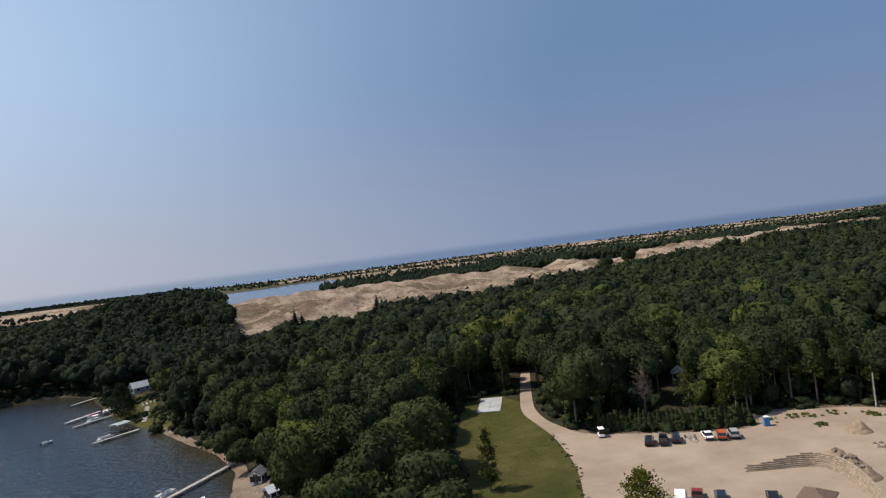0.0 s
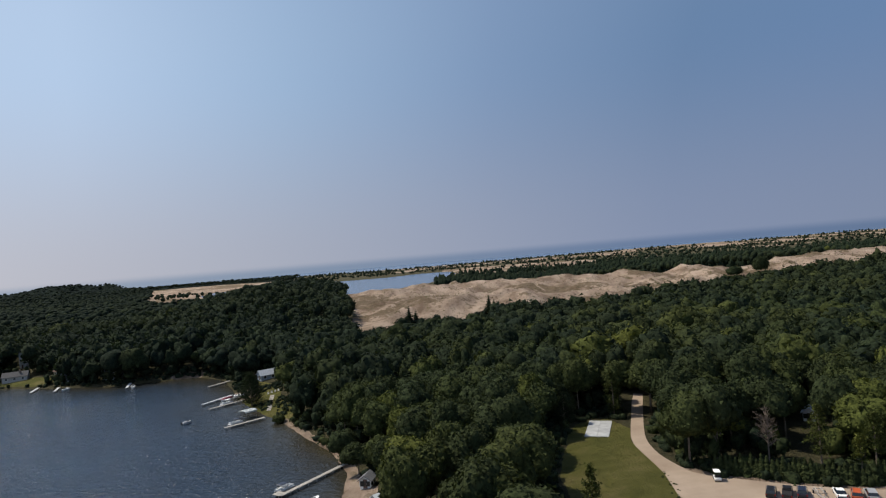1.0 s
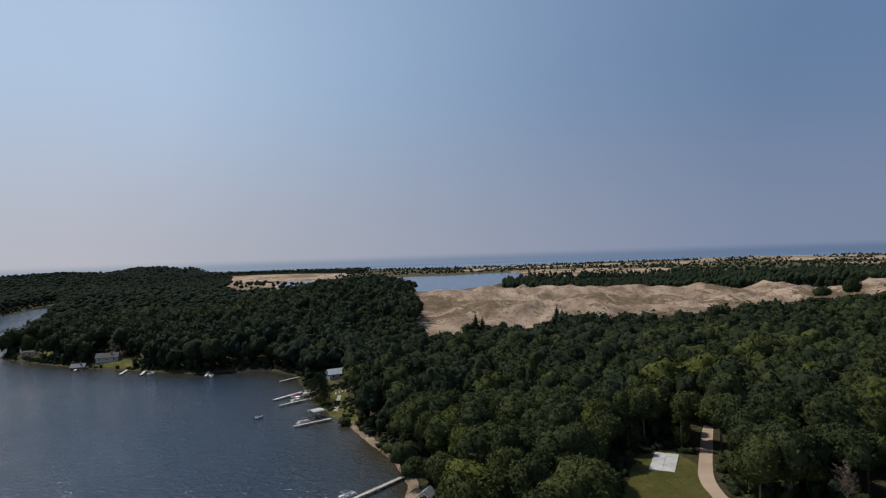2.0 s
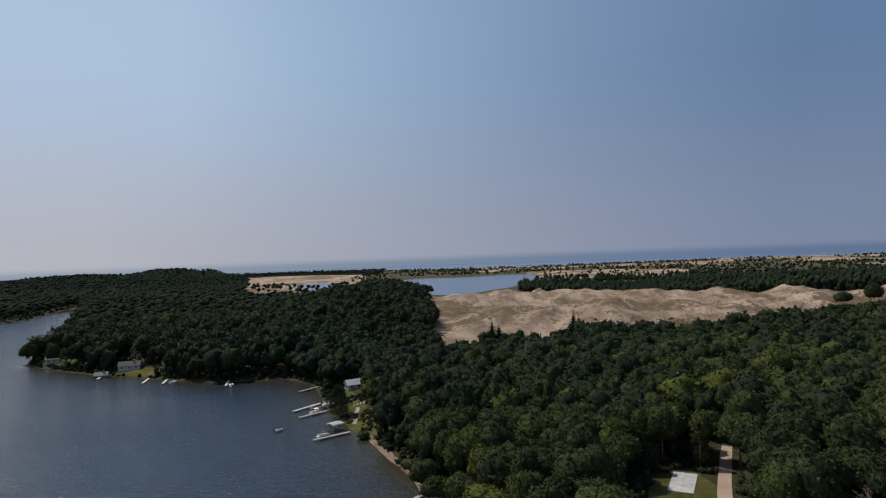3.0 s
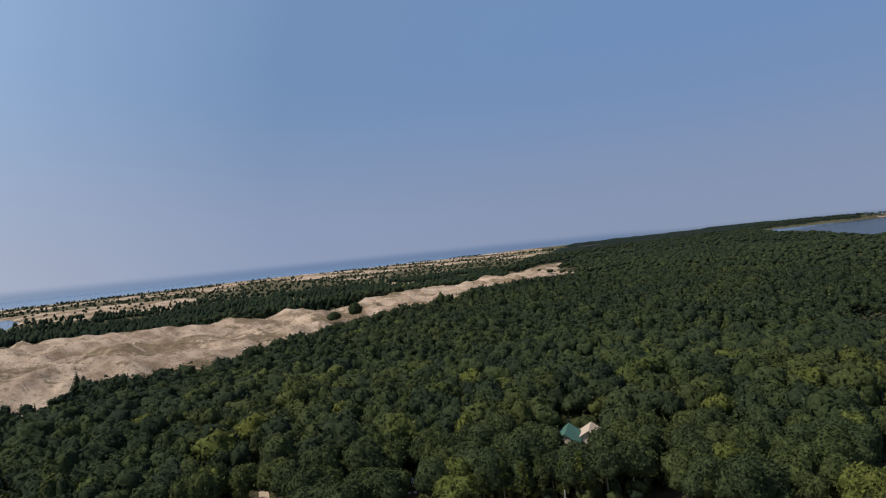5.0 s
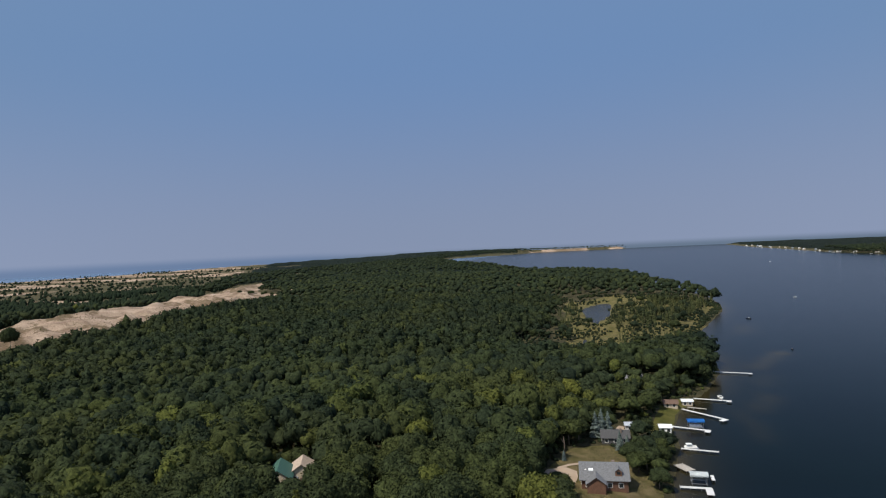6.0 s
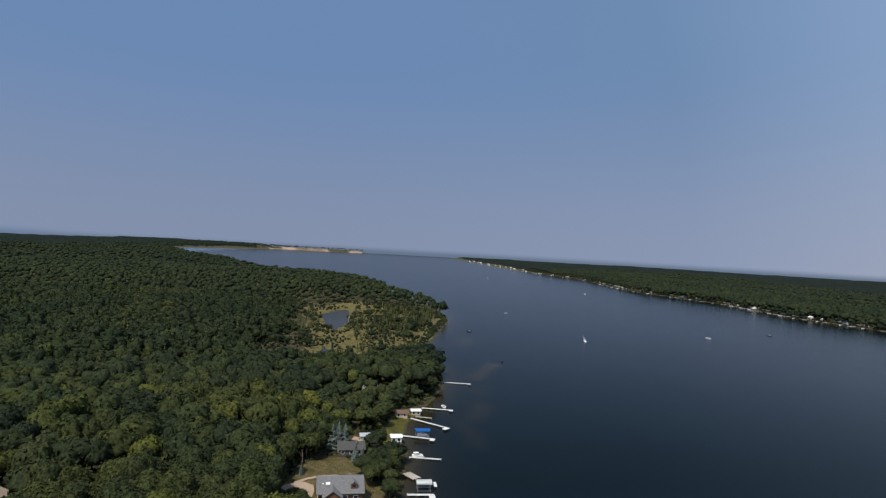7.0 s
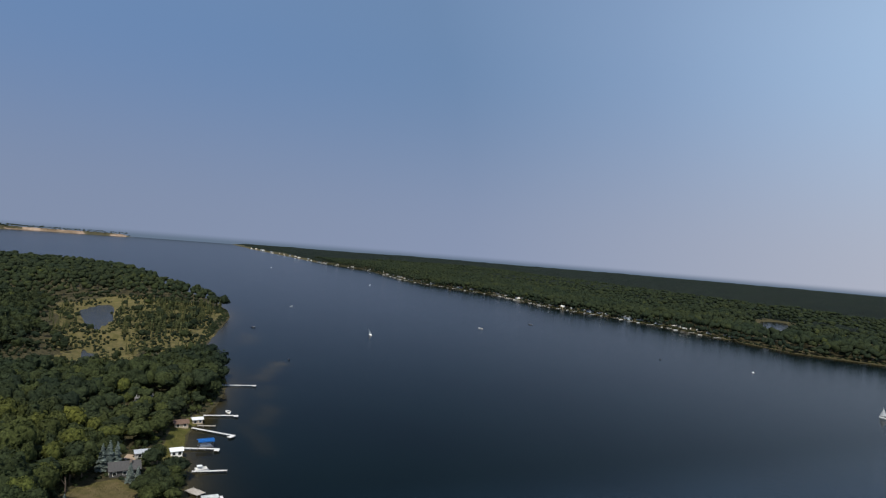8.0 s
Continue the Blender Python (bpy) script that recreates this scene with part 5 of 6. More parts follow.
def vehicle(x, y, head, paint, kind, label, group="cars on the gravel car park"):
    ob = thing("car", x, y, one_height(x, y) + 0.12, head, label, "car", group)
    ob.scale = (0.93, 0.93, 0.93)
    W, L = 1.86, 4.6
    if kind == "pickup":
        L = 5.6
        part("body", shaped([(-2.8, 0.42), (2.7, 0.42), (2.78, 0.95), (1.5, 1.12), (-2.8, 1.12)], W), paint, ob)
        part("cab_glass", shaped([(-0.5, 1.12), (1.5, 1.12), (0.85, 1.66), (-0.42, 1.66)], W - 0.08, 0.16, 1.12, 1.7), M_GLASS, ob)
        part("roof", box_bm(W - 0.42, 1.25, 0.08, (0, 0.2, 1.65), 0.03), paint, ob)
        part("bed_cover", box_bm(W - 0.2, 2.1, 0.05, (0, -1.68, 1.105), 0.01), M_TYRE, ob, "black bed liner")
        y0, y1 = -1.75, 1.75
    elif kind == "van":
        part("body", shaped([(-2.5, 0.4), (2.45, 0.4), (2.5, 0.95), (1.9, 1.15), (1.2, 2.0), (-2.5, 2.0)], W + 0.1, 0.12, 1.0, 2.0), paint, ob)
        part("windscreen", shaped([(1.32, 1.96), (2.0, 1.16), (1.92, 1.14), (1.22, 1.96)], W - 0.2, 0.1, 1.0, 2.0), M_GLASS, ob)
        part("rear_glass", box_bm(1.4, 0.06, 0.6, (0, -2.5, 1.25), 0.02), M_GLASS, ob)
        y0, y1 = -1.6, 1.6
    elif kind == "sedan":
        part("body", shaped([(-2.25, 0.35), (2.25, 0.35), (2.3, 0.72), (1.2, 0.9), (-1.7, 0.95), (-2.28, 0.85)], W), paint, ob)
        part("cab_glass", shaped([(-1.75, 0.93), (1.25, 0.89), (0.45, 1.4), (-1.0, 1.42)], W - 0.06, 0.2, 0.9, 1.4), M_GLASS, ob)
        part("roof", box_bm(W - 0.5, 1.35, 0.06, (0, -0.28, 1.39), 0.03), paint, ob)
        y0, y1 = -1.4, 1.4
    else:
        part("body", shaped([(-2.3, 0.42), (2.25, 0.42), (2.3, 0.9), (1.15, 1.06), (-2.32, 1.08)], W), paint, ob)
        part("cab_glass", shaped([(-2.25, 1.07), (1.15, 1.05), (0.5, 1.66), (-2.05, 1.68)], W - 0.06, 0.17, 1.05, 1.68), M_GLASS, ob)
        part("roof", box_bm(W - 0.38, 2.45, 0.08, (0, -0.8, 1.66), 0.03), paint, ob)
        for s in (-1, 1):
            part("roof_rail", box_bm(0.05, 1.9, 0.06, (s * 0.68, -0.8, 1.73)), M_RIM, ob)
        y0, y1 = -1.45, 1.45
    for s in (-1, 1):
        wheel(ob, s * (W / 2 - 0.1), y0)
        wheel(ob, s * (W / 2 - 0.1), y1)
        part("headlight", box_bm(0.36, 0.08, 0.16, (s * 0.68, L / 2 - 0.04, 0.68), 0.02), M_LAMP, ob, "clear headlight")
        part("tail_light", box_bm(0.2, 0.08, 0.3, (s * 0.78, -L / 2 + (0.0 if kind != "van" else -0.2), 0.72), 0.02), M_TAIL, ob, "red tail light")
    part("bumper", box_bm(W - 0.1, 0.16, 0.2, (0, -L / 2 - 0.02, 0.42), 0.03), M_TYRE, ob)
    return ob


vehicle(73.4, 110.2, 37, M_BLACK, "suv", "black estate car parked by the hedge")
vehicle(75.9, 109.1, 37, M_BLACK, "pickup", "black pickup truck parked by the hedge")
vehicle(78.3, 108.3, 36, M_NAVY, "suv", "dark blue estate car parked by the hedge")
vehicle(84.0, 106.0, 28, M_WHITE, "sedan", "white saloon car parked by the hedge")
vehicle(86.0, 104.4, 38, M_ORANGE, "suv", "orange-red off-road car on gravel")
vehicle(88.2, 103.6, 32, M_SILVER, "suv", "silver estate car parked by the hedge")
vehicle(60.4, 85.0, 39, M_WHITE, "van", "white van parked on the gravel")
vehicle(63.2, 84.6, 39, M_RED, "pickup", "dark red pickup truck on the gravel")
vehicle(65.8, 82.4, 37, M_NAVY, "suv", "dark blue car parked beside the pickup")
vehicle(71.8, 78.4, 40, M_BLACK, "sedan", "black car parked near the shed")


def trailer(x, y, head):
    ob = thing("boat_trailer", x, y, one_height(x, y) + 0.12, head, "empty grey metal boat trailer on gravel", "trailer")
    for s in (-1, 1):
        bm = bmesh.new()
        limb(bm, (s * 0.75, 2.0, 0.5), (s * 0.75, -0.8, 0.5), 0.06, 0.06)
        limb(bm, (s * 0.75, -0.8, 0.5), (0, -2.6, 0.5), 0.06, 0.06)
        part("frame_rail", bm, M_RIM, ob)
        wheel(ob, s * 0.95, 0.9, 0.3)
        part("bunk", box_bm(0.15, 2.6, 0.1, (s * 0.45, 0.7, 0.62)), M_PLANK, ob)
    for yy in (-0.5, 0.6, 1.8):
        part("cross_bar", box_bm(1.55, 0.08, 0.08, (0, yy, 0.48)), M_RIM, ob)
    return ob


trailer(81.2, 107.4, 24)


def golf_cart(x, y, head):
    ob = thing("golf_cart", x, y, one_height(x, y) + 0.12, head, "white golf cart with a flat roof", "golf cart")
    part("body", shaped([(-1.2, 0.28), (1.2, 0.28), (1.22, 0.62), (0.7, 0.72), (0.5, 0.4), (-0.2, 0.4), (-0.3, 0.7), (-1.2, 0.7)], 1.2), M_WHITE, ob)
    part("seat", box_bm(1.1, 0.5, 0.14, (0, -0.45, 0.72), 0.04), M_TYRE, ob)
    part("seat_back", box_bm(1.1, 0.1, 0.45, (0, -0.72, 0.85), 0.03), M_TYRE, ob)
    part("roof", box_bm(1.25, 1.9, 0.08, (0, -0.05, 1.82), 0.03), M_WHITE, ob)
    for s in (-1, 1):
        for yy in (-0.85, 0.75):
            part("roof_post", cone_bm(0.025, 0.025, 1.14, (s * 0.55, yy, 0.7), 6), M_TYRE, ob)
            wheel(ob, s * 0.55, yy * 0.95, 0.23)
    return ob


golf_cart(68.6, 120.0, 20)

# ---- hedge and single trees round the car park ----
def small_conifer(name, x, y, h, w, seed, label, category, group, tone=0.5, needle=None, tiers=10, flop=0.3):
    v, f = pine_crown(seed, tiers, 8, h, w, flop)
    ob = new(name)
    ob.matrix_basis = pose(x, y, one_height(x, y))
    bm = cone_bm(0.1 + h * 0.008, 0.03, h * 0.8, (0, 0, -0.2), 6)
    part("trunk", bm, M_BARK, ob)
    c = new("crown", mesh_from("crown", v, f, needle or M_NEEDLE, False, {"tone": np.full(len(v), tone)}))
    c.parent = ob
    return tagged(ob, label, category, group)


hedge_rng = random.Random(21)
hedge_line = smooth_line([(70.5, 123.5), (73.5, 121.5), (78, 118.2), (84, 113.6), (90, 109.6), (96.5, 107.0)], 0.95)
hedge_first = [small_conifer("hedge_conifer", 0, 0, 3.9, 1.25, 600 + k, "young green conifer in a hedge row", "conifer", "conifer hedge behind the cars", 0.9, M_LEAF, 12, 0.75) for k in range(3)]
for k, (p, d) in enumerate(hedge_line):
    q = p + Vector((-d.y, d.x, 0)) * hedge_rng.uniform(-0.1, 0.7)
    m = pose(q.x, q.y, one_height(q.x, q.y), 0, 0, hedge_rng.uniform(0, 360))
    if k < 3:
        hedge_first[k].matrix_basis = m
    else:
        copy_thing(hedge_first[k % 3], m @ Matrix.Diagonal((1, 1, hedge_rng.uniform(0.75, 1.25), 1)))
for ob in hedge_first:
    for c in ob.children:
        if c.name.startswith("crown"):
            c.data.attributes["tone"].data.foreach_set("value", np.full(len(c.data.vertices), 0.58, dtype=np.float32))

feathery_tree(54.6, 86.0, 6.2, 3.5, 651, 0.97, "low feathery green tree in the car park", "", 0.05, 0.75, "tree", 2.6)
feathery_tree(69.2, 172.5, 13.0, 2.4, 656, 0.7, "slender green tree between the lawn and the track", "", 0.12, 0.8, "tree", 2.0)
feathery_tree(54.2, 171.5, 11.0, 3.4, 657, 0.35, "dark green tree at the end of the lawn", "", 0.08, 0.75, "tree", 3.0)
feathery_tree(38.6, 109.5, 11.0, 1.9, 650, 0.8, "slender feathery tree standing on the lawn", "", 0.16, 0.8, "tree", 1.5)
plant(64.5, 183.0, 4, 2, 1.0, 0.8, 0.3, "bright trees in the woodland")
feathery_tree(94.8, 113.0, 8.0, 1.8, 652, 0.95, "young yellow-green tree behind the hedge", "trees behind the hedge", 0.4, 0.7)
feathery_tree(89.4, 117.0, 13.5, 2.5, 653, 0.8, "slender light green tree behind the hedge", "trees behind the hedge", 0.3, 0.8, "tree", 1.6)
for k, (x, y, h) in enumerate(((101.5, 113.6, 11), (98.5, 113.5, 12), (104.0, 115.0, 14), (108.5, 115.5, 13), (113.5, 113.0, 15), (117.0, 109.5, 14), (121.5, 107.0, 16), (125.5, 103.0, 13), (128.5, 99.5, 15))):
    feathery_tree(x, y, h, 2.3, 660 + k, 0.72 + 0.09 * (k % 3), "tall slender tree at the edge of the bare soil", "trees by the bare soil", 0.35, 0.75, "tree", 1.4)


def dead_tree(x, y, h):
    rng = random.Random(3)
    ob = thing("dead_tree", x, y, one_height(x, y), 0, "leafless grey tree at the wood's edge", "tree")
    bm = bmesh.new()
    limb(bm, (0, 0, -0.3), (0.2, 0.1, h * 0.6), 0.22, 0.12, 7)
    limb(bm, (0.2, 0.1, h * 0.6), (0.1, 0.3, h), 0.12, 0.03, 6)
    part("trunk", bm, M_DEADWOOD, ob)
    for k in range(40):
        bm = bmesh.new()
        a, z, r = rng.uniform(0, 6.28), h * rng.uniform(0.3, 0.92), rng.uniform(1.0, 2.8)
        tip = Vector((math.cos(a) * r, math.sin(a) * r, z + r * 0.7))
        limb(bm, (0.15, 0.1, z), tip, 0.07, 0.025)
        for _ in range(9):
            s = Vector((0.15, 0.1, z)).lerp(tip, rng.uniform(0.35, 1.0))
            limb(bm, s, s + Vector((rng.uniform(-0.9, 0.9), rng.uniform(-0.9, 0.9), rng.uniform(0.1, 0.9))), 0.03, 0.01, 4)
        part("branch", bm, M_DEADWOOD, ob)
    return ob


dead_tree(82.6, 123.6, 11.5)


def utility_pole(x, y, h):
    ob = thing("utility_pole", x, y, one_height(x, y), 0, "tall pale wooden pole by the bare soil", "pole")
    part("pole", cone_bm(0.17, 0.11, h + 0.5, (0, 0, -0.5), 10), M_PLANK, ob)
    part("pole_cap", cone_bm(0.12, 0.02, 0.12, (0, 0, h), 10), M_RIM, ob, "grey metal cap")
    return ob


utility_pole(122.0, 100.0, 7.2)


# ---- piers, lifts and boats ----
def pier(ax, ay, bx, by, width, label, group, deck=None, end=None, z=0.75):
    """A narrow pier from the shore out into the lake; end: length of a cross piece at its tip."""
    width *= 0.8
    d = Vector((bx - ax, by - ay))
    ln = d.length
    head = math.degrees(math.atan2(d.x, d.y))
    ob = thing("pier", ax, ay, 0, head, label, "pier", group)
    n = max(2, round(ln / 3.0))
    for k in range(n):
        part("deck_section", box_bm(width, ln / n - 0.03, 0.1, (0, (k + 0.5) * ln / n, z - 0.1), 0.01), deck or M_ALU, ob)
    for k in range(n + 1):
        for s in (-1, 1):
            part("post", cone_bm(0.05, 0.05, 1.0 + 2.4, (s * (width / 2 - 0.04), min(ln - 0.1, max(0.1, k * ln / n)), -2.4 + 0.0), 6), M_RIM, ob)
    for s in (-1, 1):
        part("side_beam", box_bm(0.06, ln, 0.14, (s * (width / 2 + 0.035), ln / 2, z - 0.17)), deck or M_ALU, ob)
    if end:
        part("end_platform", box_bm(abs(end), 2.2, 0.1, (end / 2, ln - 0.9, z - 0.095 + 0.008), 0.01), deck or M_ALU, ob)
        for yy in (ln - 1.8, ln):
            part("post", cone_bm(0.05, 0.05, 3.3, (end * 0.92, yy - 0.05, -2.4), 6), M_RIM, ob)
    return ob


def hull_bm(L, W, H, flat=0.0):
    """A pointed hull, bow towards +y."""
    bm = bmesh.new()
    ring = []
    for k in range(9):
        u = k / 8
        y = -L / 2 + L * u
        half = W / 2 * (1 - max(0, (u - 0.45) / 0.55) ** 2.2) + 0.02
        keel = -H * 0.45 * (1 - max(0, (u - 0.7) / 0.3) ** 2)
        rise = H * (0.55 + 0.18 * u * u)
        ring.append([bm.verts.new(c) for c in ((-half, y, rise), (-half * 0.82, y, keel * 0.3), (0, y, keel), (half * 0.82, y, keel * 0.3), (half, y, rise), (half * 0.84, y, rise - 0.02), (0, y, rise - 0.06), (-half * 0.84, y, rise - 0.02))])
    for a, b in zip(ring[:-1], ring[1:]):
        for i in range(8):
            j = (i + 1) % 8
            bm.faces.new((a[i], a[j], b[j], b[i]))
    bm.faces.new(ring[0][::-1])
    bm.faces.new(ring[-1])
    bmesh.ops.recalc_face_normals(bm, faces=bm.faces[:])
    return bm


def motor_boat(x, y, head, z, label, group, L=5.4, W=2.1, hull=None, cover=None):
    ob = thing("motor_boat", x, y, z, head, label, "boat", group)
    part("hull", hull_bm(L, W, 1.0), hull or M_WHITE, ob, smooth=False)
    if cover:
        part("cover", shaped([(-L * 0.48, 0.55), (L * 0.4, 0.66), (L * 0.05, 1.15), (-L * 0.4, 0.95)], W * 0.94, 0.3, 0.55, 1.2), cover, ob, "fitted canvas cover")
    else:
        part("windscreen", shaped([(L * 0.1, 0.55), (L * 0.16, 0.55), (L * 0.08, 1.0), (L * 0.05, 1.0)], W * 0.7, 0.15, 0.55, 1.0), M_GLASS, ob)
        for s in (-1, 1):
            part("seat", box_bm(0.5, 0.5, 0.5, (s * 0.42, -0.35, 0.42), 0.05), M_CANVAS, ob)
        part("rear_bench", box_bm(W * 0.7, 0.5, 0.4, (0, -L * 0.36, 0.45), 0.05), M_CANVAS, ob)
    part("outboard_motor", box_bm(0.4, 0.5, 0.9, (0, -L / 2 - 0.2, 0.0), 0.1), M_BLACK, ob)
    return ob


def pontoon_boat(x, y, head, z, label, group, top=None):
    ob = thing("pontoon_boat", x, y, z, head, label, "boat", group)
    for s in (-1, 1):
        bm = cone_bm(0.32, 0.32, 6.0, (s * 0.85, -3.0, 0.05), 12, tilt=Matrix.Rotation(-math.pi / 2, 4, "X"))
        cone_bm(0.32, 0.05, 0.7, (s * 0.85, 3.0, 0.05), 12, bm, Matrix.Rotation(-math.pi / 2, 4, "X"))
        part("float", bm, M_RIM, ob)
    part("deck", box_bm(2.4, 6.2, 0.12, (0, 0, 0.36), 0.02), M_CANVAS, ob)
    for s in (-1, 1):
        part("side_panel", box_bm(0.06, 5.4, 0.65, (s * 1.16, -0.1, 0.5), 0.02), M_WHITE, ob)
        part("bench", box_bm(0.6, 2.2, 0.45, (s * 0.82, -1.4, 0.485), 0.06), M_WHITE, ob)
    part("front_panel", box_bm(2.2, 0.06, 0.65, (0, 2.62, 0.5), 0.02), M_WHITE, ob)
    part("console", box_bm(0.6, 0.5, 0.75, (0.5, 0.4, 0.485), 0.05), M_CANVAS, ob)
    part("sun_top", shaped([(-2.2, 2.15), (0.6, 2.15), (0.4, 2.32), (-2.0, 2.32)], 2.3, 0.1, 2.15, 2.32), top or M_CANVAS, ob)
    for s in (-1, 1):
        for yy in (-2.0, 0.4):
            part("top_post", cone_bm(0.025, 0.025, 1.7, (s * 1.08, yy, 0.5), 6), M_RIM, ob)
    part("outboard_motor", box_bm(0.4, 0.5, 1.0, (0, -3.3, -0.05), 0.1), M_BLACK, ob)
    ob.scale = (0.8, 0.8, 0.8)
    return ob


def boat_lift(x, y, head, canopy, label, group, w=3.4, d=6.6, h=3.2, flat=False):
    ob = thing("boat_lift", x, y, 0, head, label, "boat lift", group)
    for sx in (-1, 1):
        for sy in (-1, 1):
            part("post", cone_bm(0.07, 0.07, h + 2.0, (sx * w / 2, sy * d * 0.4, -2.0), 8), M_RIM, ob)
        part("side_beam", box_bm(0.12, d * 0.9, 0.14, (sx * w / 2, 0, 0.5)), M_RIM, ob)
        part("top_beam", box_bm(0.1, d, 0.12, (sx * w / 2, 0, h - 0.06)), M_RIM, ob)
    for sy in (-1, 1):
        part("cross_beam", box_bm(w, 0.12, 0.14, (0, sy * d * 0.38, 0.38)), M_RIM, ob)
    bm = bmesh.new()
    seg = 6
    rows = []
    for k in range(seg + 1):
        a = -1 + 2 * k / seg
        z = h + 0.08 + (0.25 if flat else 0.55) * (1 - a * a)
        rows.append([bm.verts.new((a * (w / 2 + 0.15), s * d / 2, z)) for s in (-1, 1)])
    for a, b in zip(rows[:-1], rows[1:]):
        bm.faces.new((a[0], b[0], b[1], a[1]))
    skirt = []
    for r in (rows[0], rows[-1]):
        lo = [bm.verts.new(v.co - Vector((0, 0, 0.45))) for v in r]
        bm.faces.new((r[0], r[1], lo[1], lo[0]))
    bmesh.ops.solidify(bm, geom=bm.faces[:], thickness=0.05)
    bmesh.ops.recalc_face_normals(bm, faces=bm.faces[:])
    part("canopy", bm, canopy, ob)
    return ob


WEST, EAST = "piers on the wooded west shore", "piers on the east shore"
pier(-6.5, 170.5, -21.5, 152.5, 1.4, "long grey pier from the sandy beach", WEST, M_PLANK, 2.4)
pontoon_boat(-21.0, 157.5, 40, 0.15, "pontoon boat under a dark cover at the long pier", "boats at the west shore", M_NAVY)
motor_boat(-13.5, 147.5, 30, 0.1, "white motor boat moored off the beach", "boats at the west shore", 4.6, 1.8)
boat_lift(-43.6, 239.0, 48, M_PALE_ROOF, "boat lift with a pale flat canopy", "boat lifts", 4.2, 5.0, 2.6, True)
pier(-37.0, 233.5, -49.0, 224.5, 1.5, "grey wooden pier beside the boat lift", WEST, M_PLANK)
pontoon_boat(-46.5, 230.6, 232, 0.15, "pontoon boat with a dark cover beside the pier", "boats at the west shore", M_NAVY)
pier(-51.0, 268.5, -62.0, 257.5, 1.4, "grey pier by the sandy landing", WEST, M_PLANK)
pontoon_boat(-57.0, 266.5, 225, 0.15, "white pontoon boat beside the pier", "boats at the west shore", M_WHITE)
pier(-58.0, 282.0, -67.0, 268.5, 1.4, "pale pier by the sandy landing", WEST, M_ALU)
motor_boat(-59.0, 275.5, 214, 0.1, "motor boat under a maroon cover", "boats at the west shore", 6.0, 2.3, M_WHITE, M_MAROON)
motor_boat(-53.5, 276.5, 60, 1.0, "white motor boat drawn up on the sand", "boats at the west shore", 5.4, 2.1, M_WHITE)
pier(-65.0, 321.0, -74.0, 308.5, 1.4, "narrow wooden pier near the little beach", WEST, M_PLANK)
motor_boat(-65.5, 240.0, 40, 0.1, "small fishing boat out on the lake", "boats on the lake", 3.8, 1.4, M_CANVAS)
for ax, ay, bx, by in ((-121, 344, -118, 330), (-160, 354, -157, 342), (-173, 360, -170, 346), (-209, 378, -205, 364)):
    pier(ax, ay, bx, by, 1.4, "short pale pier below the lakeside houses", WEST, M_ALU)
motor_boat(-154.0, 347.0, 190, 0.1, "white motor boat beside a short pier", "boats at the west shore")
motor_boat(-116.0, 333.0, 160, 0.1, "white motor boat beside a short pier", "boats at the west shore")

pier(379.5, -18.0, 377.0, -38.0, 1.6, "white metal pier at the wooded point", EAST, None, 2.0)
pier(315.0, -4.5, 312.5, -21.0, 1.5, "white metal pier with a small platform", EAST, None, 2.4)
motor_boat(320.0, -17.0, 260, 0.1, "white motor boat beside the pier", "boats at the east shore")
pier(294.5, 1.5, 279.5, -16.5, 1.5, "white metal pier with an angled platform", EAST, None, 3.6)
pier(298.0, -1.0, 296.0, -9.0, 1.2, "short grey pier by the boathouse", EAST, M_PLANK)
pier(266.0, 6.0, 262.5, -8.5, 1.5, "white metal pier beside the blue canopy", EAST, None, 3.0)
boat_lift(267.5, -3.0, 172, M_BLUE, "boat lift with a bright blue canopy", "boat lifts", 3.6, 6.8)
pontoon_boat(267.5, -3.0, 172, 0.55, "white pontoon boat under the blue canopy", "boats at the east shore")
pier(238.0, 3.5, 236.5, -9.5, 1.3, "narrow white metal pier", EAST)
pontoon_boat(240.0, 0.0, 170, 0.2, "pontoon boat under a pale cover", "boats at the east shore", M_PALE_ROOF)
pier(200.0, 5.0, 200.5, -4.5, 1.6, "white metal pier below the house", EAST, None, 5.5)
boat_lift(205.5, -1.0, 176, M_PALE_ROOF, "boat lift with a pale grey canopy", "boat lifts", 3.4, 5.6)
pier(207.5, -5.5, 212.0, -5.3, 1.2, "short white metal pier section", EAST)
pier(220.5, 5.0, 215.0, 1.0, 4.5, "square grey wooden deck over the water", EAST, M_PLANK)


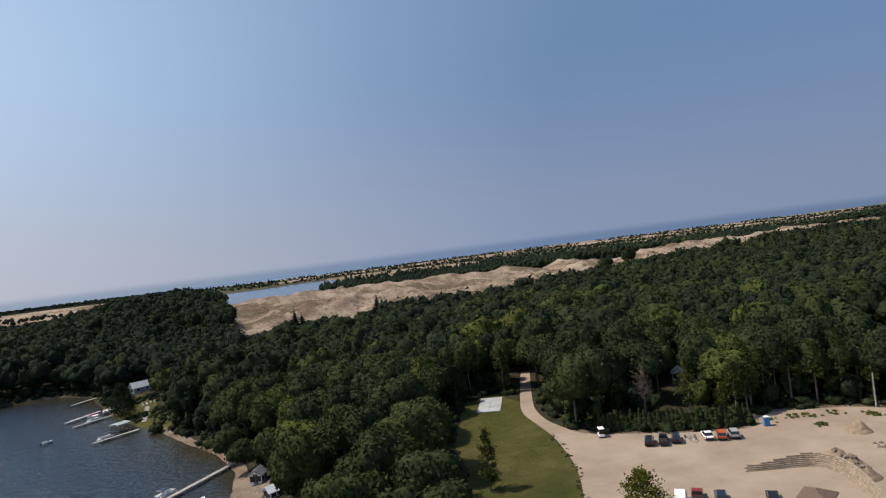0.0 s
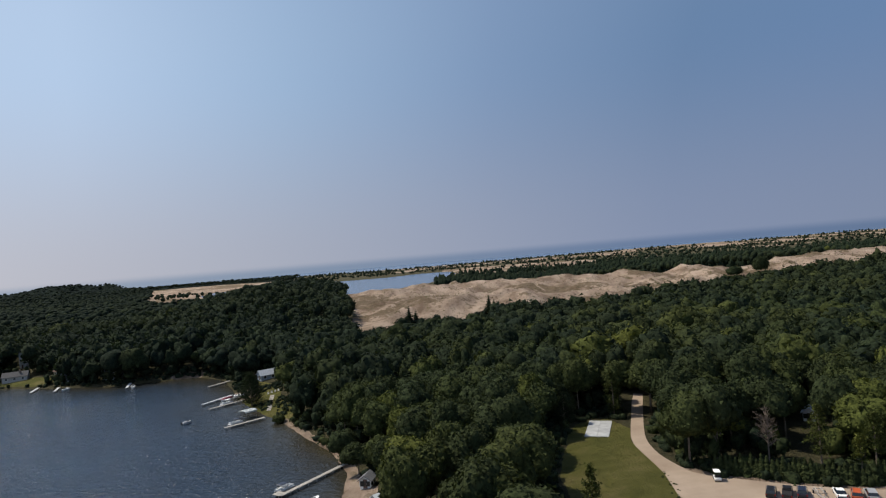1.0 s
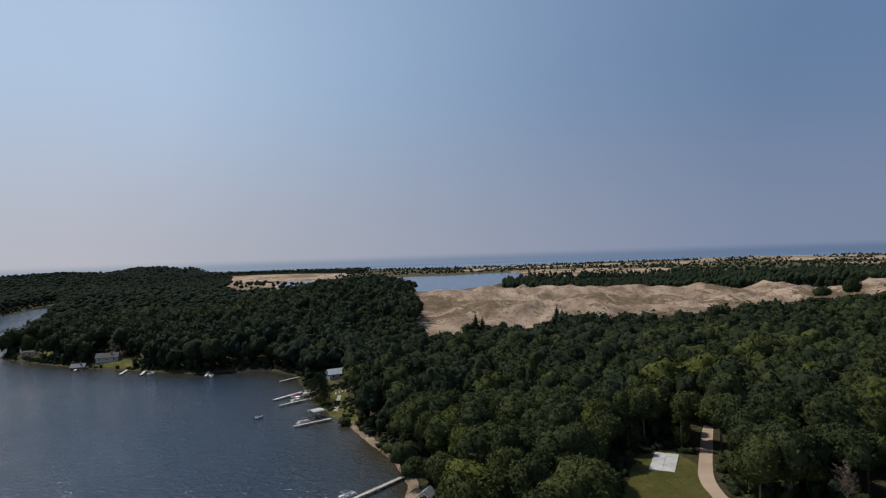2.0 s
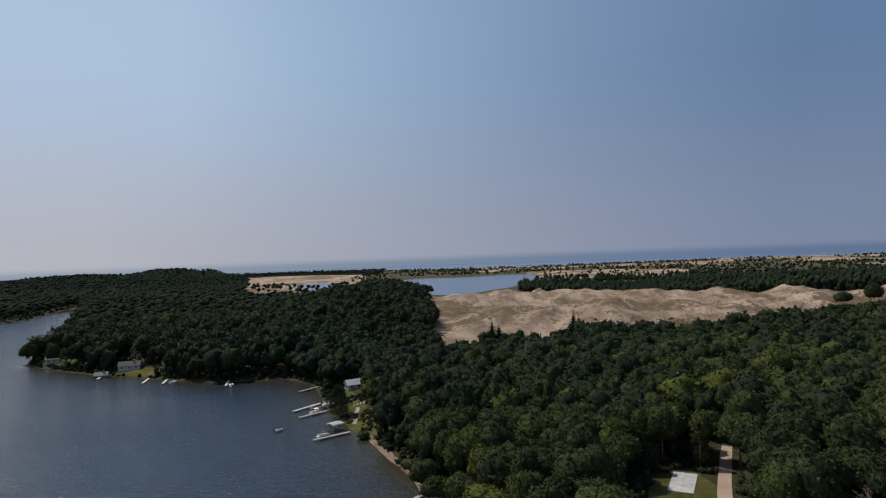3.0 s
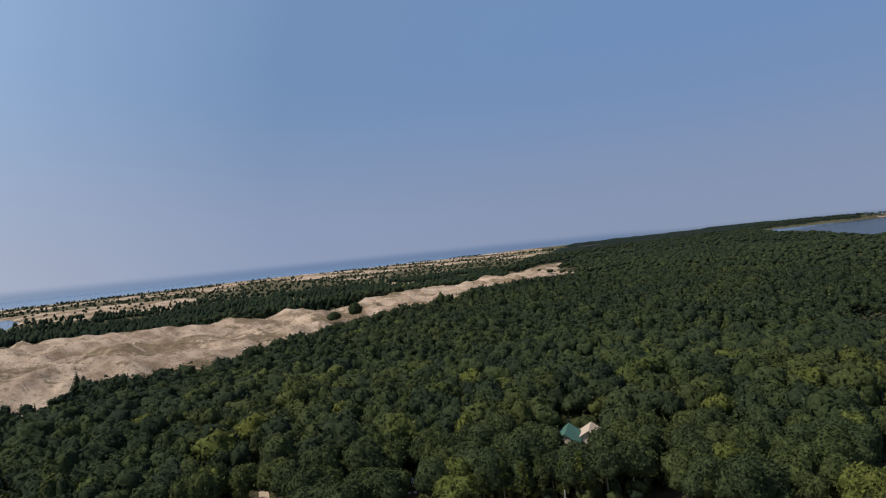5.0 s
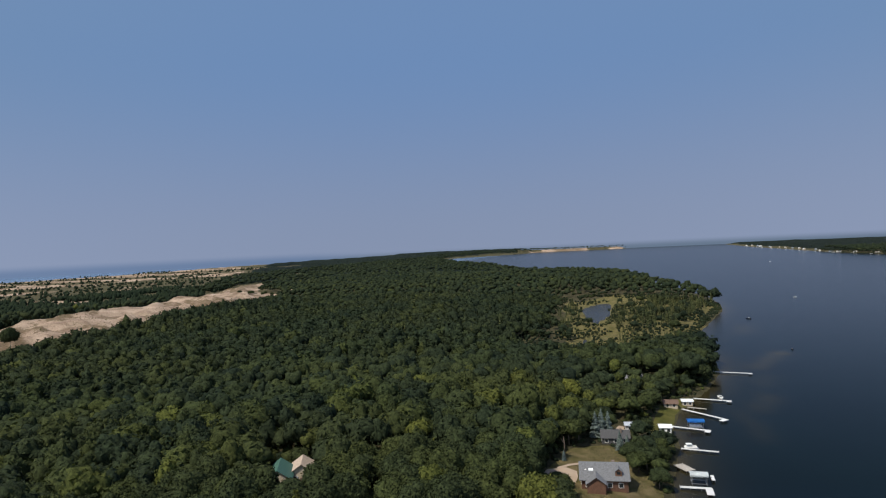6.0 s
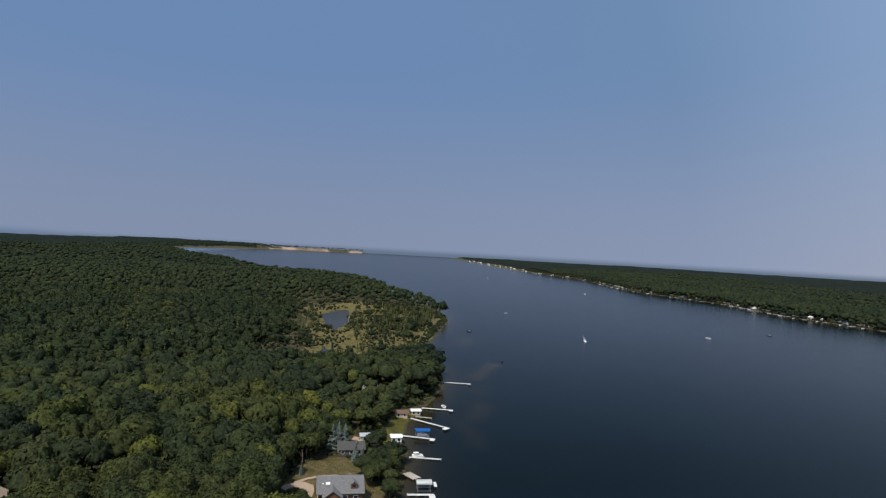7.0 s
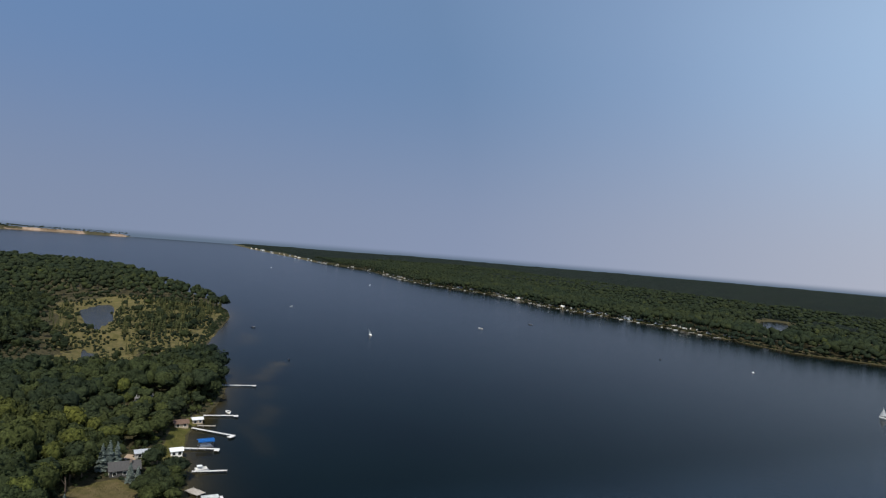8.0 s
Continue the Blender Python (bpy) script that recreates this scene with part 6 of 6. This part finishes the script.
def sail_boat(x, y, head, L, label):
    ob = thing("sailing_boat", x, y, 0.1, head, label, "boat", "boats on the lake")
    part("hull", hull_bm(L, L * 0.3, 1.1), M_WHITE, ob)
    part("mast", cone_bm(0.07, 0.04, L * 1.25, (0, L * 0.1, 0.5), 8), M_RIM, ob)
    bm = bmesh.new()
    limb(bm, (0, L * 0.1, 1.5), (0.5, -L * 0.38, 1.5), 0.05, 0.05)
    part("boom", bm, M_RIM, ob)

    def cloth(a, b, c, belly):
        bm = bmesh.new()
        n = 6
        rows = []
        for i in range(n + 1):
            row = []
            for j in range(n + 1 - i):
                u, v = i / n, j / n
                p = Vector(a) * (1 - u - v) + Vector(b) * u + Vector(c) * v
                p.x += belly * u * (1 - u - v) * 4 + belly * v * (1 - u - v)
                row.append(bm.verts.new(p))
            rows.append(row)
        for i in range(n):
            for j in range(n - i):
                bm.faces.new((rows[i][j], rows[i + 1][j], rows[i][j + 1]))
                if j < n - i - 1:
                    bm.faces.new((rows[i + 1][j], rows[i + 1][j + 1], rows[i][j + 1]))
        bmesh.ops.solidify(bm, geom=bm.faces[:], thickness=0.02)
        return bm

    part("mainsail", cloth((0, L * 0.09, 1.6), (0.5, -L * 0.37, 1.6), (0, L * 0.1, L * 1.22), 0.5), M_SAIL, ob)
    part("jib", cloth((0, L * 0.46, 1.0), (0.4, L * 0.14, 1.3), (0, L * 0.1, L * 1.0), 0.4), M_SAIL, ob)
    return ob


heeled = sail_boat(590, -178, 84, 5.6, "white sailing boat heeling under way on the lake")
heeled.matrix_basis = heeled.matrix_basis @ Matrix.Rotation(radians(-20), 4, "Y")
sail_boat(252, -450, 80, 6.0, "white sailing boat near the far shore")
for k, (x, y, h) in enumerate(((657, -340, 250), (825, -140, 300), (626, -66, 30), (707, -442, 80), (1799, -258, 90), (1305, -399, 120))):
    motor_boat(x, y, h, 0.1, "white motor boat out on the lake", "boats on the lake", 7.0 if k != 2 else 4.5, 2.6 if k != 2 else 1.8, M_WHITE if k not in (2, 3) else M_NAVY)


def buoy(x, y, paint, label):
    ob = thing("mooring_buoy", x, y, 0, 0, label, "buoy", "buoys on the lake")
    bm = bmesh.new()
    bmesh.ops.create_uvsphere(bm, u_segments=16, v_segments=10, radius=0.9)
    for v in bm.verts:
        v.co.z = v.co.z * 0.8 + 0.25
    part("float", bm, paint, ob, smooth=True)
    part("top_ring", cone_bm(0.18, 0.12, 0.5, (0, 0, 0.9), 8), M_NAVY, ob)
    return ob


buoy(462, -73, M_NAVY, "dark mooring buoy floating on the lake")
buoy(463, -444, M_NAVY, "dark mooring buoy floating on the lake")
buoy(400, -500, M_WHITE, "white mooring buoy floating on the lake")

# ---- houses of the west shore ----
house(-46.0, 303, 62, 5.6, 7.4, 2.3, 1.9, M_BLUE_WALL, M_SLATE, "grey cottage with a pale blue-grey roof", chimney=False)
house(-1.0, 150.0, 20, 2.6, 3.4, 2.0, 0.9, M_WHITE, M_GREY_ROOF, "small white beach shed among trees", chimney=False, category="shed")
house(1.8, 136.5, 60, 2.2, 3.2, 1.5, 0.8, M_WHITE, M_PALE_ROOF, "low white boathouse behind the beach", chimney=False, category="boathouse")
feathery_tree(-45.5, 257.5, 12.5, 5.2, 655, 0.36, "broad feathery green tree beside the sandy landing", "trees by the cottage", 0.12, 0.75, "tree", 6.0)
for k, (x, y, s) in enumerate(((-3.2, 160.0, 0.75), (2.6, 154.0, 0.85), (4.4, 146.5, 0.9), (5.6, 140.0, 0.8), (-6.5, 172.5, 0.7))):
    plant(x, y, k, k % 2, s, 0.8, k * 1.1, "trees behind the beach", 2.2)
plant(-31.0, 226.0, 1, 1, 0.35, 0.5, 2.0, "trees by the cottage", 2.0)
house(-197, 386, 75, 7, 12, 2.6, 2.2, M_CANVAS_WALL, M_DARK_ROOF, "long lakeside house with a dark roof and grey front", group="lakeside houses")
house(-213, 430, 20, 4.5, 6, 9.0, 2.4, M_WHITE, M_GREY_ROOF, "tall white house above the trees", group="lakeside houses")
house(-168, 382, 80, 8, 11, 3.2, 2.2, M_TAN_WALL, M_BROWN_ROOF, "tan lakeside house among trees", group="lakeside houses")
house(-133, 356, 85, 7, 9, 3.0, 2.0, M_BLUE_WALL, M_GREY_ROOF, "small grey cottage under shore trees", group="lakeside houses")
house(-160, 366, 70, 5, 7, 2.6, 1.8, M_BLUE_WALL, M_GREY_ROOF, "small blue-grey cottage at the lawn's edge", group="lakeside houses")
plant(-288, 428, 0, 0, 1.3, 1.1, 0.4, "trees on the grassy point", 2.5)
plant(-262, 414, 3, 0, 1.2, 0.95, 2.2, "trees on the grassy point", 2.5)
plant(-251, 411, 1, 0, 1.05, 0.9, 3.1, "trees on the grassy point", 2.5)
plant(-285, 452, 2, 0, 1.3, 1.1, 1.4, "trees on the grassy point", 2.5)
house(-207, 372, 75, 5, 7, 2.2, 1.6, M_RED_WALL, M_GREY_ROOF, "red-brown cottage beside the lake", group="lakeside houses")
house(-268, 424, 60, 7, 10, 3.2, 2.2, M_TAN_WALL, M_GREY_ROOF, "tan house on the lawn of the point", group="lakeside houses")


def steps(x, y, head, n):
    ob = thing("garden_steps", x, y, one_height(x, y), head, "pale wooden steps up the grassy bank", "steps")
    for k in range(n):
        z = one_height(x + math.sin(radians(head)) * k * 0.9, y + math.cos(radians(head)) * k * 0.9) - one_height(x, y)
        part("step", box_bm(1.6, 0.85, 0.2, (0, k * 0.9, z + 0.02), 0.02), M_PLANK, ob)
    return ob


steps(-37, 244, -4, 24)


def garden_chair(x, y, head):
    ob = thing("garden_chair", x, y, one_height(x, y), head, "white wooden garden chair on the lawn", "chair", "chairs on the lawn")
    part("seat", box_bm(0.6, 0.55, 0.05, (0, 0, 0.38), 0.01), M_WHITE, ob)
    part("backrest", box_bm(0.6, 0.06, 0.65, (0, -0.27, 0.42), 0.01), M_WHITE, ob)
    for sx in (-1, 1):
        part("armrest", box_bm(0.1, 0.55, 0.04, (sx * 0.32, 0, 0.6)), M_WHITE, ob)
        for sy in (-1, 1):
            part("leg", box_bm(0.06, 0.06, 0.4, (sx * 0.27, sy * 0.24, 0)), M_WHITE, ob)
    return ob


for k in range(4):
    garden_chair(-40.5 + 1.3 * k, 268.0 + 0.6 * k, 190)

# ---- houses and sheds of the east shore ----
def lake_house(x, y, head):
    ob = thing("house", x, y, one_height(x, y), head, "large brown house with a grey shingled roof", "house")
    part("wall", gable_walls(10, 14, 3.6, 3.4), M_RED_WALL, ob)
    rf = part("roof", gable_roof(10, 14, 3.6, 3.4, 0.7, 0.2), M_GREY_ROOF, ob)
    wing = part("wing", gable_walls(5.5, 6, 3.2, 2.0), M_RED_WALL, ob, at=pose(5.2, -2.6, 0, 0, 0, 90))
    part("wing_roof", gable_roof(5.5, 6, 3.2, 2.0, 0.5, 0.2), M_GREY_ROOF, wing)
    for yy in (4.3,):
        dm = part("dormer", gable_walls(2.0, 2.6, 1.2, 0.8), M_RED_WALL, ob, at=pose(3.0, yy, 4.55, 0, 0, 90))
        part("dormer_roof", gable_roof(2.0, 2.6, 1.2, 0.8, 0.25, 0.12), M_GREY_ROOF, dm)
        part("dormer_window", box_bm(1.1, 0.1, 0.8, (0, -1.32, 0.3)), M_GLASS, dm)
    part("chimney", box_bm(0.9, 1.1, 2.6, (-1.4, 3.0, 4.6), 0.05), M_ROCK, rf)
    part("roof_vent", box_bm(0.4, 0.5, 0.5, (2.4, -5.6, 5.1), 0.03), M_WHITE, rf)
    part("skylight", box_bm(0.9, 1.4, 0.12, (0, 0, 0), 0.02), M_PALE_ROOF, rf, at=pose(2.6, -4.0, 5.55, 0, 34, 0))
    for s in (-1, 1):
        for k in range(4):
            window_on(ob, s * 5.03, -5 + 3.3 * k, 1.7, 1.3, 1.3, 90)
        window_on(ob, -2.2, s * 7.03, 1.7, 1.3, 1.3, 0)
        window_on(ob, 2.2, s * 7.03, 1.7, 1.3, 1.3, 0)
    part("door", box_bm(1.1, 0.12, 2.1, (0, 7.03, 0.0), 0.02), M_WHITE, ob)
    return ob


sheet_over("gravel_yard", [(244, 25.5), (250, 28), (255, 27), (254, 24.5), (247, 23.5)], M_GRAVEL, 0.15, "small pale gravel yard behind the spruces", "yard")
lake_house(191.0, 27.5, 172)
for x, y, s, w in ((180, 44.5, 0.45, 0.8), (183.5, 40.5, 0.4, 0.75), (178.5, 49, 0.5, 0.85), (185, 48.5, 0.4, 0.7), (176, 38, 0.5, 0.8)):
    plant(x, y, int(x) % 5, 1, s, w, x, "garden trees of the lake house", 1.2)
sheet_over("driveway", [(184, 48.5), (186, 36.2), (194, 36.0), (199, 37), (201.5, 41), (198, 46.5), (192, 49)], M_GRAVEL, 0.15, "pale gravel driveway beside the house", "driveway")
sheet_over("garden_path", ribbon([(200, 43.5), (204, 40), (207.5, 35), (209, 30.5), (208.5, 26.5), (206, 23)], 1.5), M_GRAVEL, 0.18, "curved pale garden path round the house", "path")
house(234, 27, 172, 7, 10, 2.6, 1.9, M_DARK_ROOF, M_DARK_ROOF, "dark grey house among spruces")
house(257, 9.0, 172, 4.0, 4.4, 2.4, 0.7, M_WHITE, M_PALE_ROOF, "small white boathouse on the lawn", chimney=False, category="boathouse")
house(304, -1.0, 172, 3.6, 4.6, 2.2, 0.6, M_TAN_WALL, M_PALE_ROOF, "low shed with a pale roof by the water", chimney=False, category="shed")
house(296, 6.5, 172, 4.4, 6.0, 2.0, 1.1, M_TAN_WALL, M_BROWN_ROOF, "brown-roofed shed by the shore lawn", chimney=False, category="shed")
house(331, 24, 172, 6, 8, 3.4, 1.8, M_BLUE_WALL, M_GREY_ROOF, "grey house hidden in the trees")
house(252, 21, 172, 4.2, 6.5, 2.4, 0.7, M_CANVAS_WALL, M_SLATE, "grey garage behind the spruces", chimney=False, category="garage")
house(164, 129, 62, 8.5, 12, 4.2, 3.0, M_TAN_WALL, M_GREEN_ROOF, "house with a green metal roof in a clearing", chimney=False)
house(171.5, 125.0, 62, 8.0, 9.5, 3.8, 2.6, M_TAN_WALL, M_TAN_ROOF, "garage with a weathered tan roof", chimney=False, category="garage")
for x, y, s, w in ((152, 116, 0.6, 0.8), (157, 108, 0.55, 0.8), (158, 141, 0.65, 0.9), (168, 143, 0.6, 0.85), (180, 131, 0.6, 0.8), (181, 119, 0.65, 0.9), (150, 128, 0.5, 0.8), (172, 110, 0.6, 0.85), (163, 106, 0.6, 0.9), (147, 121, 0.55, 0.8)):
    plant(x, y, int(x + y) % 5, int(x) % 2, s, w, x, "trees round the green-roofed house", 1.2)
house(111, 148, 40, 2.6, 3.2, 2.4, 1.0, M_WHITE, M_PALE_ROOF, "small white shed among the trees", chimney=False, category="shed")
house(1100, 715, 60, 12, 20, 5, 3, M_WHITE, M_PALE_ROOF, "white house beside the distant dunes", chimney=False, group="houses by the dunes")
house(1118, 736, 20, 10, 16, 5, 3, M_TAN_WALL, M_GREY_ROOF, "tan house beside the distant dunes", chimney=False, group="houses by the dunes")

for k, (x, y, h) in enumerate(((236.5, 34.5, 10.5), (237.5, 32.2, 11.5), (238.5, 29.8, 10.5), (225.0, 24.6, 7.5), (224.0, 22.0, 6.5), (207.5, 42.5, 3.6))):
    small_conifer("blue_spruce", x, y, h, h * 0.24, 640 + k, "blue-grey spruce beside the house", "spruce", "spruces beside the house", 0.8, M_SPRUCE, 18)
for k, (x, y, s, w) in enumerate(((206, 17.5, 0.5, 1.0), (210, 15, 0.55, 1.0), (212, 19, 0.55, 0.9), (222, 11, 0.5, 0.7), (196, 11, 0.42, 0.7), (241, 16, 0.6, 0.9), (224, 43, 0.7, 1.1), (229, 40, 0.6, 0.9))):
    plant(x, y, k % 5, 0 if k % 3 else 1, s, w, k * 1.3, "garden trees of the lake house")


def bare_trunk(x, y, h):
    ob = thing("bare_tree", x, y, one_height(x, y), 0, "pale dead tree trunk in the yard", "tree")
    bm = bmesh.new()
    limb(bm, (0, 0, -0.3), (0.1, 0, h * 0.65), 0.25, 0.2, 8)
    part("trunk", bm, M_DEADWOOD, ob)
    for a in (0.3, 2.4):
        bm = bmesh.new()
        limb(bm, (0.1, 0, h * 0.63), (0.1 + math.cos(a) * 1.6, math.sin(a) * 1.6, h), 0.16, 0.07, 6)
        part("branch", bm, M_DEADWOOD, ob)
    return ob


bare_trunk(213, 43.0, 6.5)

# conifers and single trees on the dune's edge
for k, (x, y, h, w) in enumerate(((94.5, 445, 13, 5.5), (33.5, 399, 16, 5.5))):
    small_conifer("dune_pine", x, y, h, w, 710 + k, "dark bushy pine before the sand slope", "pine", "pines at the dune's foot", 0.3, None, 14)
small_conifer("dune_pine", 90, 441, 17, 6.5, 701, "dark lone pine at the dune's foot", "pine", "pines at the dune's foot", 0.2, None, 14)
small_conifer("dune_pine", 29, 396, 19, 6.5, 702, "dark pine standing before the sand slope", "pine", "pines at the dune's foot", 0.3, None, 14)
small_conifer("dune_pine", 6, 392, 8, 2.2, 703, "small dark pine on the sand slope", "pine", "pines at the dune's foot", 0.3, None, 12)
for x, y, s, w in ((371, 540, 1.75, 1.5), (349, 548, 1.15, 1.5), (205, 437, 0.9, 0.9), (212, 441, 0.8, 0.9), (199, 434, 0.85, 0.8)):
    plant(x, y, 1, 0, s, w, x, "trees on the dune's edge", 2.9 * s)

dune_rng = random.Random(77)
for k in range(14):
    u = dune_rng.random()
    x, y = 830 + 170 * u + dune_rng.uniform(-25, 25), 640 + 90 * u + dune_rng.uniform(-22, 28)
    plant(x, y, k % 5, 0, dune_rng.uniform(0.35, 0.6), dune_rng.uniform(0.6, 1.0), k * 0.7, "bushy trees on the dune", 3.0)

# ---- houses along the far shore ----
far_kinds = [house(-3000 - 40 * k, 1200, 0, 9 + k, 12 + k, 3.6 + 0.6 * (k % 2), 2.6, (M_WHITE, M_TAN_WALL, M_BLUE_WALL, M_WHITE)[k], (M_GREY_ROOF, M_PALE_ROOF, M_GREY_ROOF, M_BROWN_ROOF)[k],
                   ("white house on the far lake shore", "tan house on the far lake shore", "blue-grey house on the far lake shore", "white house with a brown roof across the lake")[k],
                   group="houses on the far shore") for k in range(4)]
far_rng = random.Random(33)
shore = [Vector((*q, 0)) for q in FAR_SHORE[2:12]]
spots, far_boats = [], []
for a, b in zip(shore[:-1], shore[1:]):
    d = (b - a)
    n = max(1, int(d.length / (19 if a.x < 1250 else 34)))
    out = Vector((d.y, -d.x, 0)).normalized()
    if out.y > 0:
        out = -out
    for i in range(n):
        if a.x > 1900 and i % 3:
            continue
        spots.append((a.lerp(b, (i + far_rng.uniform(0.1, 0.9)) / n), out, d))
for k, (p, out, d) in enumerate(spots):
    q = p + out * far_rng.uniform(5, 22)
    head = math.degrees(math.atan2(d.x, d.y)) + far_rng.uniform(-15, 15)
    m = pose(q.x, q.y, one_height(q.x, q.y), 0, 0, -head)
    if k < 4:
        far_kinds[k].matrix_basis = m
    else:
        s = far_rng.uniform(0.5, 0.85)
        copy_thing(far_kinds[far_rng.choice((0, 1, 1, 2, 2, 3))], m @ Matrix.Diagonal((s, s, s, 1)))
    if k % 2:
        moor = p - out * far_rng.uniform(5, 12)
        if len(far_boats) < 2:
            far_boats.append(motor_boat(moor.x, moor.y, head + 90, 0.1, "white motor boat moored off the far shore", "boats at the far shore", 7.0, 2.5, M_WHITE, (None, M_CANVAS)[len(far_boats)]))
        else:
            copy_thing(far_boats[k // 2 % 2], pose(moor.x, moor.y, 0.1, 0, 0, -head - 90 + far_rng.uniform(-25, 25)))
    else:
        tip = p - out * far_rng.uniform(10, 16)
        base = p + out * 1.5
        pier(base.x, base.y, tip.x, tip.y, 1.6, "white pier on the far lake shore", "piers on the far shore")

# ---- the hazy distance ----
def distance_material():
    """Sea and wooded land far off, as glowing colour with haze painted in towards the horizon."""
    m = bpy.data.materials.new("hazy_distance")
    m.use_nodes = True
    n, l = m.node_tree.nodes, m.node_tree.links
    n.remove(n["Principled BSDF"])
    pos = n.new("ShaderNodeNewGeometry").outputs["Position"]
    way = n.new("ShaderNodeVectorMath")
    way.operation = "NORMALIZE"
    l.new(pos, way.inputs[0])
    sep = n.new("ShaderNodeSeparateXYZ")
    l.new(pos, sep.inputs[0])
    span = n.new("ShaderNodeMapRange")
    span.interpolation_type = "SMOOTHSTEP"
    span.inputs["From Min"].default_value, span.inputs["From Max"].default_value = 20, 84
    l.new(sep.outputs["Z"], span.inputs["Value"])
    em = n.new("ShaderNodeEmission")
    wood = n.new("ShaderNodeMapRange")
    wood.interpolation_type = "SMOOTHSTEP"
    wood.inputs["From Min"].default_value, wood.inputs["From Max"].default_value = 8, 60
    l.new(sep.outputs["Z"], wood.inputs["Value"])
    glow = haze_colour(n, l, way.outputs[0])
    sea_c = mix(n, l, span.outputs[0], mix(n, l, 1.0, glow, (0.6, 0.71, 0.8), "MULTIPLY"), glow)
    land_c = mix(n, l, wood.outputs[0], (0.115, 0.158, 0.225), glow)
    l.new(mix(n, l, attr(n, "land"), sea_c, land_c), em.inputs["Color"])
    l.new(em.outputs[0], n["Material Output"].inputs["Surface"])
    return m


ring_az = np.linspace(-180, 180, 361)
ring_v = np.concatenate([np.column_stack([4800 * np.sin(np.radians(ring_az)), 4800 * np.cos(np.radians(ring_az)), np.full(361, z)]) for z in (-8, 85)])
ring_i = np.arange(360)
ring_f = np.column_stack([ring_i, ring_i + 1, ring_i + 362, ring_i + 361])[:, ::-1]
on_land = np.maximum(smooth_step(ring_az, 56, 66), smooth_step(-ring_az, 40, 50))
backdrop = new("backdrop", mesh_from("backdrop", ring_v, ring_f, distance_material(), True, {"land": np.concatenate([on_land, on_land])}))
tagged(backdrop, "hazy sea and wooded land at the horizon", "backdrop", kind="structure")
